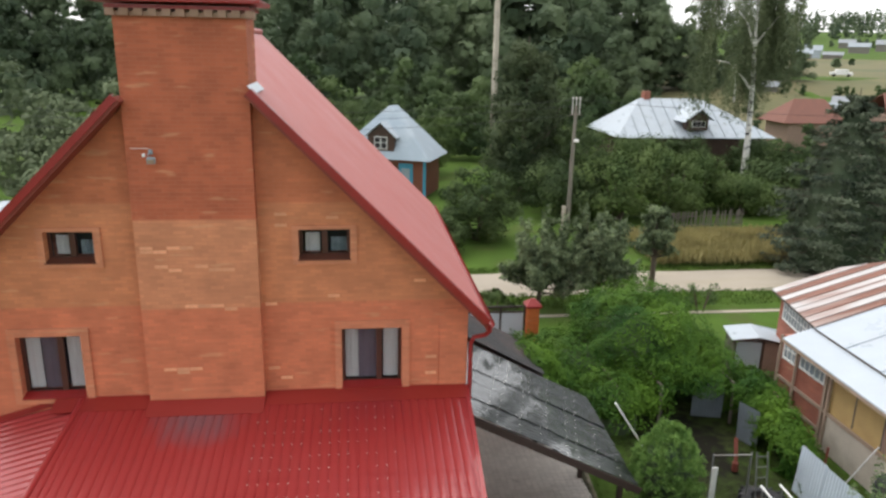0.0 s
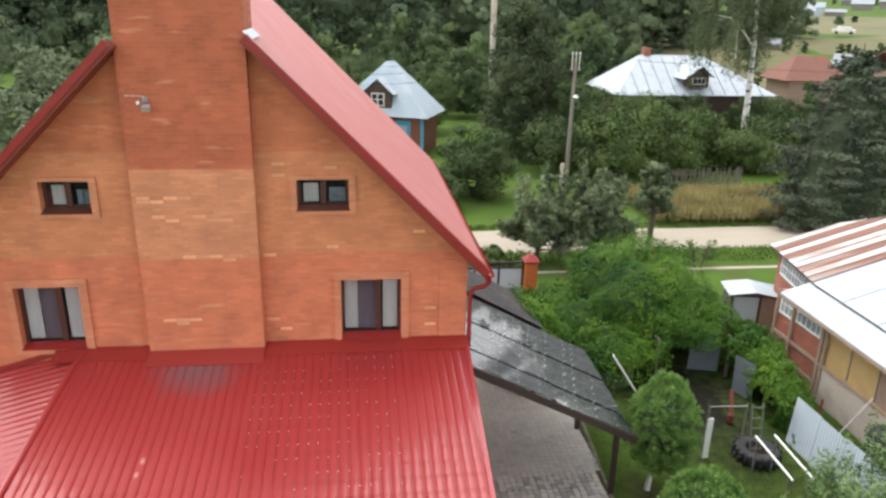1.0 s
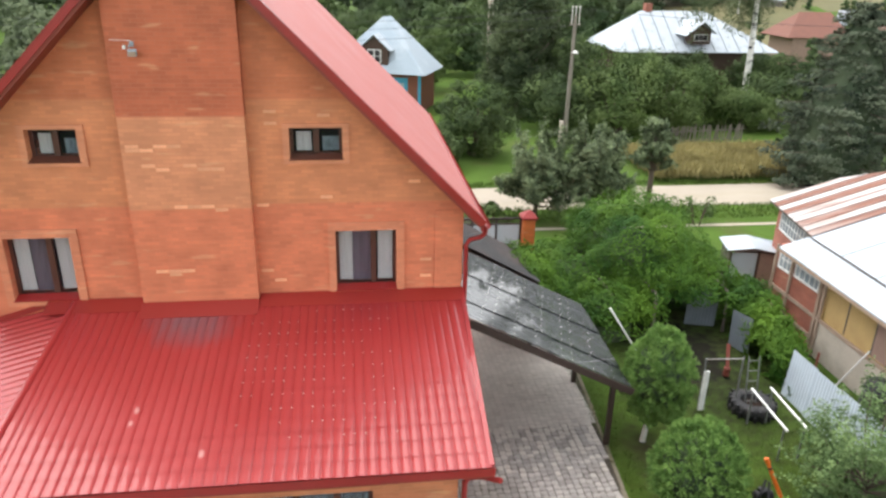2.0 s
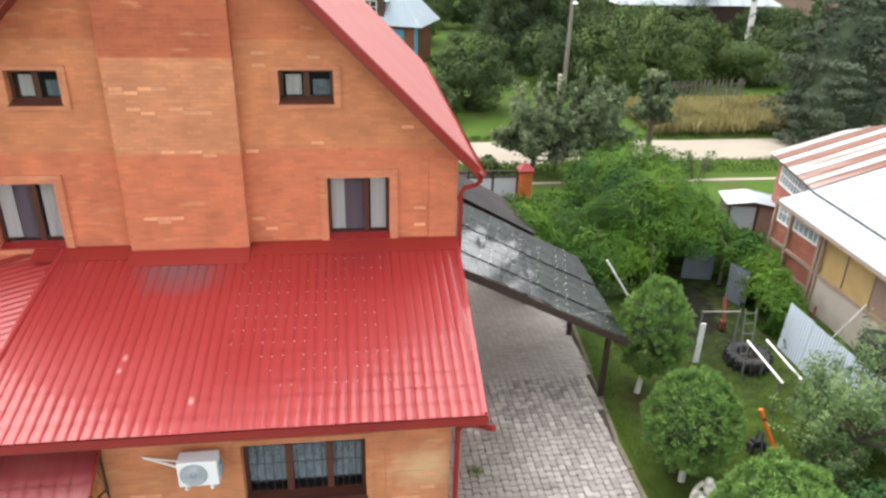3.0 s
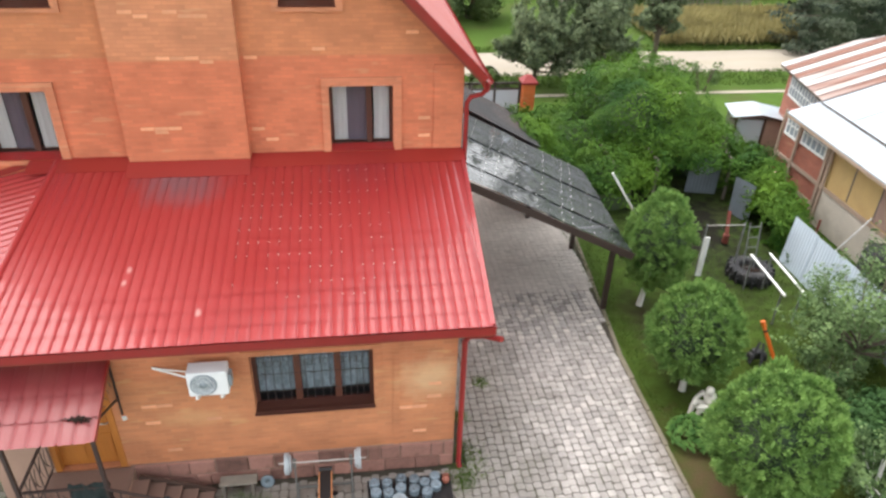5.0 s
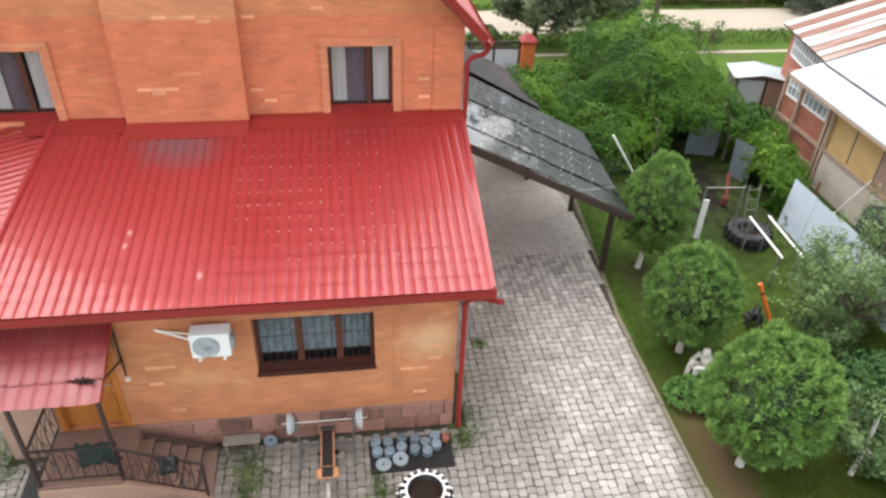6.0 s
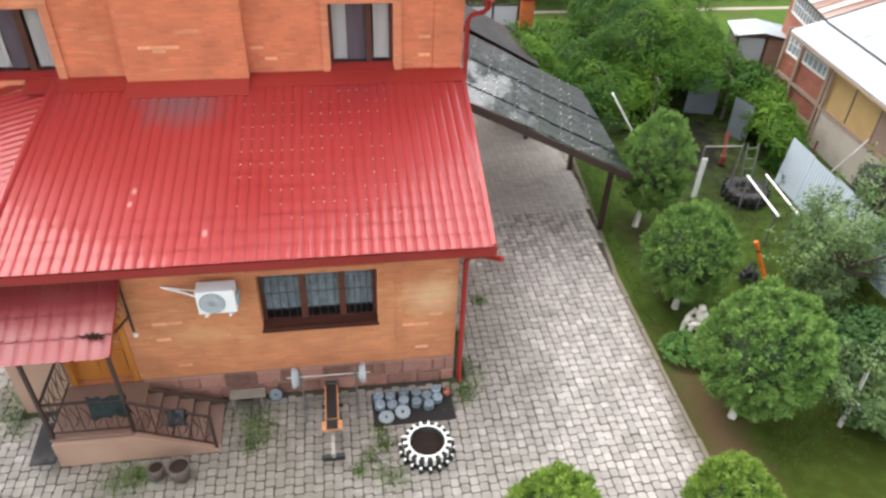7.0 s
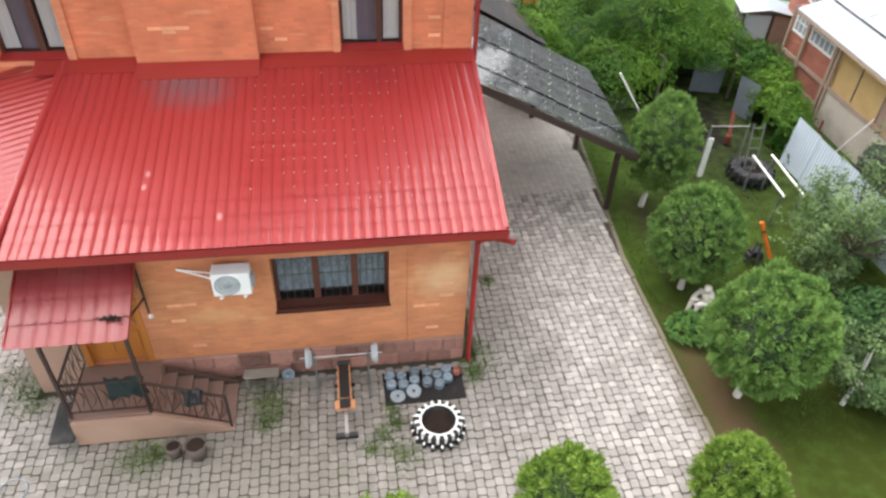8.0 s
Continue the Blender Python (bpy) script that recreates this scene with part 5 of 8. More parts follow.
bench = thing("weight_bench", "orange and black padded weight bench on a steel frame", "bench", (-2.43, 0, 0))
part("back_pad", Mesh().box(-0.125, 0.125, -1.2, -0.38, 0.43, 0.5, bevel=0.02), "bench_orange", bench, "orange upholstered pad")
part("back_stripe", Mesh().box(-0.098, 0.098, -1.19, -0.36, 0.495, 0.508, bevel=0.004), "plastic_black", bench, "black central stripe")
part("head_roll", Mesh().tube([(-0.12, -0.33, 0.47), (0.12, -0.33, 0.47)], 0.06, 10), "plastic_black", bench)
part("seat_pad", Mesh().box(-0.19, 0.19, -1.42, -1.22, 0.42, 0.49, bevel=0.03), "bench_orange", bench)
part("seat_stripe", Mesh().box(-0.1, 0.1, -1.42, -1.21, 0.487, 0.5, bevel=0.004), "plastic_black", bench)
part("frame", Mesh().beam((0, -0.5, 0.38), (0, -1.85, 0.3), 0.06, 0.06).beam((0, -0.5, 0.38), (0, -0.5, 0), 0.05, 0.05, up=(0, 1, 0)).beam((0, -1.6, 0.32), (0, -1.7, 0), 0.05, 0.05, up=(0, 1, 0)), "steel", bench)
for y in (-0.5, -1.72):
    part("foot", Mesh().box(-0.2, 0.2, y - 0.03, y + 0.03, 0, 0.04, bevel=0.006), "plastic_black", bench)
for s in (-1, 1):
    part("leg_roller", Mesh().tube([(s * 0.04, -1.86, 0.28), (s * 0.2, -1.86, 0.28)], 0.05, 10), "plastic_black", bench)
mat_ = solo("rubber_mat", Mesh().box(-1.68, -0.1, -1.07, -0.27, 0.0, 0.02, pose(0, 0, 0, 0, 0, 0.6), bevel=0.005), "mat_rubber", "black rubber mat under rows of weights", "mat")
# weights on the mat
dumb = None
spots = [(-1.54, -0.44), (-1.31, -0.46), (-1.04, -0.39), (-0.79, -0.43), (-0.4, -0.4), (-1.52, -0.66), (-1.29, -0.68), (-1.06, -0.6), (-0.81, -0.66), (-0.6, -0.52), (-0.4, -0.61), (-0.58, -0.74)]
for k, (x, y) in enumerate(spots):
    if dumb is None:
        dumb = thing("dumbbell", "blue-grey iron dumbbell standing on the rubber mat", "dumbbell", (x, y, 0.02), "weights on the mat")
        for zz in (0.05, 0.1):
            part("head", Mesh().lathe([(0.001, zz - 0.05), (0.085, zz - 0.05), (0.102, zz - 0.035), (0.102, zz + 0.035), (0.085, zz + 0.05), (0.04, zz + 0.055), (0.035, zz + 0.04), (0.001, zz + 0.04)], n=16), "weight_blue", dumb)
        part("grip", Mesh().tube([(0, 0, 0.08), (0, 0, 0.1)], 0.017, 8), "steel", dumb)
    else:
        copy_thing(dumb, pose(x, y, 0.02, 0, 0, 37 * k))
for x, y, tilt, lab in ((-1.1, -0.83, 12, "pale round iron weight plate propped on the mat"), (-1.42, -0.9, 2, "pale round iron weight plate lying on the mat")):
    pl = thing("weight_plate", lab, "weight", (x, y, 0.035 + 0.03 * (tilt > 5)), "loose weight plates")
    pl.rotation_euler = (radians(tilt), 0, 0.4)
    part("disc", Mesh().lathe([(0.03, -0.012), (0.13, -0.016), (0.148, -0.008), (0.148, 0.008), (0.13, 0.016), (0.12, 0.009), (0.05, 0.009), (0.045, 0.016), (0.03, 0.014), (0.03, -0.012)], n=24), "grille_grey", pl)
kb = thing("kettlebell", "orange-red kettlebell on the mat", "kettlebell", (-0.2, -0.47, 0.02))
kb.scale = (0.8, 0.8, 0.85)
part("body", Mesh().lathe([(0.001, 0), (0.07, 0.005), (0.1, 0.07), (0.085, 0.15), (0.03, 0.19), (0.001, 0.195)], n=16), "red_plastic", kb)
part("handle", Mesh().tube([(-0.06, 0, 0.14), (-0.075, 0, 0.22), (-0.04, 0, 0.27), (0.04, 0, 0.27), (0.075, 0, 0.22), (0.06, 0, 0.14)], 0.016, 6), "red_plastic", kb)
dw = thing("weight_plate", "blue-grey weight plate leaning against the plinth", "weight", (-3.52, -0.2, 0.14), "loose weight plates")
dw.rotation_euler = (radians(75), 0, 0)
part("disc", Mesh().lathe([(0.02, -0.012), (0.115, -0.016), (0.13, -0.008), (0.13, 0.008), (0.115, 0.016), (0.02, 0.012), (0.02, -0.012)], n=24), "weight_blue", dw)
low = thing("low_bench", "low weathered plank bench against the plinth", "bench", (0, 0, 0))
part("plank", Mesh().box(-4.35, -3.68, -0.38, -0.16, 0.3, 0.34, bevel=0.008), "pole_wood", low)
for x in (-4.28, -3.76):
    part("leg", Mesh().box(x - 0.025, x + 0.025, -0.4, -0.18, 0, 0.3), "old_wood", low)


def big_tyre(name, centre, R, r, w, label, lug, lugs=18, tilt=(0, 0, 0), fill=True):
    """A tractor tyre lying on its side, with raised chevron lugs round the tread."""
    t = thing(name, label, "tyre", centre)
    t.rotation_euler = [radians(a) for a in tilt]
    part("carcass", Mesh().lathe([(r, 0.03), (r + 0.03, 0), (R - 0.1, 0.0), (R - 0.05, 0.03), (R - 0.045, w - 0.03), (R - 0.1, w), (r + 0.03, w), (r, w - 0.03), (r, 0.03)], n=36), "rubber", t)
    for k in range(lugs):
        a = 2 * math.pi * k / lugs
        for s in (0, 1):
            b = a + s * math.pi / lugs
            m = Matrix.Rotation(b, 4, "Z")
            z0, z1 = (w * 0.5, w + 0.008) if s == 0 else (-0.002, w * 0.5)
            lg = Mesh().box(R - 0.16 if s == 0 else R - 0.06, (R - 0.045 if lug == "white_paint" and s == 0 else R + 0.02), -0.026, 0.026, z0, z1, m, bevel=0.008)
            part("lug", lg, lug if s == 0 else "rubber", t, "white-painted tread lug" if (s == 0 and lug == "white_paint") else "")
            if lug == "white_paint" and s == 1:
                part("painted_tip", Mesh().box(R - 0.02, R + 0.024, -0.02, 0.02, w * 0.4, w * 0.5 + 0.004, m), "white_paint", t, "white-painted lug tip")
    if lug == "white_paint":
        part("painted_band", Mesh().lathe([(R - 0.17, w + 0.002), (R - 0.165, w + 0.006), (R - 0.13, w + 0.004)], n=36), "white_paint", t, "white-painted ring")
    if fill:
        part("earth", Mesh().lathe([(r + 0.005, w * 0.55), (r * 0.6, w * 0.62), (0.001, w * 0.66)], n=20), "soil", t, "dark earth filling")


big_tyre("tractor_tyre", (-0.74, -1.73, 0.0), 0.49, 0.31, 0.3, "tractor tyre planter with white-painted lugs lying on paving", "white_paint")

# ---- carport ----
cp = thing("carport", "carport with wet black corrugated roof on dark posts", "carport", (0, 0, 0))


def corrugated(m, o, across, down, width, length, pitch=0.095, amp=0.008, seg=6, rib=False):
    """A corrugated sheet: ridges run along down."""
    o, a, d = Vector(o), Vector(across).normalized(), Vector(down).normalized()
    nrm = d.cross(a).normalized()
    if nrm.z < 0:
        nrm = -nrm
    cols = int(width / pitch * seg)
    vs = []
    for v in (0, length):
        for c in range(cols + 1):
            w = width * c / cols
            lift_ = 0.5 * (1 + math.cos(2 * math.pi * w / pitch))
            vs.append(o + a * w + d * v + nrm * amp * (lift_ ** 50 if rib else lift_))
    return m.add(vs, [(c, cols + 1 + c, cols + 2 + c, c + 1) for c in range(cols)], True)


CW, CE = Vector((0.72, 4.1, 4.1)), Vector((4.86, 4.1, 2.0))
dn = (CE - CW).normalized()
ln = (CE - CW).length
half = ln / 2
k = 0
y = 4.08
while y < 8.6:
    for j in range(2):
        s = Mesh()
        lift = 0.03 if j == 0 else 0.0
        o = CW + dn * (half * j - (0.0 if j == 0 else 0.12)) + Vector((0, y - 4.1, 0.03 + lift + 0.012 * (k % 2)))
        corrugated(s, o, (0, 1, 0), dn, 0.98, half + 0.12 + (0.06 * (y - 4.1) if j else 0.0), 0.16, 0.012, 30, True)
        sheet = part("roof_sheet", s, "slate_black", cp, "wet black corrugated sheet with pale nail heads")
        nails = Mesh()
        for a in range(7):
            for b in range(3):
                c = o + dn * (0.12 + (a + 0.33 * b) * (half - 0.25) / 7) + Vector((0, 0.095 * (1 + 4 * b), 0)) + Vector((0.012, 0, 0.032))
                if (a * 7 + b * 5 + k * 3) % 5 < 2:
                    continue
                nails.lathe([(0.014, 0), (0.011, 0.008), (0.001, 0.011)], c, 6)
        tagged(part("nails", nails, "lime", sheet), kind="stuff")
    y += 0.93
    k += 1
for y in (4.2, 6.4, 8.7):
    part("rafter", Mesh().beam((0.72, y, 3.99), (4.82, y, 1.9), 0.07, 0.14), "dark_beam", cp)
part("barge_board", Mesh().beam((0.72, 4.06, 4.02), (4.88, 4.06, 1.93), 0.035, 0.17), "dark_beam", cp)
part("purlin", Mesh().beam((4.62, 4.15, 1.95), (4.7, 8.9, 1.95), 0.1, 0.12), "dark_beam", cp)
for y in (4.67, 7.6):
    part("post", Mesh().box(4.56, 4.68, y - 0.06, y + 0.06, 0, 1.93, bevel=0.008), "dark_beam", cp)
lean = thing("lean_to_roof", "older dark corrugated lean-to roof behind the carport", "roof", (0, 0, 0))
s = Mesh()
corrugated(s, (0.72, 9.25, 4.16), (0, 1, 0), (3.3, 0, -1.8), 2.4, 3.6, 0.2, 0.045)
part("sheet", s, "lean_dark", lean)
part("deck", Mesh().slab([(0.72, 9.25, 4.1), (3.85, 9.25, 2.4), (3.85, 11.6, 2.4), (0.72, 11.6, 4.1)], 0.08), "dark_beam", lean)
for y in (9.5, 11.4):
    part("post", Mesh().box(3.7, 3.82, y - 0.05, y + 0.05, 0, 2.4), "dark_beam", lean)

# ---- gate ----
gate = thing("gate", "grey sheet-metal gate in a dark frame", "gate", (0, 0, 0))
GY = 17.0
for x in (1.1, 2.1, 3.1, 4.1):
    part("panel", Mesh().box(x + 0.05, x + 0.95, GY, GY + 0.02, 0.12, 1.5), "gate_grey", gate)
    part("stile", Mesh().box(x - 0.04, x + 0.045, GY - 0.02, GY + 0.04, 0.05, 1.8), "iron", gate)
    for k in range(1, 7):
        part("bar", Mesh().box(x + 0.14 * k - 0.01, x + 0.14 * k + 0.01, GY, GY + 0.02, 1.56, 1.73), "iron", gate)
part("stile", Mesh().box(5.06, 5.15, GY - 0.02, GY + 0.04, 0.05, 1.8), "iron", gate)
part("rail", Mesh().box(1.1, 5.15, GY - 0.015, GY + 0.035, 1.5, 1.56), "iron", gate)
part("rail", Mesh().box(1.1, 5.15, GY - 0.02, GY + 0.04, 1.73, 1.8), "iron", gate)
part("rail", Mesh().box(1.1, 5.15, GY - 0.02, GY + 0.04, 0.05, 0.12), "iron", gate)
gp = thing("gate_post", "orange brick gate post with a red metal cap", "post", (5.42, GY, 0))
part("shaft", Mesh().box(-0.24, 0.24, -0.24, 0.24, 0, 1.78), "post_orange", gp)
part("cap", Mesh().box(-0.32, 0.32, -0.32, 0.32, 1.78, 1.86, bevel=0.01).slab([(-0.32, -0.32, 1.86), (0.32, -0.32, 1.86), (0.08, -0.05, 2.1), (-0.08, -0.05, 2.1)], 0.01)
     .slab([(0.32, -0.32, 1.86), (0.32, 0.32, 1.86), (0.08, 0.05, 2.1), (0.08, -0.05, 2.1)], 0.01).slab([(-0.32, 0.32, 1.86), (-0.32, -0.32, 1.86), (-0.08, -0.05, 2.1), (-0.08, 0.05, 2.1)], 0.01).box(-0.08, 0.08, -0.05, 0.05, 2.02, 2.1), "trim_red", gp, "red pyramid cap")

# ---- garden things ----
rack = thing("pull_up_frame", "home-made pull-up frame with a white post and thin bar", "exercise frame", (0, 0, 0))
part("white_board", Mesh().box(7.68, 7.83, 5.84, 5.88, 0, 1.25, pose(0, 0, 0), bevel=0.005), "white_paint", rack, "white-painted board")
part("bar", Mesh().tube([(7.7, 5.9, 1.6), (8.78, 5.9, 1.56)], 0.014, 6), "steel", rack)
for x in (7.7, 8.78):
    part("post", Mesh().tube([(x, 5.92, 0), (x, 5.92, 1.62)], 0.025, 6), "stand_green", rack)
dip = thing("parallel_bars", "white parallel dip bars on grey posts", "exercise bars", (0, 0, 0))
for x in (8.78, 9.32):
    part("bar", Mesh().tube([(x - 0.02, 5.27, 1.02), (x - 0.11, 3.42, 1.0)], 0.03, 8), "white_paint", dip, "white-painted bar")
    for y in (5.1, 3.6):
        part("post", Mesh().tube([(x - 0.07, y, 0), (x - 0.07, y, 1.0)], 0.024, 6), "stand_green", dip)
lad = thing("ladder", "short grey metal ladder standing in the tyre", "ladder", (0, 0, 0))
for x in (9.0, 9.32):
    part("stile", Mesh().beam((x, 5.75, 0), (x + 0.05, 6.1, 1.5), 0.03, 0.03), "stand_green", lad)
for k in range(5):
    part("rung", Mesh().beam((9.0 + 0.01 * k, 5.8 + 0.07 * k, 0.25 + 0.28 * k), (9.33 + 0.01 * k, 5.8 + 0.07 * k, 0.25 + 0.28 * k), 0.02, 0.02), "stand_green", lad)
big_tyre("tractor_tyre", (9.2, 5.75, -0.04), 0.62, 0.3, 0.36, "large black tractor tyre lying on the grass", "rubber", fill=True)
wp = solo("white_pole", Mesh().tube([(5.05, 6.5, 2.95), (5.75, 6.5, 1.9), (7.0, 6.5, 0.0)], 0.03, 6), "white_paint", "thin white pole leaning against the vines", "pole")
mach = thing("garden_cultivator", "orange-handled garden machine with a black frame", "garden machine", (7.95, 2.4, 0))
part("tube", Mesh().tube([(-0.38, 0.0, 0.98), (-0.33, -0.05, 0.84), (-0.08, -0.32, 0.2)], [0.035, 0.045, 0.05], 10), "bright_orange", mach, "bright orange tube")
part("collar", Mesh().tube([(-0.335, -0.045, 0.86), (-0.32, -0.06, 0.82)], 0.056, 10), "plastic_black", mach)
part("grip", Mesh().tube([(-0.41, 0.03, 1.06), (-0.365, -0.015, 0.94)], 0.055, 10), "bright_orange", mach)
part("frame", Mesh().beam((-0.35, -0.05, 0.5), (-0.62, -0.25, 0.05), 0.05, 0.05).beam((-0.3, -0.1, 0.5), (-0.42, -0.4, 0.05), 0.05, 0.05).box(-0.5, -0.28, -0.2, 0.0, 0.1, 0.3, bevel=0.03), "plastic_black", mach)
for x in (-0.56, -0.22):
    part("wheel", Mesh().lathe([(0.03, -0.03), (0.11, -0.04), (0.13, 0), (0.11, 0.04), (0.03, 0.03)], (0, 0, 0), 16, Matrix.Translation((x, -0.12, 0.13)) @ pose(0, 0, 0, 0, 90)), "rubber", mach)
red = thing("fire_barrel", "rusty red metal stand under the vines", "stand", (9.35, 7.5, 0))
part("drum", Mesh().lathe([(0.001, 0), (0.09, 0.0), (0.1, 0.05), (0.085, 0.25), (0.1, 0.28), (0.001, 0.3)], n=16), "rust_red", red)
part("rod", Mesh().beam((0.0, 0.0, 0.3), (0.05, 0.25, 0.95), 0.09, 0.06), "rust_red", red)
solo("bucket", Mesh().lathe([(0.001, 0), (0.13, 0), (0.17, 0.3), (0.15, 0.3), (0.11, 0.03), (0.001, 0.03)], (8.95, 1.25, 0), 16), "red_plastic", "orange-red plastic bucket in the grass", "bucket")

# seated figure statue: rounded limbs in one mesh, knees drawn up, arms round them
st = Mesh()
turn = pose(5.62, 0.8, 0, 0, 0, 22)
P_ = lambda *v: turn @ Vector(v)
st.tube([P_(0.08, 0, 0.0), P_(0.1, 0, 0.14), P_(0.08, 0, 0.3), P_(0.03, 0, 0.43), P_(0.0, 0, 0.5)], [0.15, 0.15, 0.13, 0.14, 0.06], 12)
st.lathe([(0.001, -0.11), (0.06, -0.09), (0.09, 0.0), (0.075, 0.08), (0.001, 0.12)], P_(-0.03, 0, 0.6), 14)
for s_ in (-1, 1):
    st.tube([P_(0.05, 0.09 * s_, 0.1), P_(-0.15, 0.1 * s_, 0.25), P_(-0.3, 0.09 * s_, 0.36), P_(-0.34, 0.09 * s_, 0.28), P_(-0.37, 0.09 * s_, 0.1), P_(-0.4, 0.09 * s_, 0.02), P_(-0.5, 0.1 * s_, 0.01)], [0.09, 0.08, 0.065, 0.06, 0.048, 0.045, 0.035], 8)
    st.tube([P_(0.03, 0.16 * s_, 0.44), P_(-0.08, 0.2 * s_, 0.33), P_(-0.26, 0.14 * s_, 0.36), P_(-0.42, 0.05 * s_, 0.36)], [0.055, 0.048, 0.042, 0.035], 8)
solo("statue", st, "statue_white", "white stone garden statue of a seated figure", "statue")

# corrugated boundary fence
fen = thing("metal_fence", "pale blue-grey corrugated metal boundary fence", "fence", (0, 0, 0))
P0 = Vector((10.62, 6.42, 0))
dirf = Vector((0.02, -1, 0)).normalized()
for k in range(8):
    s = Mesh()
    o = P0 + dirf * (1.05 * k) + Vector((0, 0, 1.45 - 0.03 * (k % 2)))
    corrugated(s, o, dirf, (-0.07, 0, -1), 1.08, 1.46, 0.11, 0.025)
    part("sheet", s, "zinc_blue", fen)
for k in range(5):
    q = P0 + dirf * (2.0 * k) + Vector((0.06, 0, 0))
    part("post", Mesh().box(q.x - 0.03, q.x + 0.03, q.y - 0.03, q.y + 0.03, 0, 1.4), "old_wood", fen)
for x, y, w_, rz in ((9.5, 10.75, 1.0, -15), (10.3, 9.3, 0.8, -70)):
    s = Mesh()
    corrugated(s, (0, 0, 1.3), (1, 0, 0), (0, 0.05, -1), w_, 1.3, 0.11, 0.012)
    ob = solo("metal_sheet", s, "sheet_dull", "dull grey-blue metal sheet standing under the vines", "metal sheet")
    ob.matrix_world = pose(x, y, 0, 0, 0, rz)

# ---- neighbour's house ----
nb = thing("neighbour_house", "neighbour's brick house with patched rusty and pale metal roof", "house", (0, 0, 0))
WX = 12.75
part("wall", Mesh().box(WX, WX + 0.25, 8.5, 10.5, 0.0, 2.9).box(WX, WX + 0.25, 10.5, 11.2, 0.0, 2.74), "red_brick_plain", nb, "red brick side wall")
part("wall", Mesh().box(WX + 0.02, WX + 0.25, 2.0, 8.5, 1.25, 2.9), "yellow_board", nb, "yellowish board wall")
for y in (7.35, 6.15, 4.9, 3.7):
    part("board_joint", Mesh().box(WX - 0.004, WX + 0.018, y - 0.02, y + 0.02, 1.32, 2.84), "old_wood", nb)
part("wall_panel", Mesh().box(WX - 0.012, WX + 0.018, 5.2, 6.1, 1.32, 2.84), "rust_pale", nb, "brown boarded panel in the yellow wall")
part("base_wall", Mesh().box(WX - 0.06, WX + 0.25, 2.0, 8.5, 0.0, 1.25), "grey_render", nb, "stained grey rendered base")
part("gable_wall", Mesh().box(WX + 0.25, 13.6, 10.95, 11.2, 0, 2.74), "red_brick_plain", nb)
uw = pose(13.5, 10.0, 0, 0, 0, math.degrees(math.atan2(3.84, 0.75)))
part("upper_wall", Mesh().box(0, 4.0, -0.25, 0, 0, 3.2, uw), "red_brick_plain", nb, "red brick wall under the rusty roof")


def lattice(x0, x1, z0, z1, m, label):
    """A long white window of small panes, standing just proud of the wall."""
    w = part("window", Mesh().box(x0, x1, 0.003, 0.05, z0, z0 + 0.07, m).box(x0, x1, 0.003, 0.05, z1 - 0.07, z1, m).box(x0, x0 + 0.06, 0.003, 0.05, z0 + 0.07, z1 - 0.07, m).box(x1 - 0.06, x1, 0.003, 0.05, z0 + 0.07, z1 - 0.07, m), "white_paint", nb, label)
    part("pane", Mesh().box(x0 + 0.06, x1 - 0.06, 0.004, 0.02, z0 + 0.07, z1 - 0.07, m), "grille_grey", w)
    bars = max(2, int((x1 - x0) / 0.24))
    for k in range(1, bars):
        xx = x0 + (x1 - x0) * k / bars
        part("glazing_bar", Mesh().box(xx - 0.013, xx + 0.013, 0.02, 0.045, z0 + 0.07, z1 - 0.07, m), "white_paint", w)
    part("glazing_bar", Mesh().box(x0 + 0.06, x1 - 0.06, 0.021, 0.044, (z0 + z1) / 2 - 0.015, (z0 + z1) / 2 + 0.015, m), "white_paint", w)


lattice(0.5, 3.6, 2.35, 3.12, uw, "long white lattice window under the rusty roof")
side_m = pose(WX, 0, 0, 0, 0, 90)
lattice(8.78, 10.1, 2.0, 2.8, side_m, "long white lattice veranda window")
lattice(10.3, 11.05, 1.95, 2.7, side_m, "long white lattice veranda window")
part("front_wall", Mesh().box(WX + 0.25, 22, 2.0, 2.25, 0, 3.0), "yellow_board", nb)
for y, w_ in ((8.42, 0.05), (8.62, 0.06), (10.2, 0.05), (11.15, 0.04)):
    part("timber_post", Mesh().box(WX - 0.12, WX - 0.052, y - w_, y + w_, 0, 2.85 if y < 10.5 else 2.74, bevel=0.006), "old_beam", nb)
part("timber_rail", Mesh().box(WX - 0.1, WX - 0.062, 2.0, 11.1, 1.2, 1.32), "old_beam", nb)
part("timber_rail", Mesh().box(WX - 0.1, WX - 0.062, 8.7, 11.1, 0.5, 0.62), "old_beam", nb)
part("eave_beam", Mesh().box(WX - 0.06, WX + 0.06, 2.0, 10.4, 2.84, 2.91), "old_wood", nb)

# patched metal roof: strips run up from the bent eave line to the ridge
UPR = Vector((1, 0.1, 0.25))
RIDGE0, RIDGE1 = Vector((16.1, 14.86, 3.79)), Vector((18.1, 14.05, 4.33))


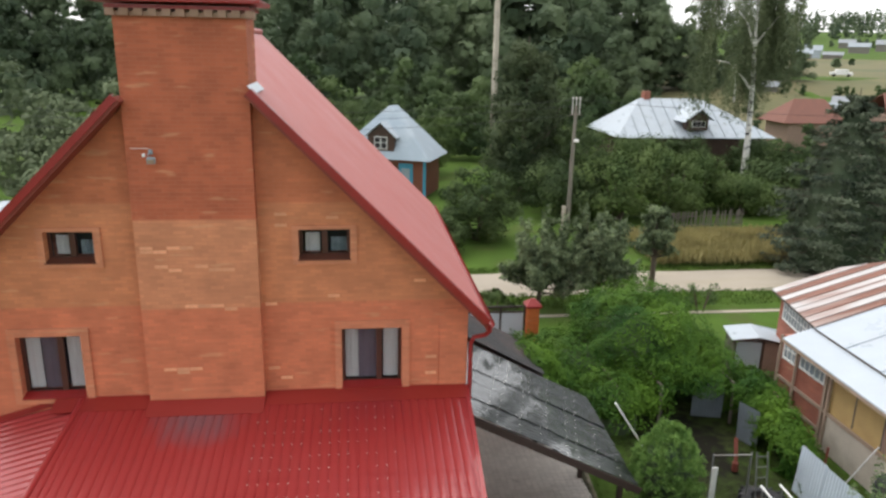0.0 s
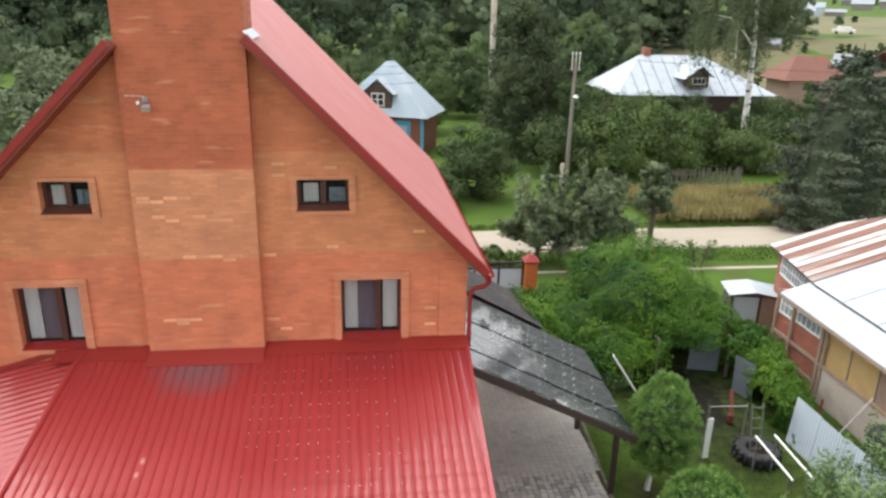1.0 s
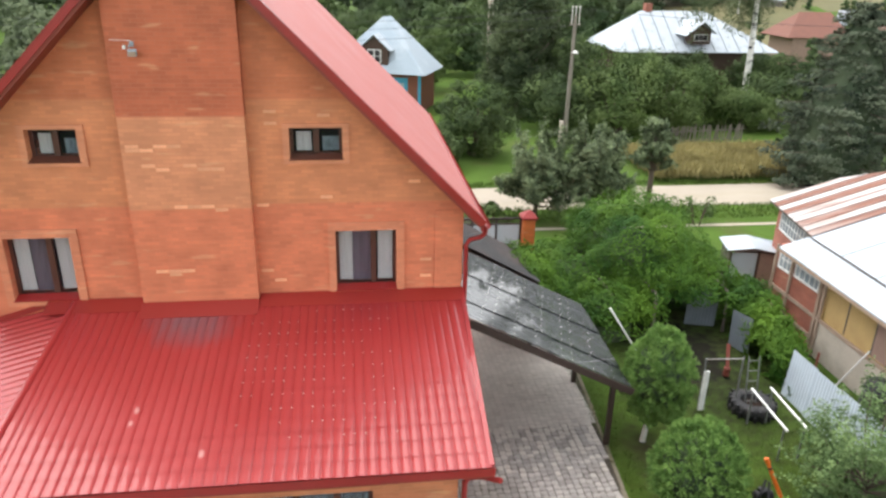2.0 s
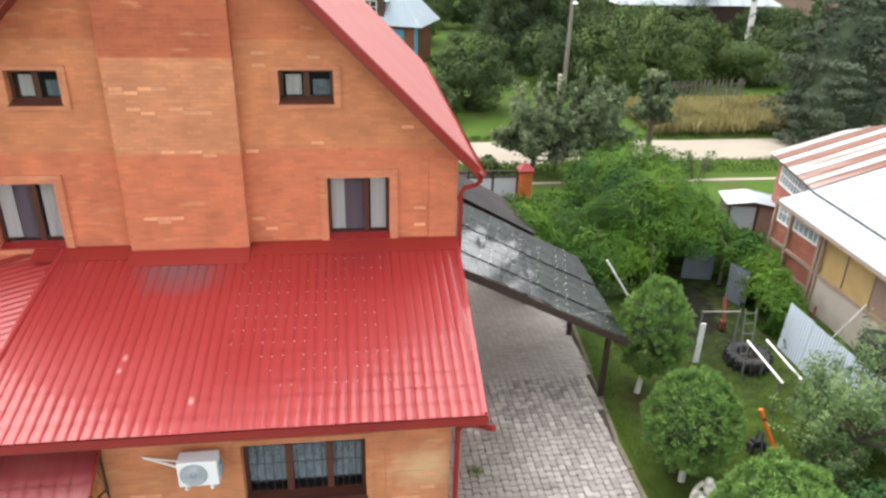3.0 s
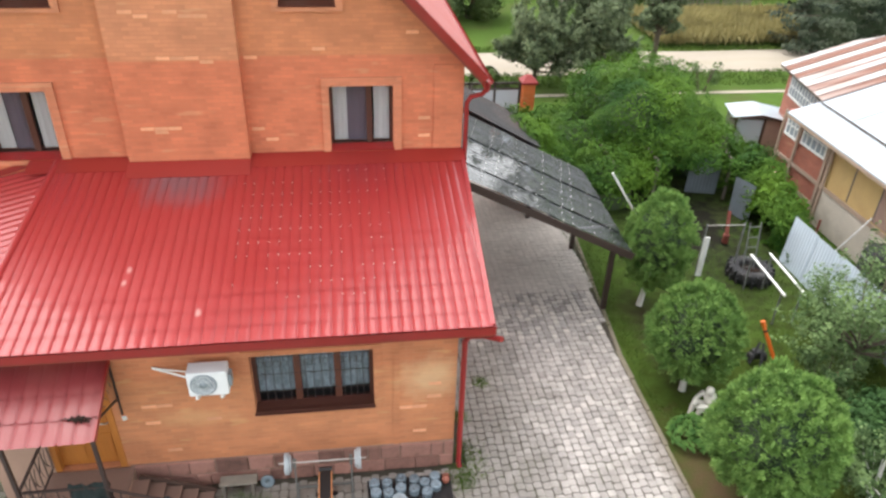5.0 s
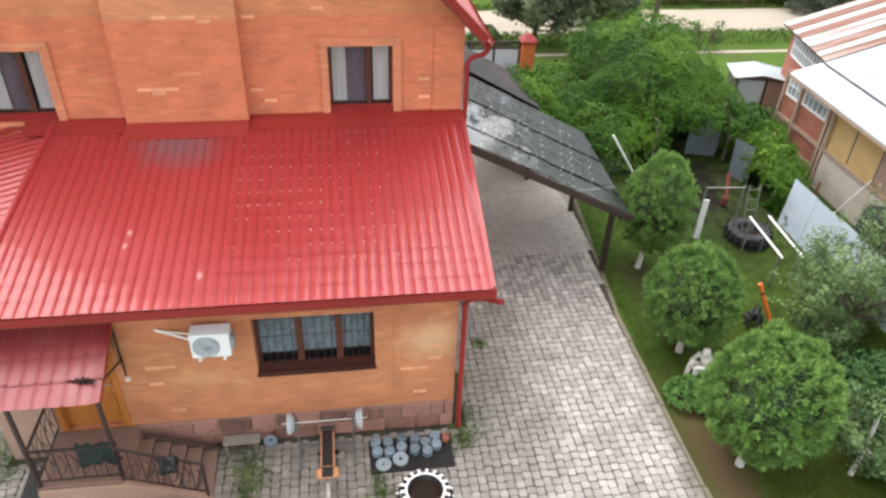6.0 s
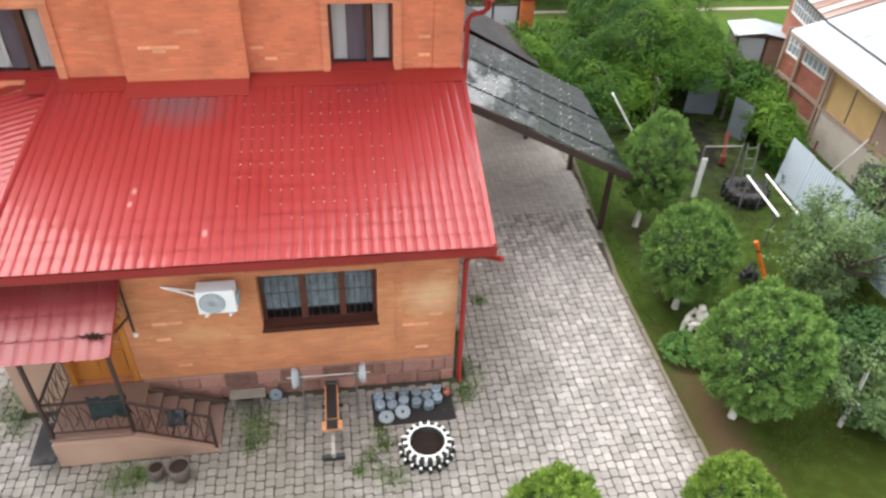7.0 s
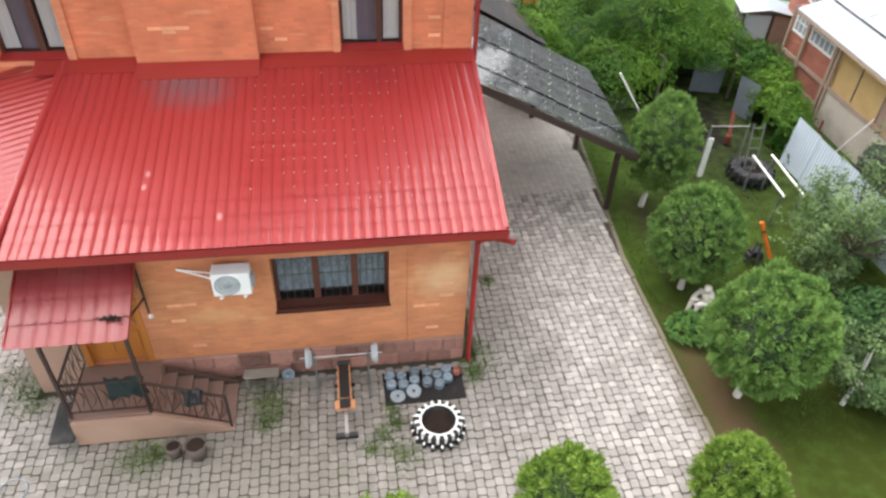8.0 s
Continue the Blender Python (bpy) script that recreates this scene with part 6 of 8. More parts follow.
def strip_roof(name, a, b, strips, materials, label, reach=None):
    """Sheets with turned-up seams from the eave a-b, each running up-slope to the ridge line or to a set length."""
    a, b = Vector(a), Vector(b)
    ends = []
    for k in range(strips + 1):
        e = a.lerp(b, k / strips)
        if reach:
            n_ = reach
        else:
            rx, ry = RIDGE1.x - RIDGE0.x, RIDGE1.y - RIDGE0.y
            det = UPR.x * ry - UPR.y * rx
            n_ = ((RIDGE0.x - e.x) * ry - (RIDGE0.y - e.y) * rx) / det
            n_ = min(max(n_, 0.4), 8.0)
        ends.append((e, e + UPR * n_))
    nrm = (b - a).cross(UPR).normalized()
    nrm = nrm if nrm.z > 0 else -nrm
    flip = (ends[1][0] - ends[0][0]).cross(ends[0][1] - ends[0][0]).z < 0
    holder = None
    for k in range(strips):
        (p0, q0), (p1, q1) = ends[k], ends[k + 1]
        lift = nrm * (0.01 + 0.006 * (k % 2))
        pts = [p0 + lift, p1 + lift, q1 + lift, q0 + lift]
        s = Mesh().slab(pts[::-1] if flip else pts, 0.012)
        s.beam(p0 + nrm * 0.03, q0 + nrm * 0.03, 0.035, 0.035)
        if holder is None:
            dk = [a - nrm * 0.03, b - nrm * 0.03, ends[-1][1] - nrm * 0.03, ends[0][1] - nrm * 0.03]
            holder = part(name, Mesh().slab(dk[::-1] if flip else dk, 0.06), "old_wood", nb, label)
        part("roof_sheet", s, materials[k % len(materials)], holder)
    return holder


strip_roof("main_roof", (13.27, 10.4, 3.28), (14.02, 14.24, 3.28), 9, ["rust", "zinc_rusty", "rust", "zinc_rusty", "zinc_rusty"], "rust-streaked pale metal roof")
strip_roof("main_roof", (13.0, 2.2, 3.2), (13.26, 10.39, 3.26), 5, ["zinc"], "pale galvanised metal roof", reach=7.0)
VE = [Vector((11.97, 2.0, 2.86)), Vector((12.2, 10.42, 2.9)), Vector((13.5, 10.62, 3.17)), Vector((13.3, 2.0, 3.13))]
vr = part("veranda_roof", Mesh().slab([VE[0], VE[3], VE[2], VE[1]][::-1], 0.05), "zinc", nb, "pale galvanised veranda roof")
for t in (0.16, 0.38, 0.6, 0.81):
    p_, q_ = VE[0].lerp(VE[1], t), VE[3].lerp(VE[2], t)
    part("seam", Mesh().beam(p_ + Vector((0, 0, 0.012)), q_ + Vector((0, 0, 0.012)), 0.03, 0.025), "grille_grey", vr)
part("eave_edge", Mesh().beam(VE[0] - Vector((0, 0, 0.05)), VE[1] - Vector((0, 0, 0.05)), 0.03, 0.09), "old_beam", vr)

# dark clutter against the neighbour's wall
barrel = thing("water_barrel", "dark grey barrel with a metal hoop against the neighbour's wall", "barrel", (12.25, 4.85, 0))
part("drum", Mesh().lathe([(0.001, 0), (0.4, 0), (0.46, 0.15), (0.48, 0.6), (0.45, 1.05), (0.38, 1.22), (0.3, 1.26), (0.001, 1.27)], n=24), "rubber", barrel)
part("rim", Mesh().tube([(0.47 * math.cos(a), 0.47 * math.sin(a), 0.98) for a in [2 * math.pi * k / 24 for k in range(25)]], 0.012, 6, caps=False), "stand_green", barrel, "grey metal hoop")
solo("prop_pole", Mesh().tube([(12.15, 6.5, 0.0), (12.62, 6.05, 1.5)], 0.025, 6), "white_paint", "pale pole leaning on the neighbour's wall", "pole")
solo("stake", Mesh().tube([(11.75, 6.9, 0.0), (11.85, 7.0, 0.95)], 0.035, 6), "rust_red", "rusty stake behind the metal fence", "stake")

# small shed by the fence
shed = thing("garden_shed", "small grey-blue garden shed with a low pale metal roof", "shed", (12.5, 13.75, 0))
shed.rotation_euler = (0, 0, radians(-14.8))
part("wall", Mesh().box(0, 1.76, 0, 1.2, 0, 1.45), "old_wood", shed)
part("front_panel", Mesh().box(0.08, 1.0, -0.03, -0.004, 0.05, 1.4), "gate_grey", shed, "pale grey-blue sheet front")
part("frame_post", Mesh().box(1.0, 1.1, -0.05, -0.004, 0, 1.45), "dark_wood", shed)
part("frame_post", Mesh().box(0.0, 0.08, -0.05, -0.004, 0, 1.45), "dark_wood", shed)
part("side_panel", Mesh().box(1.1, 1.76, -0.03, -0.004, 0.0, 1.42), "rust_pale", shed, "faded brown board panel")
part("roof", Mesh().slab([(-0.14, -0.16, 1.5), (0.85, -0.16, 1.66), (0.85, 1.3, 1.66), (-0.14, 1.3, 1.5)], 0.04).slab([(0.85, -0.16, 1.66), (1.92, -0.16, 1.48), (1.92, 1.3, 1.48), (0.85, 1.3, 1.66)], 0.04), "zinc", shed, "low pale metal roof")
for a, b in (((-0.12, -0.17, 1.45), (0.85, -0.17, 1.61)), ((0.85, -0.17, 1.61), (1.9, -0.17, 1.43))):
    part("fascia", Mesh().beam(a, b, 0.03, 0.08), "dark_wood", shed)


# ---- clipped trees and shrubs of the garden ----
def clipped(name, x, y, r, zc, h, trunk, label, material="thuja", n=30000, leaf=0.055, seed=0, group="clipped garden trees", foot=None, white=True):
    """A closely clipped, slightly lumpy crown on a short whitewashed trunk."""
    rng = np.random.default_rng(seed)
    t = thing(name, label, "tree" if trunk else "shrub", (x, y, 0), group)
    # feathery tufts over an egg-shaped head, with dark gaps between them
    tuft_r = 0.12
    k = int(4 * math.pi * (r * r + 2 * r * h) / 3 / (tuft_r * tuft_r) * 0.62)
    q, e = ball_points(rng, k, (0, 0, zc), (r, r, h), 0.05, 0.1, 3.4, seed * 3.1)
    q -= e * (rng.random((k, 1)) ** 2 * 0.1)
    per = n // k
    m = per * k
    size = np.repeat(rng.uniform(0.7, 1.25, k), per)[:, None]
    off = rng.normal(0, 1, (m, 3))
    off /= np.linalg.norm(off, axis=1, keepdims=True)
    ee = np.repeat(e, per, 0)
    off += ee * 0.55
    p = np.repeat(q, per, 0) + off * tuft_r * 0.72 * size * rng.random((m, 1)) ** 0.45
    d = off + ee * 0.5 + (0, 0, 0.25)
    under, ud = ball_points(rng, n // 4, (0, 0, zc), (r * 0.9, r * 0.9, h * 0.9), 0.12, 0.1, 3.4, seed * 3.1)
    p, d = np.concatenate([p, under]), np.concatenate([d, ud])
    p[:, :2] *= (1 - 0.16 * np.clip((p[:, 2] - zc) / h, -0.3, 1))[:, None]
    v = np.concatenate([leaves(p[::4], d[::4], leaf, rng, 0.4, 0.5), *(sprays(p[i::4], d[i::4], leaf * 1.6, rng, 0.3, 0.35) for i in (1, 2, 3))])
    part("crown", leaf_mesh("crown", v), material, t, "dense clipped foliage")
    # added solid core blocks the view through; its dark stands in for inner shade
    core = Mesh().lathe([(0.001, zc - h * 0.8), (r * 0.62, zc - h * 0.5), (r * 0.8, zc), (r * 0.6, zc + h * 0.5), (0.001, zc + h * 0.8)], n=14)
    part("inner_core", core, "core_shade", t)
    if trunk:
        fx, fy = foot if foot else (0, 0)
        part("trunk", Mesh().tube([(fx, fy, -0.05), (fx * 0.8, fy * 0.8, 0.3), (fx * 0.3, fy * 0.3, zc)], [0.085, 0.07, 0.05], 8), "lime" if white else "bark", t, "whitewashed trunk")
    return t


clipped("clipped_tree", 5.93, 4.95, 0.82, 1.8, 1.3, True, "tall clipped round-headed tree with a whitewashed trunk", seed=1, foot=(-0.3, -0.2))
clipped("clipped_tree", 5.5, 1.75, 0.94, 1.5, 1.1, True, "clipped dense round garden tree with a whitewashed trunk", seed=2, foot=(-0.07, -0.2))
clipped("clipped_tree", 5.52, -1.45, 1.1, 1.72, 1.22, True, "broad bright green clipped garden tree beside the lawn", seed=3, foot=(-0.2, -0.15), n=44000)
clipped("globe_shrub", 1.08, -3.78, 0.72, 0.8, 0.83, False, "light green globe shrub growing beside the paving", "thuja_light", 26000, 0.05, 4, "globe shrubs")
clipped("globe_shrub", 4.06, -3.85, 0.7, 0.74, 0.78, False, "fresh green globe shrub at the lawn's edge", "thuja_light", 26000, 0.05, 5, "globe shrubs")
clipped("globe_shrub", -1.85, -4.15, 0.72, 0.62, 0.66, False, "small light green globe shrub", "thuja_light", 15000, 0.05, 6, "globe shrubs")


def limb_tree(name, x, y, h, crown_r, crown_z, crown_h, label, material, clumps, per, csize, leaf, seed, trunk_r=0.12, bark="bark", limbs=6, group="", category="tree", cone=0.0):
    """A tapered trunk with limbs and a crown of many leaf clumps."""
    rng = np.random.default_rng(seed)
    t = thing(name, label, category, (x, y, 0), group)
    bend = rng.uniform(-0.15, 0.15, 2) * crown_r * 0.5
    tr = Mesh()
    tr.tube([(0, 0, -0.1), (bend[0] * 0.2, bend[1] * 0.2, h * 0.3), (bend[0] * 0.6, bend[1] * 0.6, h * 0.6), (bend[0], bend[1], h * 0.92)], [trunk_r, trunk_r * 0.8, trunk_r * 0.5, trunk_r * 0.1], 8)
    for k in range(limbs):
        a, z0 = rng.uniform(0, 6.28), crown_z - crown_h * rng.uniform(0.2, 0.9)
        z0 = max(z0, h * 0.15)
        e = Vector((math.cos(a) * crown_r * 0.75, math.sin(a) * crown_r * 0.75, z0 + crown_h * rng.uniform(0.4, 0.9)))
        s = Vector((bend[0] * z0 / h, bend[1] * z0 / h, z0))
        tr.tube([s, s.lerp(e, 0.5) + Vector((0, 0, 0.12 * crown_r)), e], [trunk_r * 0.45, trunk_r * 0.3, trunk_r * 0.08], 6)
    part("trunk", tr, bark, t, "bare tapered trunk and limbs")
    v = clump_crown(rng, (bend[0] * 0.6, bend[1] * 0.6, crown_z), (crown_r, crown_r, crown_h), clumps, per, csize, leaf, cone)
    part("crown", leaf_mesh("crown", v), material, t, "uneven leafy crown")
    return t


def twig_tree(name, x, y, h, r, label, material, seed, limbs=14, twigs=11, per=30, leaf=0.12, trunk_r=0.12, fork=0.35, bark="bark", group="", heart=14, whip=0.42):
    """A short trunk that forks into rising limbs, each with leafy shoots that stick out past the crown."""
    rng = np.random.default_rng(seed)
    t = thing(name, label, "tree", (x, y, 0), group)
    tr = Mesh().tube([(0, 0, -0.1), (0.03, 0.02, h * fork * 0.6), (0.05, 0.03, h * fork), (0.02, 0.06, h * 0.75)], [trunk_r, trunk_r * 0.85, trunk_r * 0.7, trunk_r * 0.15], 8)
    out = []
    for k in range(limbs):
        a = 2.399 * k + rng.uniform(-0.3, 0.3)
        rise = rng.uniform(0.0, 1.0)
        s0 = Vector((0.03, 0.03, h * fork * rng.uniform(0.75, 1.15)))
        reach = r * rng.uniform(0.6, 1.0) * (1 - 0.55 * rise * rise)
        e = Vector((math.cos(a) * reach, math.sin(a) * reach, h * (fork + 0.02 + (0.86 - fork) * rise)))
        mid = s0.lerp(e, 0.5) + Vector((math.cos(a), math.sin(a), 0.3)) * r * 0.12
        tr.tube([s0, mid, e], [trunk_r * 0.42, trunk_r * 0.25, trunk_r * 0.07], 5)
        for q in range(twigs):
            f = rng.uniform(0.3, 1.0)
            b = Vector(s0).lerp(mid, f * 2) if f < 0.5 else mid.lerp(e, f * 2 - 1)
            d = Vector((math.cos(a), math.sin(a), 0.4)) * 0.55 + Vector(rng.normal(0, 0.5, 3)) + Vector((0, 0, 0.75))
            d.normalize()
            ln_ = r * whip * rng.uniform(0.6, 1.25)
            u = rng.random((per, 1)) ** 0.8
            p = np.array(b) + np.array(d) * ln_ * u + rng.normal(0, 0.09 * r ** 0.5, (per, 3)) * (1.1 - 0.7 * u)
            o = np.array(d) * 0.6 + rng.normal(0, 0.4, (per, 3)) + (0, 0, 0.5)
            out.append(leaves(p, o, leaf, rng, 0.3, 0.55, 0.3))
    part("trunk", tr, bark, t, "forked trunk and rising limbs")
    if heart:
        out.append(clump_crown(rng, (0, 0, h * (fork + 0.3)), (r * 0.55, r * 0.55, h * 0.26), heart, 130, r * 0.24, leaf, 0.0))
    part("crown", leaf_mesh("crown", np.concatenate(out)), material, t, "ragged crown of leafy shoots")
    return t


def spruce_tree(name, x, y, h, r, label, material, seed, levels=24, leaf=0.2, bare=0.03, uneven=0.3):
    """A straight trunk with whorls of sagging boughs, each hung with short needle sprays."""
    rng = np.random.default_rng(seed)
    t = thing(name, label, "tree", (x, y, 0))
    tr = Mesh().tube([(0, 0, -0.1), (0.05, 0, h * 0.5), (0, 0.05, h)], [0.24, 0.14, 0.02], 8)
    out = []
    for k in range(levels):
        f = (k + rng.random()) / levels
        z0 = h * (bare + (0.97 - bare) * f)
        rr = r * ((1 - f) ** 0.55 * 0.94 + 0.05) * (0.78 + 0.22 * min(1, f * 5))
        nb_ = 9 if f < 0.6 else 6
        for q in range(nb_):
            a = 6.283 * (q + rng.uniform(-0.3, 0.3)) / nb_ + k * 1.1
            ln_ = rr * rng.uniform(1 - 1.3 * uneven, 1 + 0.5 * uneven)
            c, s_ = math.cos(a), math.sin(a)
            sag = rng.uniform(0.12, 0.3)
            pt = lambda u: np.array([c * ln_ * u, s_ * ln_ * u, z0 + ln_ * (0.12 * u - sag * u * u + 0.14 * u ** 4)])
            if q % 2 == 0:
                tr.tube([tuple(pt(0)), tuple(pt(0.5)), tuple(pt(0.95))], [0.045, 0.03, 0.01], 4)
            m = int(60 + 120 * ln_ / max(r, 0.1))
            u = rng.random(m) ** 0.6
            base = np.stack([c * ln_ * u, s_ * ln_ * u, z0 + ln_ * (0.12 * u - sag * u * u + 0.14 * u ** 4)], 1)
            wide_ = 0.2 * ln_ * (1.15 - u) + 0.1
            side = rng.normal(0, 1, m) * wide_
            p = base + np.stack([-s_ * side, c * side, -np.abs(rng.normal(0, 0.13, m)) - 0.06 * np.abs(side)], 1)
            o = np.stack([c * u, s_ * u, 0.9 - 0.3 * u], 1)
            out.append(leaves(p, o, leaf, rng, 0.9, 0.42, 0.4))
    # added dark cone fills the crown and stands in for shade among boughs
    part("inner_core", Mesh().lathe([(r * 0.5, h * 0.04), (r * 0.52, h * 0.2), (r * 0.4, h * 0.5), (r * 0.2, h * 0.8), (0.001, h * 0.93)], n=12), "core_shade", t)
    part("trunk", tr, "bark", t, "straight trunk and sagging boughs")
    part("crown", leaf_mesh("crown", np.concatenate(out)), material, t, "shaggy tiers of needle sprays")
    return t


def bush_thing(name, x, y, rx, ry, h, label, material, clumps, per, csize, leaf, seed, z=0.0, group="", category="bush"):
    rng = np.random.default_rng(seed)
    t = thing(name, label, category, (x, y, z), group)
    v = clump_crown(rng, (0, 0, h * 0.5), (rx, ry, h * 0.5), clumps, per, csize, leaf)
    v[:, 2] = np.maximum(v[:, 2], -0.04)
    part("foliage", leaf_mesh("foliage", v), material, t, "loose leafy foliage")
    st = Mesh()
    for k in range(5):
        a = rng.uniform(0, 6.28)
        st.tube([(0.15 * math.cos(a), 0.15 * math.sin(a), -0.05), (rx * 0.5 * math.cos(a), ry * 0.5 * math.sin(a), h * 0.7)], [0.04 * max(rx, 0.5), 0.012], 5)
    part("woody_base", st, "bark", t)
    return t


# loose young apple trees and shrubs beyond the clipped row
twig_tree("apple_tree", 9.4, 1.5, 4.0, 1.75, "young loose-crowned apple tree with grey-green leaves", "apple", 21, 24, 11, 34, 0.085, 0.06, 0.22, heart=6)
twig_tree("apple_tree", 7.35, -2.05, 2.2, 1.0, "small apple tree with a whitewashed trunk", "apple", 22, 13, 10, 34, 0.08, 0.05, 0.3, bark="lime", heart=4)
twig_tree("apple_tree", 8.3, 0.9, 1.6, 0.85, "knee-high apple sapling among the garden plants", "apple", 29, 10, 8, 30, 0.08, 0.03, 0.15, heart=2)
bush_thing("currant_bush", 8.6, -0.5, 1.2, 1.0, 1.3, "dark green currant bush beside the lawn", "leaf_deep", 48, 260, 0.28, 0.1, 23)
bush_thing("currant_bush", 8.3, -2.0, 0.9, 0.8, 1.1, "leafy currant bush with grey-green leaves", "apple", 34, 220, 0.28, 0.1, 24)
bush_thing("currant_bush", 9.3, -1.6, 1.2, 1.2, 1.4, "deep green currant bush by the metal fence", "leaf_deep", 48, 260, 0.3, 0.1, 25)
bush_thing("garden_bush", 9.9, 2.4, 0.7, 0.9, 0.9, "low bush in front of the metal fence", "apple", 26, 200, 0.28, 0.1, 26)
bush_thing("garden_bush", 7.9, 0.3, 0.7, 0.7, 0.6, "low ragged green bush in the lawn", "bush_light", 20, 180, 0.24, 0.09, 27)


def leafy_mound(x, y, r, h, n, seed, label):
    """A low plant of many pointed leaves on arching stalks."""
    rng = np.random.default_rng(seed)
    t = thing("peony", label, "plant", (x, y, 0))
    a, f = rng.uniform(0, 6.283, n), rng.random(n) ** 0.55
    z = h * (1 - 0.75 * f * f) * rng.uniform(0.6, 1.05, n)
    p = np.stack([r * f * np.cos(a), r * f * np.sin(a), z], 1)
    o = np.stack([0.6 * f * np.cos(a), 0.6 * f * np.sin(a), np.ones(n)], 1)
    part("foliage", leaf_mesh("foliage", leaves(p, o, 0.15, rng, 0.4, 0.4, 0.3)), "hosta", t)
    stalk = Mesh()
    for k in range(9):
        b = 0.7 * k
        stalk.tube([(0.03 * math.cos(b), 0.03 * math.sin(b), -0.03), (0.5 * r * math.cos(b), 0.5 * r * math.sin(b), h * 0.7)], [0.012, 0.006], 4)
    part("stalks", stalk, "weed", t)


leafy_mound(5.0, 0.12, 0.5, 0.5, 420, 1, "leafy green garden plant at the paving's edge")
leafy_mound(5.42, -0.2, 0.34, 0.4, 220, 2, "small leafy green plant beside the statue")


def tufts(name, spots, label, material, seed, blade=0.25, n=60, spread=0.15):
    rng = np.random.default_rng(seed)
    out = []
    for x, y, s in spots:
        k = int(n * s)
        p = np.array([x, y, 0.0]) + rng.normal(0, 1, (k, 3)) * (spread * s, spread * s, 0)
        p[:, 2] = blade * 0.35
        d = rng.normal(0, 1, (k, 3)) * (1, 1, 0.2)
        v = leaves(p, d, blade, rng, -3.0, 0.14)
        out.append(v)
    v = np.concatenate(out)
    v[:, 2] = np.maximum(v[:, 2], -0.02)
    return solo(name, leaf_mesh(name, v), material, label, "weeds", kind="stuff")


tufts("weeds", [(-3.95, -0.6, 1.3), (-3.75, -0.9, 1.2), (-3.9, -1.2, 0.8), (-1.55, -1.2, 0.7), (-1.5, -1.5, 0.6), (-1.45, -2.2, 1.2), (-1.75, -1.75, 0.8), (-2.0, -2.0, 0.5), (0.2, -0.2, 1.6), (0.25, 0.25, 1.2), (0.15, -0.5, 0.8), (-6.05, -1.75, 1.6), (-5.8, -1.7, 0.8), (-8.3, -0.2, 1.5), (-8.6, 0.4, 2), (0.95, 2.2, 0.6), (0.3, 1.2, 0.8)], "green weeds growing between the pavers", "weed", 31, 0.075, 480, 0.15)

# lawn blades by the paving and under the trees
rng = np.random.default_rng(40)
n = 48000
p = np.stack([4.6 + 9 * rng.random(n) ** 1.2, rng.uniform(-7, 10, n), np.full(n, 0.0)], 1)
keep = np.array([noise.noise(Vector((a * 0.6, b * 0.6, 3))) > -0.25 for a, b, _ in p])
# worn earth under the trees by the kerb; the arbour's painted-dark floor stays bare
keep &= ~((p[:, 0] < 5.0 + 0.5 * rng.random(len(p))) & (p[:, 1] < 0.3)) & ~((p[:, 0] > 6.8) & (p[:, 0] < 10.3) & (p[:, 1] > 6.6 + 0.6 * rng.random(len(p))))
keep &= (p[:, 1] > -3.0 + rng.random(len(p)))
keep &= ~((np.hypot(p[:, 0] - 5.8, p[:, 1] - 4.8) < 0.8) | (np.hypot(p[:, 0] - 5.4, p[:, 1] - 1.6) < 0.7) | (np.hypot(p[:, 0] - 5.4, p[:, 1] + 1.5) < 0.8))
p = p[keep]
v = leaves(p, rng.normal(0, 1, (len(p), 3)) * (1, 1, 0.15), 0.07, rng, -3.0, 0.18)
v[:, 2] = np.maximum(v[:, 2], -0.045)
solo("lawn_grass", leaf_mesh("lawn_grass", v), "grass_blade", "short mown lawn grass beside the drive", "grass", kind="stuff")

# ---- vine-covered arbour ----
vine = thing("vine_arbour", "arbour buried under a mound of green climbing vine", "arbour", (0, 0, 0))
rng = np.random.default_rng(50)
lumps = [((8.6, 13.6, 0.4), (2.65, 3.9, 3.15), 32000), ((10.0, 12.0, 0.2), (2.1, 2.9, 1.95), 14000), ((11.25, 9.9, 0.5), (0.85, 1.7, 1.35), 8000), ((11.0, 8.0, 0.5), (0.6, 1.5, 1.05), 6000), ((4.7, 12.0, 0.4), (1.5, 2.0, 1.25), 8000),
         ((6.2, 13.2, 0.4), (2.2, 2.6, 1.6), 9000), ((6.6, 10.5, 0.3), (1.5, 1.4, 1.45), 8000), ((10.2, 6.6, 0.4), (0.35, 0.8, 0.8), 2600), ((3.7, 11.0, 1.9), (1.0, 1.7, 0.85), 5000)]
out = []
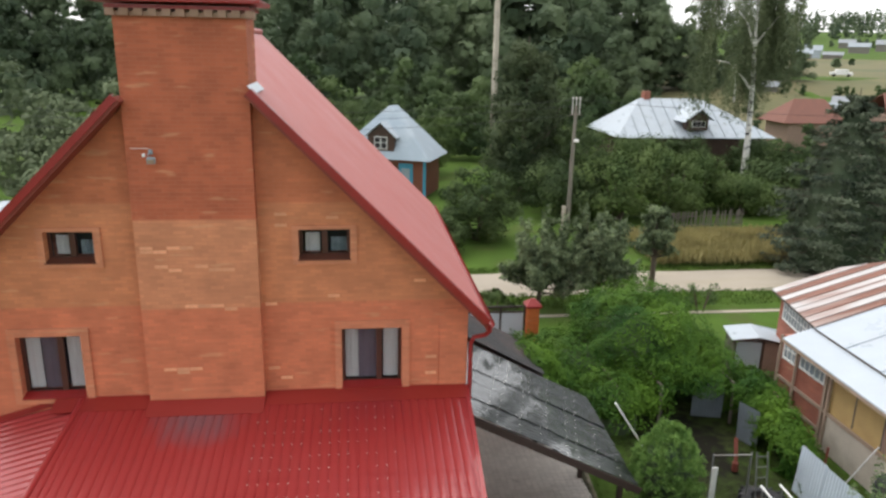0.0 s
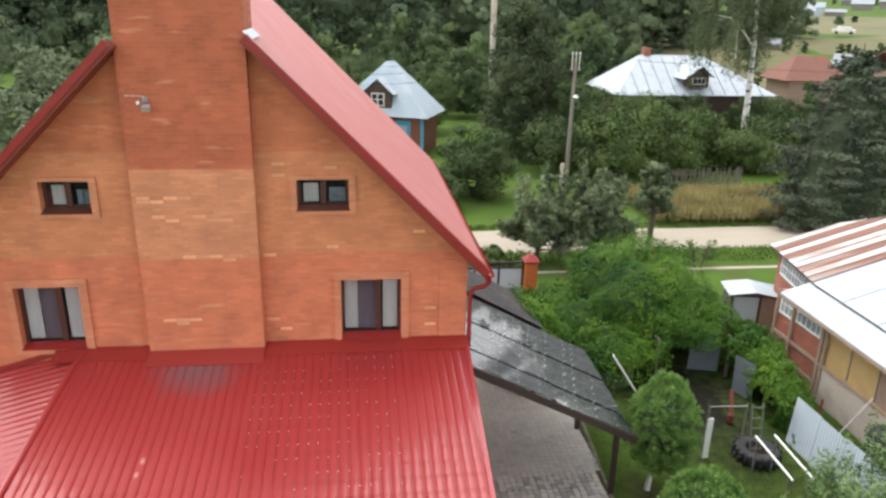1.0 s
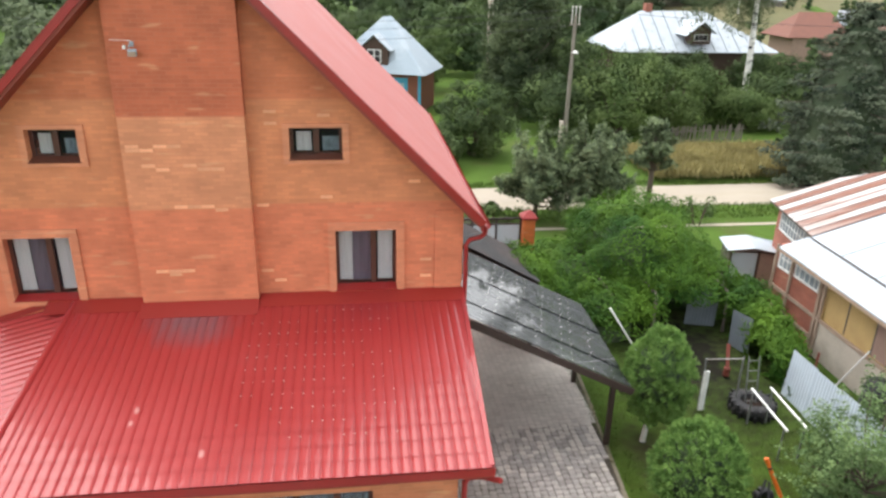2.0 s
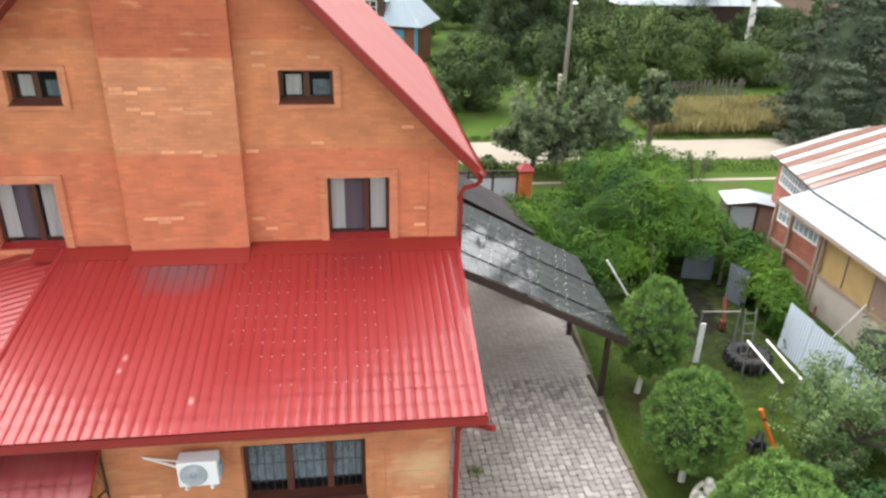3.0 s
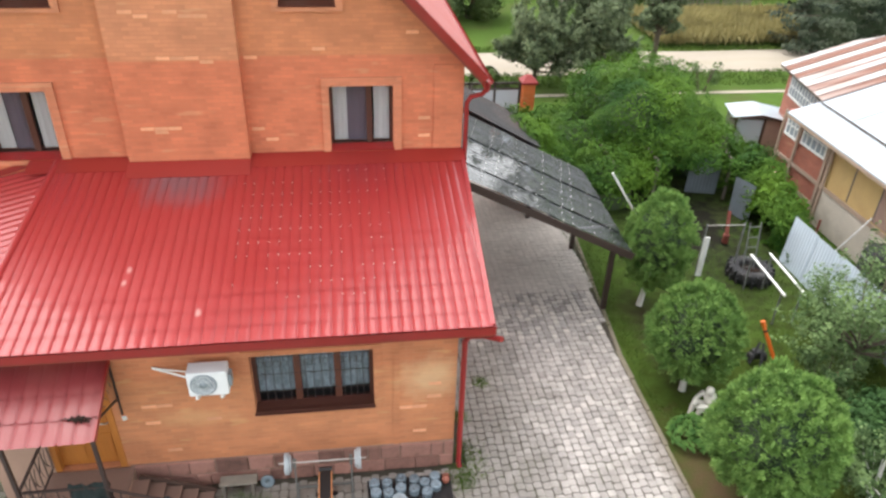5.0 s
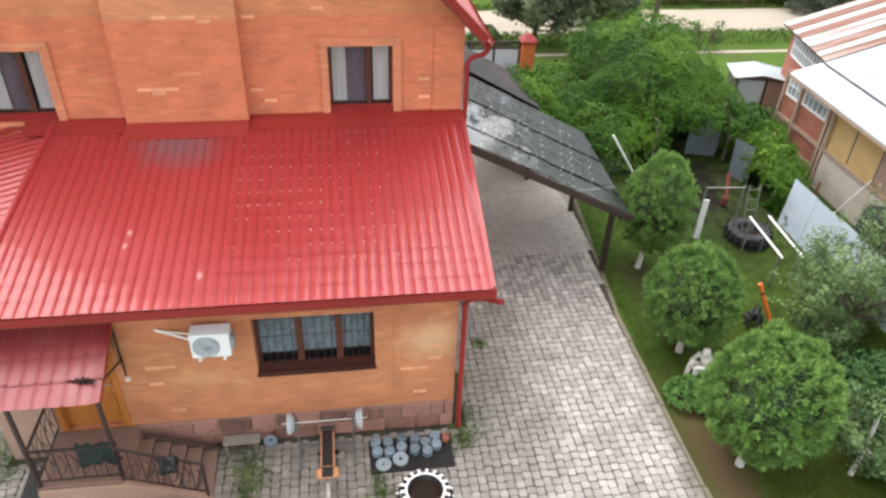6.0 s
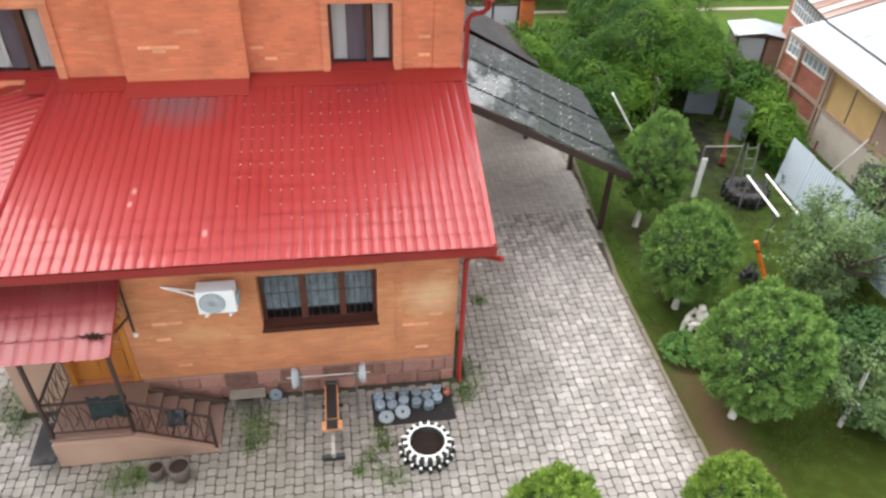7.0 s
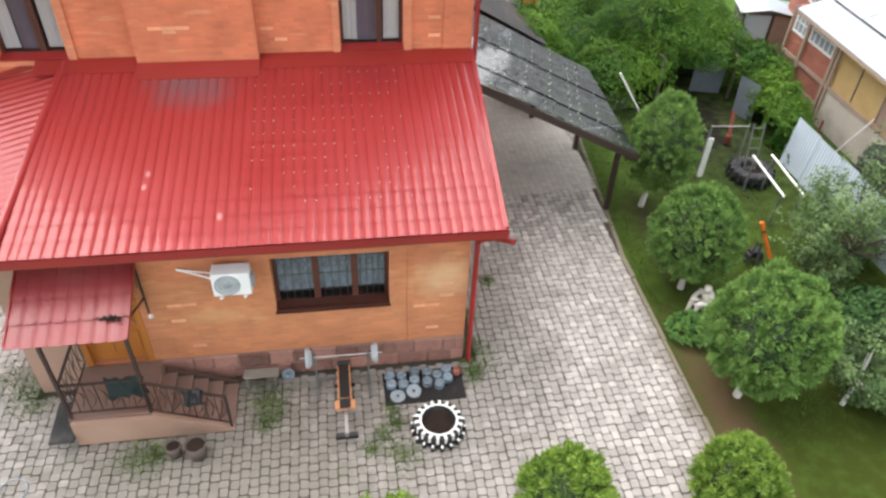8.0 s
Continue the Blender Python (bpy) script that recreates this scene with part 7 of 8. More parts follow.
for i, (c, r, k) in enumerate(lumps):
    p, d = ball_points(rng, int(k * 2.5), c, r, 0.1, 0.14, 3.0, 9.0 * i)
    fine = np.array([noise.noise(Vector(q) * 2.3) for q in p])
    p = p + d * (0.22 * fine)[:, None]
    # the mound overhangs: its lower skirts draw in under the canopy
    tuck = np.clip((0.62 * (c[2] + r[2]) - p[:, 2]) / (0.62 * (c[2] + r[2])), 0, 1) if r[2] > 1.2 else np.zeros(len(p))
    p[:, :2] -= d[:, :2] * (tuck * 1.3)[:, None]
    keep = (p[:, 2] > -0.05)
    # an open mouth on the garden side
    keep &= ~((p[:, 0] > 8.5) & (p[:, 0] < 10.5) & (p[:, 1] < 11.9) & (p[:, 2] < 1.15 + 0.4 * fine))
    out.append(leaves(p[keep], d[keep] + (0, 0, 0.3), 0.078, rng, 0.5, 0.75))
    q, e = ball_points(rng, int(k * 0.14), c, r, 0.02, 0.2, 4.0, 9.0 * i)
    ok = (q[:, 2] > 0.5) & ~((q[:, 0] > 8.5) & (q[:, 0] < 10.5) & (q[:, 1] < 11.9) & (q[:, 2] < 1.4))
    q, e = q[ok], e[ok]
    tt = np.repeat(q, 5, 0) + rng.normal(0, 0.08, (5 * len(q), 3)) + np.repeat(e, 5, 0) * 0.05
    out.append(leaves(tt, np.repeat(e, 5, 0) + (0, 0, 0.4), 0.085, rng, 0.4, 0.7))
part("foliage", leaf_mesh("foliage", np.concatenate(out)), "ivy", vine, "dense overlapping vine leaves")
for x in (6.6, 8.1, 10.6):
    part("post", Mesh().beam((x, 10.2, 0), (x, 10.2, 1.4), 0.08, 0.08, up=(0, 1, 0)), "old_wood", vine)
    part("rafter", Mesh().beam((x, 10.2, 1.44), (x, 13.5, 1.54), 0.08, 0.08), "old_wood", vine)
# added dark humps close the mound; their colour stands in for shade inside
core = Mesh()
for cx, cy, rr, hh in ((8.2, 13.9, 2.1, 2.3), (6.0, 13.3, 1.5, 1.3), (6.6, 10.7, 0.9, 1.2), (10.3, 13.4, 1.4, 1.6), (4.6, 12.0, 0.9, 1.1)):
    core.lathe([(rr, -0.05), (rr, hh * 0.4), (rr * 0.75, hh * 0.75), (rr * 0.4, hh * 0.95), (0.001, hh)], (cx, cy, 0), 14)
part("inner_core", core, "core_shade", vine)

# ---- roadside trees ----
twig_tree("roadside_tree", 6.9, 21.6, 5.0, 1.8, "bushy silver-green roadside tree near the gate", "roadside", 61, 26, 12, 48, 0.15, 0.13, 0.16, group="roadside trees", heart=46)
twig_tree("roadside_tree", 9.8, 21.9, 5.3, 1.95, "wide bushy silver-green roadside tree", "roadside", 62, 28, 12, 48, 0.15, 0.13, 0.16, group="roadside trees", heart=50)
twig_tree("roadside_tree", 13.4, 23.7, 4.7, 1.05, "small upright roadside tree on a bare trunk", "roadside", 63, 19, 10, 46, 0.14, 0.17, 0.42, group="roadside trees", heart=24)
bush_thing("roadside_bush", 4.7, 21.0, 0.9, 0.8, 1.0, "low green bush by the gate", "bush_light", 20, 170, 0.3, 0.14, 64)
bush_thing("dry_shrub", 14.6, 20.6, 0.9, 0.5, 1.5, "thin brown-leaved shrub by the footpath", "apple", 10, 60, 0.3, 0.12, 65)
bush_thing("roadside_bush", 6.0, 34, 2.4, 2.4, 4.6, "rounded green bush across the road", "bush", 56, 240, 0.75, 0.18, 66)
bush_thing("roadside_bush", 3.0, 31, 1.6, 1.6, 2.4, "rounded green bush across the road", "bush", 40, 220, 0.6, 0.17, 67)
spruce_tree("spruce", 25.3, 26.4, 10.2, 4.5, "broad dark grey-green spruce beside the road", "spruce_grey", 68, 32, 0.24)
limb_tree("large_tree", 11.6, 46, 13.8, 3.9, 6.4, 6.6, "tall dark broad tree behind the street", "tree_olive", 240, 220, 0.9, 0.2, 69, 0.3, cone=0.5)

# tall dry grass over the road
rng = np.random.default_rng(70)
n = 16000
p = np.stack([rng.uniform(15.3, 26, n), rng.uniform(27.4, 33.5, n), np.full(n, 0.4)], 1)
p[:, 2] += 0.25 * rng.random(n)
v = leaves(p, rng.normal(0, 1, (n, 3)) * (1, 1, 0.15), 0.75, rng, -3.0, 0.10)
v[:, 2] = np.maximum(v[:, 2], -0.05)
solo("dry_grass", leaf_mesh("dry_grass", v), "hay", "tall yellow dry grass across the road", "grass", kind="stuff")
# rough verge grass along the road
n = 15000
p = np.stack([rng.uniform(-5, 30, n), np.where(rng.random(n) < 0.6, rng.uniform(21.2, 23.4, n), rng.uniform(26.8, 27.7, n)), np.full(n, 0.05)], 1)
v = leaves(p, rng.normal(0, 1, (n, 3)) * (1, 1, 0.2), 0.2, rng, -2.5, 0.16)
v[:, 2] = np.maximum(v[:, 2], -0.05)
solo("verge_grass", leaf_mesh("verge_grass", v), "grass_blade", "rough grass along the road verge", "grass", kind="stuff")

# hedge of bushes behind the street
k = 0
for x, y, rx, h, mt in ((13.5, 40, 3.0, 4.2, "bush"), (17.2, 39, 3.2, 4.6, "bush_light"), (21.0, 40, 3.0, 5.2, "bush_light"), (24.5, 42, 2.6, 4.0, "bush_light"), (28.0, 41, 2.8, 3.0, "bush_light"), (31.5, 43, 3.0, 3.6, "bush"), (15.5, 46, 3.4, 6.0, "bush"),
                        (35, 47, 3.6, 4.5, "bush"), (40, 46, 4.0, 5.0, "bush"), (13, 52, 3.6, 6.5, "bush"), (19, 55, 3.4, 5.0, "bush_light"), (26, 50, 2.6, 3.2, "bush_light"), (4.5, 58, 4.0, 6.0, "bush_light"), (-0.5, 62, 4.5, 7.0, "bush"), (38, 38, 4.5, 4.0, "bush"), (31, 36, 2.0, 2.0, "bush_light"), (25.5, 57.5, 2.6, 3.9, "bush_light"), (30.0, 56.5, 2.8, 3.6, "bush"), (37.5, 57, 2.6, 3.6, "bush")):
    bush_thing("hedge_bush", x, y, rx, rx * 0.9, h, "large wild green bush behind the street" if mt == "bush" else "light green wild bush behind the street", mt, 52, 220, 0.9, 0.2, 80 + k, group="wild bushes")
    k += 1

# weathered picket fence across the road
pf = thing("picket_fence", "grey weathered picket fence among the bushes", "fence", (0, 0, 0))
pk = Mesh().box(-0.045, 0.045, -0.012, 0.012, 0, 1.25).add([(-0.045, 0, 1.25), (0.045, 0, 1.25), (0, 0, 1.36)], [(0, 1, 2)]).data("picket")
pk.materials.append(M["old_wood"])
rng = np.random.default_rng(71)
for i in range(34):
    ob = part("picket", pk, "old_wood", pf)
    ob.matrix_local = pose(18.7 + i * 0.2, 35.4 + 0.03 * i, rng.uniform(-0.05, 0.05), rng.uniform(-5, 5), rng.uniform(-9, 9), 0)
for z in (0.35, 0.95):
    part("rail", Mesh().beam((18.6, 35.42, z), (25.4, 36.42, z), 0.04, 0.06), "old_wood", pf)

# birch with hanging branches
birch = thing("birch", "tall white-barked birch with drooping branches", "tree", (34.2, 52.5, 0))
tr = Mesh()
tr.tube([(0, 0, -0.1), (-0.05, 0, 4), (-0.3, 0, 9), (-0.65, 0.1, 14), (-0.9, 0.1, 19), (-1.0, 0.1, 22)], [0.3, 0.27, 0.2, 0.14, 0.08, 0.03], 10)
tr.tube([(-0.25, 0, 8.4), (-1.2, 0.2, 9.6), (-2.6, 0.3, 10.9), (-4.2, 0.4, 11.2)], [0.14, 0.11, 0.07, 0.03], 6)
tr.tube([(-0.5, 0, 12.0), (-1.8, -0.3, 14.5), (-3.4, -0.5, 15.8)], [0.12, 0.08, 0.03], 6)
tr.tube([(-0.5, 0, 12.6), (1.4, 0.4, 14.8), (2.8, 0.5, 15.5)], [0.1, 0.07, 0.03], 6)
tr.tube([(-2.0, -0.2, 7.5), (-2.05, -0.2, 9.0), (-2.2, 0.0, 11)], [0.07, 0.06, 0.04], 6)
part("trunk", tr, "birch_bark", birch, "white birch bark with black scars")
rng = np.random.default_rng(72)
for k in range(18):
    z = 1.2 + 0.55 * k + rng.uniform(-0.2, 0.2)
    a, rr = rng.uniform(-2.6, -0.5), 0.29 - 0.009 * k
    part("bark_scar", Mesh().box(rr - 0.02, rr + 0.012, -0.16, 0.16, z - 0.05, z + rng.uniform(0.04, 0.16), Matrix.Translation((-0.03 * z * (z > 4), 0, 0)) @ Matrix.Rotation(a, 4, "Z"), bevel=0.01), "plastic_black", birch)
out = []
bunches = [(rng.choice([rng.normal(-4.4, 1.6), rng.normal(-1.6, 1.8), rng.normal(1.7, 0.8)]), rng.normal(0.9, 1.1)) for _ in range(34)]
for _ in range(880):
    bx, by_ = bunches[int(rng.integers(0, 34))]
    cx = bx + rng.normal(0, 0.4)
    top = rng.uniform(9.0, 20) if cx < 1 else rng.uniform(11, 20)
    cy = by_ + rng.normal(0, 0.4)
    lenb = rng.uniform(1.5, 4.6)
    m = 64
    z = top - lenb * rng.random(m)
    pts = np.stack([cx + rng.normal(0, 0.16, m), cy + rng.normal(0, 0.16, m), z], 1)
    out.append(leaves(pts, rng.normal(0, 1, (m, 3)), 0.22, rng, 2.5, 0.38))
part("crown", leaf_mesh("crown", np.concatenate(out)), "birch_leaf", birch, "thin hanging leaf curtains")

# ---- street pole, lamp and wires ----
pole = thing("utility_pole", "weathered wooden utility pole with a street lamp", "pole", (12.65, 36.4, 0))
part("shaft", Mesh().tube([(0, 0, -0.1), (0.02, 0, 4), (0.05, 0, 8.3)], [0.15, 0.13, 0.1], 10), "pole_wood", pole)
part("concrete_stub", Mesh().box(-0.42, -0.2, -0.12, 0.12, -0.1, 1.6), "grey_render", pole)
for dx in (-0.18, 0.05, 0.3):
    part("insulator_pin", Mesh().tube([(dx, 0, 7.75), (dx, 0, 8.75)], 0.035, 6).lathe([(0.001, 8.9), (0.06, 8.85), (0.07, 8.75), (0.03, 8.7)], (dx, 0, 0), 8), "lime", pole, "pale insulator on a steel pin")
part("cross_arm", Mesh().box(-0.3, 0.42, -0.05, 0.05, 7.7, 7.8), "pole_wood", pole)
part("lamp_arm", Mesh().tube([(0, -0.1, 5.95), (0, -0.4, 6.15), (-0.05, -0.75, 6.15)], 0.03, 6), "stand_green", pole)
part("lamp_head", Mesh().lathe([(0.001, 0.12), (0.1, 0.1), (0.2, 0.0), (0.17, -0.06), (0.001, -0.08)], (-0.05, -0.85, 6.13), 12), "white_paint", pole, "white street lamp head")
p2 = thing("utility_pole", "grey concrete utility pole behind the trees", "pole", (13.7, 70, 0))
part("shaft", Mesh().tube([(0, 0, -0.1), (0, 0, 17)], [0.36, 0.3], 8), "grey_render", p2)
for k, (a, b, sag) in enumerate((((12.7, 36.4, 8.7), (-34, 40, 8.3), 1.1), ((12.5, 36.4, 8.3), (-34, 40, 7.9), 1.2), ((12.7, 36.4, 7.7), (-34, 40, 7.2), 1.2), ((12.9, 36.4, 8.7), (60, 33, 9), 1.0))):
    a, b = Vector(a), Vector(b)
    pts = [a.lerp(b, t / 20) - Vector((0, 0, sag * 4 * (t / 20) * (1 - t / 20))) for t in range(21)]
    solo("overhead_wire", Mesh().tube(pts, 0.012, 4), "plastic_black", "thin dark overhead wire strung between poles", "wire", "overhead wires")

# ---- village houses ----
bh = thing("village_house", "log house with blue-painted trim and pale metal roof", "house", (0.6, 48.5, 0), "village houses")
bh.rotation_euler = (0, 0, radians(-22))
part("wall", Mesh().box(-3.6, 3.6, -0.2, 4.0, 0, 3.1), "log_brown", bh, "brown log wall")
part("blue_trim", Mesh().box(1.4, 2.6, -0.28, -0.21, 0.9, 2.7).box(3.45, 3.7, -0.26, -0.21, 0, 3.1), "blue_paint", bh, "bright blue painted window casing")
part("window", Mesh().box(1.65, 2.35, -0.33, -0.29, 1.1, 2.3), "lace", bh)
HIP = Mesh()
A = [(-4.2, -0.9, 3.05), (4.2, -0.9, 3.05), (4.2, 4.6, 3.05), (-4.2, 4.6, 3.05)]
R0, R1 = (0, 1.5, 7.1), (0.4, 2.4, 7.1)
for q in ((A[0], A[1], R0), (A[1], A[2], R1, R0), (A[2], A[3], R1), (A[3], A[0], R0, R1)):
    HIP.slab(q, 0.06)
part("roof", HIP, "zinc_shade", bh, "pale blue-white metal hip roof")
dm = part("dormer", Mesh().box(-1.1, 1.1, -0.55, 0.9, 3.6, 4.9).slab([(-1.1, -0.56, 4.9), (1.1, -0.56, 4.9), (0, -0.56, 5.75)], 0.04), "dark_wood", bh, "dark wooden dormer gable")
part("dormer_roof", Mesh().slab([(-1.4, -0.8, 4.75), (0, -0.8, 5.95), (0, 1.2, 5.95), (-1.4, 0.6, 4.75)], 0.05).slab([(0, -0.8, 5.95), (1.4, -0.8, 4.75), (1.4, 0.6, 4.75), (0, 1.2, 5.95)], 0.05), "zinc", bh)
dwf = part("dormer_window", Mesh().box(-0.55, 0.55, -0.62, -0.57, 3.8, 4.8), "white_paint", bh)
for xa, xb in ((-0.48, -0.05), (0.05, 0.48)):
    for za, zb in ((3.87, 4.28), (4.34, 4.73)):
        part("pane", Mesh().box(xa, xb, -0.64, -0.625, za, zb), "room_dark", dwf)

wh = thing("village_house", "long low house with a broad pale metal hip roof", "house", (32.0, 60, 0), "village houses")
part("wall", Mesh().box(-6.7, 8.2, 0.6, 9, 0, 3.4), "dark_wood", wh, "dark timber wall")
W = Mesh()
A = [(-7.6, -0.4, 3.35), (9.4, -0.4, 3.35), (9.4, 10, 3.35), (-7.6, 10, 3.35)]
R0, R1 = (-3.6, 4.8, 6.9), (3.2, 4.8, 6.9)
for q in ((A[0], A[1], R1, R0), (A[1], A[2], R1), (A[2], A[3], R0, R1), (A[3], A[0], R0)):
    W.slab(q, 0.06)
part("roof", W, "zinc", wh, "broad pale metal hip roof")
for k in range(12):
    x = -6.6 + 1.3 * k
    zt = min(1.0, (x + 7.6) / 4.0, (9.4 - x) / 6.2)
    part("seam", Mesh().beam((x, -0.42, 3.42), (x, -0.4 + 5.2 * zt, 3.42 + 3.55 * zt), 0.05, 0.05), "grille_grey", wh)
part("dormer", Mesh().box(-0.2, 1.9, -0.1, 3, 4.1, 5.35).slab([(-0.2, -0.11, 5.35), (1.9, -0.11, 5.35), (0.85, -0.11, 6.0)], 0.04), "dark_wood", wh, "dark wooden dormer")
part("dormer_roof", Mesh().slab([(-0.9, -0.6, 4.95), (0.85, -0.6, 6.25), (0.85, 4, 6.25), (-0.9, 4, 4.95)], 0.06).slab([(0.85, -0.6, 6.25), (2.3, -0.6, 5.15), (2.3, 4, 5.15), (0.85, 4, 6.25)], 0.06), "zinc", wh)
dw_ = part("dormer_window", Mesh().box(0.15, 1.6, -0.18, -0.12, 4.4, 5.05), "white_paint", wh)
for xa, xb in ((0.22, 0.64), (0.69, 1.08), (1.13, 1.53)):
    part("pane", Mesh().box(xa, xb, -0.21, -0.185, 4.47, 4.98), "room_dark", dw_)
part("chimney", Mesh().box(-3.2, -2.5, 4.6, 5.4, 6.3, 7.6), "red_brick_plain", wh)
orr = thing("village_house", "low house with a faded orange tile roof", "house", (53.5, 72, 0), "village houses")
part("wall", Mesh().box(-3.2, 3.4, 0, 5, 0, 3.8), "rust_pale", orr)
part("roof", Mesh().slab([(-4.2, -0.6, 3.7), (4, -0.6, 3.7), (2.6, 2.5, 6.4), (-1.4, 2.5, 6.4)], 0.1).slab([(-4.2, 5.6, 3.7), (-4.2, -0.6, 3.7), (-1.4, 2.5, 6.4)], 0.1).slab([(4, 5.6, 3.7), (-4.2, 5.6, 3.7), (-1.4, 2.5, 6.4), (2.6, 2.5, 6.4)], 0.1).slab([(4, -0.6, 3.7), (4, 5.6, 3.7), (2.6, 2.5, 6.4)], 0.1), "orange_tile", orr, "faded orange roof")
or2 = thing("village_house", "low outbuilding with a faded orange roof", "house", (69.0, 75, 0), "village houses")
part("wall", Mesh().box(-3.2, 7, 0, 6, 0, 4.4), "rust_pale", or2)
part("roof", Mesh().slab([(-4.0, -0.6, 4.2), (8, -0.6, 4.2), (8, 3, 7.0), (-2.4, 3, 7.0)], 0.1).slab([(8, 6.6, 4.2), (-4.0, 6.6, 4.2), (-2.4, 3, 7.0), (8, 3, 7.0)], 0.1), "orange_tile", or2)
# curved pale roof beyond the left side of the house
lr = thing("outbuilding", "low outbuilding with a curved pale metal roof", "shed", (-17.5, 27, 0))
part("wall", Mesh().box(-3.5, 3, 0.2, 5, 0, 3.0), "dark_wood", lr)
cr = Mesh()
pts = [(-4 + 8 * k / 12, 3.0 + 1.5 * (k / 12) ** 1.8) for k in range(13)]
for (xa, za), (xb, zb) in zip(pts, pts[1:]):
    cr.slab([(xa, -0.3, za), (xb, -0.3, zb), (xb, 5.5, zb), (xa, 5.5, za)], 0.08)
part("roof", cr, "zinc", lr)

# ---- far fields, sheds and woods ----
fld = Mesh()
for i in range(13):
    for j in range(9):
        d, q = 108 + 217 * j / 8, 0.42 + 0.6 * i / 12
        a = math.atan2(q, 1) * 1.0
        x, y = d * math.sin(a), d * math.cos(a)
        fld.v.append((x, y, land(x, y) + 0.2))
        if i and j:
            b = 9 * i + j
            fld.f.append((b - 10, b - 1, b, b - 9))
            fld.s.append(True)
solo("field", fld, "hay_field", "pale yellow-green hay field in the distance", "field", kind="structure")


def far_house(d, q, w, dp, h, wall, roof, label="pale distant village building with a metal roof"):
    x, y = d * q / math.hypot(1, q), d / math.hypot(1, q)
    hb = thing("distant_building", label, "building", (x, y, land(x, y)), "distant buildings")
    hb.rotation_euler = (0, 0, -math.atan(q))
    part("wall", Mesh().box(-w / 2, w / 2, 0, dp, -1, h * 0.62), wall, hb)
    part("roof", Mesh().slab([(-w / 2 - 0.4, -0.4, h * 0.6), (w / 2 + 0.4, -0.4, h * 0.6), (w / 2 + 0.4, dp / 2, h), (-w / 2 - 0.4, dp / 2, h)], 0.1).slab([(w / 2 + 0.4, dp + 0.4, h * 0.6), (-w / 2 - 0.4, dp + 0.4, h * 0.6), (-w / 2 - 0.4, dp / 2, h), (w / 2 + 0.4, dp / 2, h)], 0.1), roof, hb)


far_house(318, 0.64, 14, 5, 3.6, "far_wall", "grille_grey")
far_house(330, 0.672, 6, 5, 5.2, "zinc", "grille_grey", "pale arched greenhouse at the edge of the field")
far_house(322, 0.705, 7, 5, 3.0, "far_wall", "far_roof")
far_house(400, 0.742, 9, 6, 5, "far_wall", "grille_grey")
far_house(430, 0.79, 12, 7, 6, "far_wall", "far_roof")
far_house(470, 0.72, 9, 7, 5, "far_wall", "far_roof")
far_house(128, 0.72, 7, 3, 2.4, "sheet_dull", "grille_grey")
far_house(132, 0.785, 6, 3, 2.6, "far_wall", "far_roof")
far_house(150, 0.625, 4, 3, 2.4, "far_wall", "far_roof")
car_d, car_q = 172, 0.742
cx_, cy_ = car_d * car_q / math.hypot(1, car_q), car_d / math.hypot(1, car_q)
car = thing("car", "white car parked by the distant field", "car", (cx_, cy_, land(cx_, cy_) + 0.35))
car.rotation_euler = (0, 0, radians(-30))
part("body", Mesh().box(-2.2, 2.2, -0.9, 0.9, 0.35, 0.95, bevel=0.15).box(-1.2, 1.3, -0.8, 0.8, 0.9, 1.5, bevel=0.2), "white_paint", car)
for x in (-1.4, 1.4):
    part("wheel", Mesh().lathe([(0.05, -0.1), (0.33, -0.1), (0.33, 0.1), (0.05, 0.1)], n=14, m=Matrix.Translation((x, -0.85, 0.33)) @ pose(0, 0, 0, 90)), "rubber", car)


def woods(name, label, cells, material, seed, leaf, each=1200, conifers=0.3):
    """Many trees far off, each a heap of leafy lumps round a dense heart, conifers among them."""
    rng = np.random.default_rng(seed)
    out = []
    for x, y, r, h, k in cells:
        for _ in range(k):
            hx = h * rng.uniform(0.75, 1.12)
            cx, cy, cr = x + rng.normal(0, r), y + rng.normal(0, r * 0.5), h * rng.uniform(0.17, 0.27)
            zb = land(cx, cy)
            con = rng.random() < conifers
            lumps_n = 10
            for q in range(lumps_n):
                t = (q + rng.random()) / lumps_n
                w = cr * ((1.0 - t) * 0.8 if con else 0.75 * math.sqrt(max(0.05, 1 - (1.7 * (t - 0.45)) ** 2)))
                a = rng.uniform(0, 6.28)
                c = (cx + w * math.cos(a), cy + w * math.sin(a), zb + hx * (0.06 + 0.86 * t))
                lr_ = cr * rng.uniform(0.42, 0.66) * (1 - 0.55 * t if con else 1)
                d = rng.normal(0, 1, (each // lumps_n, 3))
                d[:, 2] = np.abs(d[:, 2]) - 0.35
                d[:, 1] -= 0.3
                d /= np.linalg.norm(d, axis=1, keepdims=True)
                p = np.asarray(c) + d * lr_ * (0.75 + 0.35 * rng.random((len(d), 1))) * (1, 1, 0.9)
                out.append(leaves(p, d + (0, 0, 0.35), leaf, rng, 0.3, 0.7, 0.22))
                e = d[:20]
                out.append(leaves(np.asarray(c) + e * lr_ * 0.6 * (1, 1, 0.9), e * 3, lr_ * 0.6, rng, 0.3, 0.9))
    solo(name, leaf_mesh(name, np.concatenate(out)), material, label, "woods", kind="stuff")


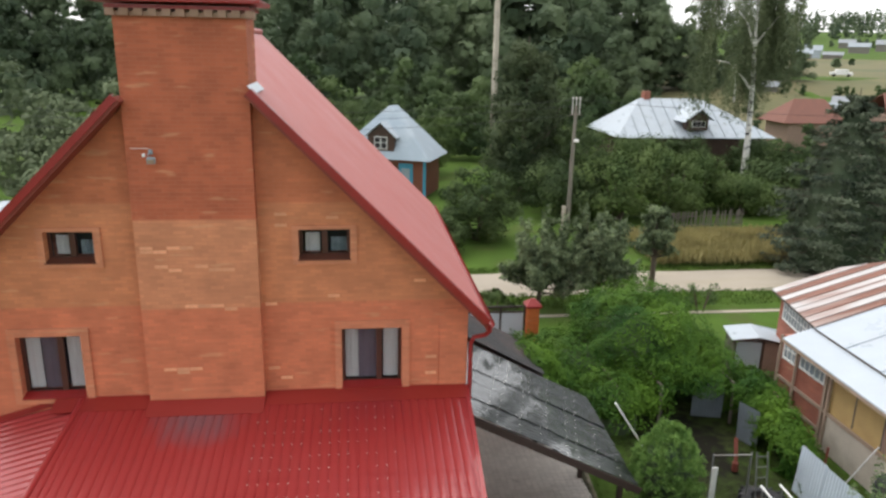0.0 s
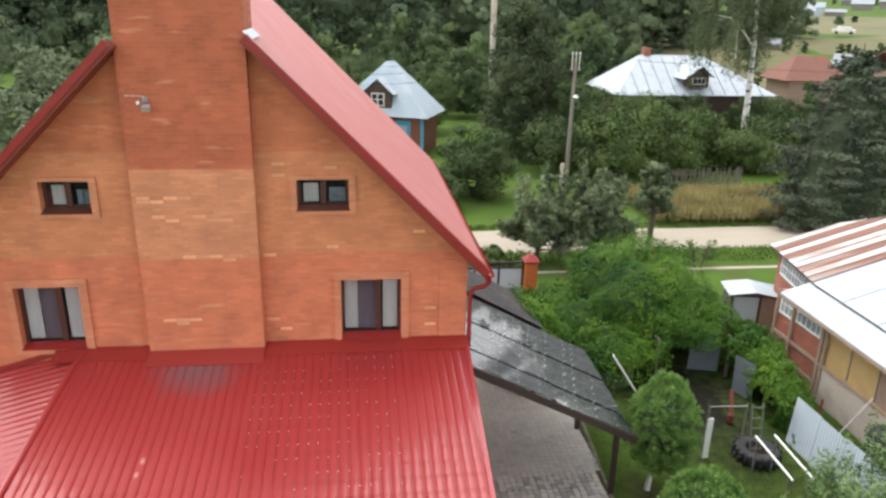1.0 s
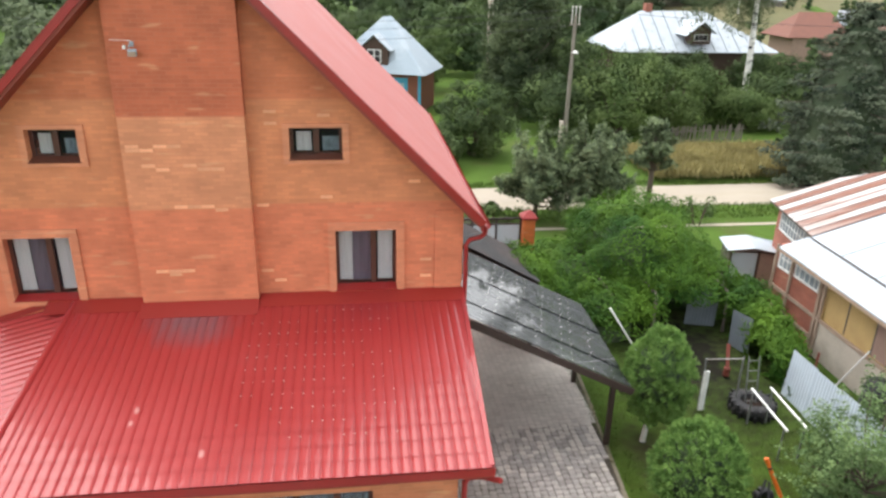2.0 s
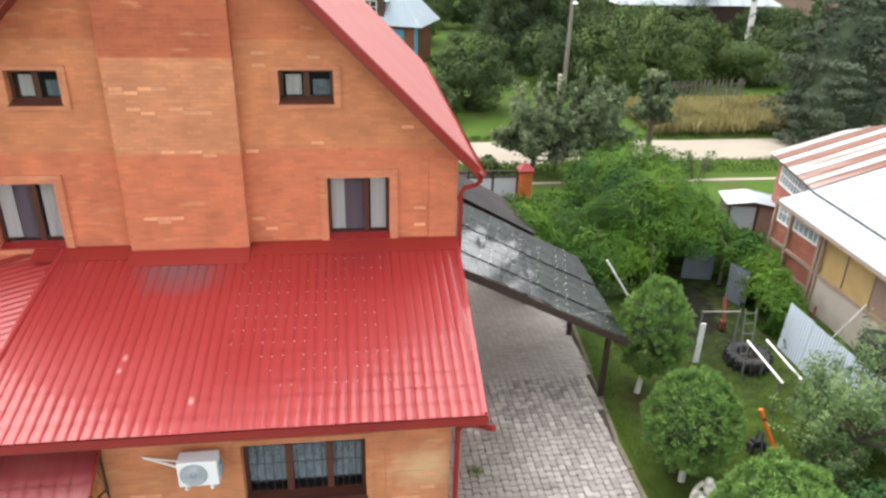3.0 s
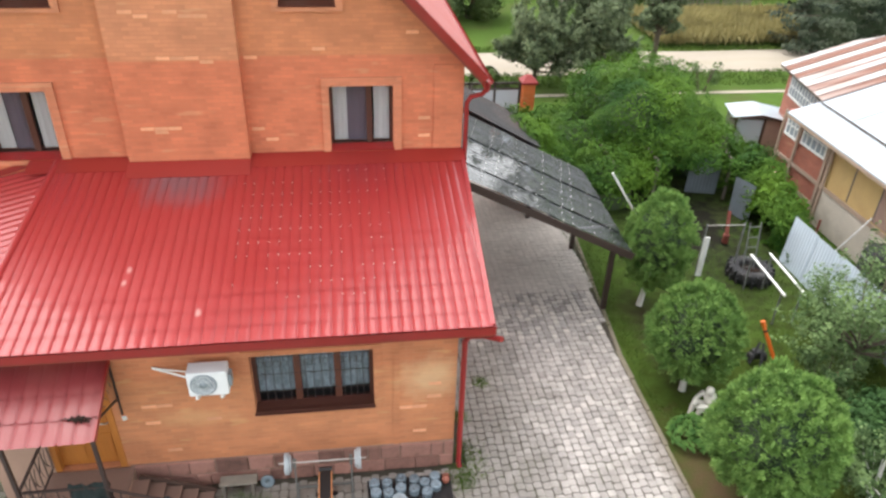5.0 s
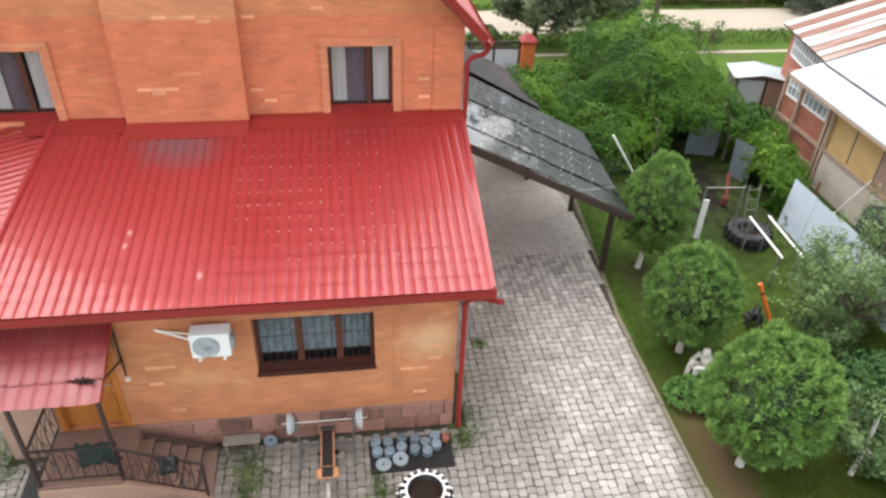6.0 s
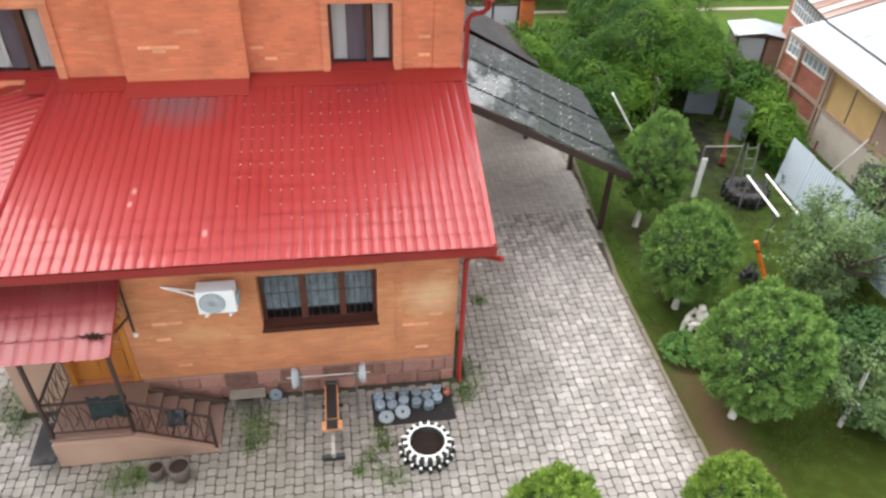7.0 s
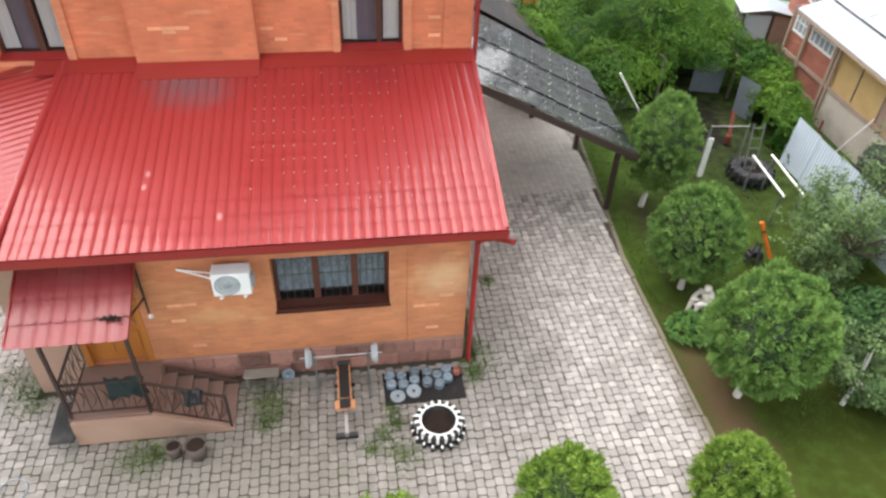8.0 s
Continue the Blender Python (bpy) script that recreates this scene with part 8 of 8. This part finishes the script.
mid = [(-14 + 7 * i, 82 + 6 * math.sin(i * 1.7), 3.5, 8.5 + 2.5 * math.sin(i * 2.3), 5) for i in range(8)]
mid += [(8 + 6 * i, 66 + 4 * math.sin(i), 3, 7 + 1.5 * math.sin(i * 1.9), 3) for i in range(3)]
left = [(-40 + 6 * i, 50 + 8 * math.sin(i * 1.3), 3.5, 8 + 2 * math.sin(i * 2.1), 5) for i in range(6)]
left += [(-24 + 3 * i, 38 + 5 * math.sin(i * 1.3), 2.5, 6 + 1.5 * math.sin(i * 2.1), 4) for i in range(4)]
mid += [(30 + 7 * i, 90 + 5 * math.sin(i), 3.5, 2.6 + 0.8 * math.sin(i * 1.9) + 0.5 * max(0, i - 4), 3) for i in range(8)]
mid += [(56 + 8 * i, 104 + 5 * math.sin(i * 1.7), 3.5, 2.8 + 0.8 * math.sin(i * 1.9), 3) for i in range(6)]
mid += [(44 + 6 * i, 62 + 3 * math.sin(i * 1.7), 2.0, 3.6 + 0.8 * math.sin(i * 1.9), 3) for i in range(6)]
mid += [(148 * q / math.hypot(1, q), 148 / math.hypot(1, q), 2.5, 2.2, 2) for q in (0.6, 0.66, 0.72, 0.79)]
woods("wild_thicket", "wild green thicket of small trees between the gardens", mid, "wood_mid", 90, 0.32, 620, 0.1)
far = [(-110 + 10 * i, 118 + 6 * math.sin(i * 1.1), 5, 19 + 3 * math.sin(i * 1.7), 6) for i in range(16)]
back = [(-110 + 9 * i, 150 + 6 * math.sin(i * 1.1), 5, 33 + 2 * math.sin(i * 2.7), 7) for i in range(20)]
far += [(58 + 4 * i, 142 + 4 * math.sin(i * 1.1), 3, (25, 23, 16, 10)[i], 6) for i in range(4)]
far += [(70 + 7 * i, 138 + 5 * math.sin(i * 1.1), 4, 10 + 2 * math.sin(i * 2.7), 5) for i in range(4)]
woods("pale_thicket", "thicket beside the house with haze put into its pale grey-green", left, "wood_hazy", 93, 0.29, 720, 0.15)
woods("forest", "dark mixed forest behind the village", far, "wood_far", 91, 0.5, 640)
woods("forest", "tall dark forest closing the view behind the village", back, "wood_far", 94, 0.88, 345)
hor = [(0.52 * 700 + 14 * i, 700 + 30 * math.sin(i * 1.3), 12, 20 + 2.5 * math.sin(i * 1.7), 10) for i in range(26)]
hor += [(0.55 * 520 + 14 * i, 520 + 20 * math.sin(i * 1.3), 10, 12 + 4 * math.sin(i * 1.7), 5) for i in range(20)]
hor += [(0.56 * 380 + 11 * i, 380 + 14 * math.sin(i * 2.3), 7, 5 + 2 * math.sin(i * 1.7), 2) for i in range(16)]
hor += [(0.6 * 205 + 11 * i, 205 + 12 * math.sin(i * 2.3), 4, 3.2 + math.sin(i * 1.7), 1) for i in range(6)]
woods("horizon_forest", "distant forest along the horizon", hor, "wood_far", 92, 2.0, 52)


# ---- pavers: clover-shaped concrete blocks, one by one ----
PV = 0.17


def paver_mesh(seed):
    rng = np.random.default_rng(seed)
    m = Mesh()
    g = PV / 2 - 0.0038
    ring = []
    for k in range(4):
        a = math.pi / 2 * k
        c, s = math.cos(a), math.sin(a)
        e = 1.07 if k % 2 == 0 else 0.93
        for u, w in ((g * 0.95, -g * 0.88), (g * e, -g * 0.42), (g * e, g * 0.42)):
            ring.append((u * c - w * s, u * s + w * c))
    n = len(ring)
    tilt = rng.uniform(-0.004, 0.004, 2)
    top = [(x * 0.95, y * 0.95, 0.0 + x * tilt[0] * 4 + y * tilt[1] * 4) for x, y in ring]
    low = [(x, y, -0.024) for x, y in ring]
    m.add(top + low, [tuple(range(n))] + [((i + 1) % n, i, n + i, n + (i + 1) % n) for i in range(n)])
    return m


kinds = [paver_mesh(k) for k in range(6)]
datas = []
for m in kinds:
    d = m.data("paver")
    d.materials.append(M["paver"])
    datas.append(d)
pavement = bpy.data.objects["pavement"]
rng = np.random.default_rng(100)
rest = {"paver_rest": ([], []), "paver_dry": ([], [])}
count = 0
cols = int((4.86 + 11.2) / PV)
for i in range(cols):
    x = 4.86 - PV * (i + 0.5)
    y0 = -9.0 + (PV * 0.2 if i % 2 else 0)
    y1 = 17.5 if x > 0.15 else (-0.16 if x > -8.2 else 6.0)
    k = 0
    while y0 + PV * k < y1:
        y = y0 + PV * (k + 0.5)
        k += 1
        if x + PV / 2 > 4.37 + 0.09 * max(0.0, y - 2.5) or (x < 0.2 and y > -0.12 and x > -8.2):
            continue
        if LX0 - 0.05 < x < -4.5 and y > -1.3:
            continue
        if math.hypot(x - 1.05, y + 3.75) < 0.5 or math.hypot(x + 1.85, y + 4.15) < 0.45 or math.hypot(x - 4.2, y + 3.75) < 0.45:
            continue
        jit = rng.normal(0, 0.0045, 2)
        z = rng.normal(0, 0.003)
        q = int(rng.integers(0, 6))
        if 1.2 < x < 4.44 and -2.6 < y < 0.2 and count < 300:
            ob = part("paver", datas[q], "paver", pavement)
            ob.location = (x + jit[0], y + jit[1], z)
            ob.rotation_euler = (0, 0, rng.normal(0, 0.015) + math.pi / 2 * ((i + k) % 2))
            count += 1
        else:
            rest_v, rest_f = rest["paver_dry" if y > 3.4 + 2.6 * rng.random() else "paver_rest"]
            b = len(rest_v)
            rest_v += [(x + jit[0] + (py if (i + k) % 2 else px), y + jit[1] + (-px if (i + k) % 2 else py), pz + z) for px, py, pz in kinds[q].v]
            rest_f += [tuple(v + b for v in f) for f in kinds[q].f]
solo("sand_fill", Mesh().box(0.3, 4.66, 5.6, 17.5, -0.021, -0.006), "sand_fill", "dry sand swept level with the sheltered pavers", "sand", kind="stuff")
for key, label in (("paver_rest", "weathered grey and pinkish clover-shaped concrete pavers"), ("paver_dry", "dry pale concrete pavers sheltered by the carport")):
    me = bpy.data.meshes.new("pavers")
    me.from_pydata(*[rest[key][0], [], rest[key][1]])
    me.materials.append(M[key])
    ob = new("pavers", me)
    ob.parent = pavement
    tagged(ob, label, kind="stuff")
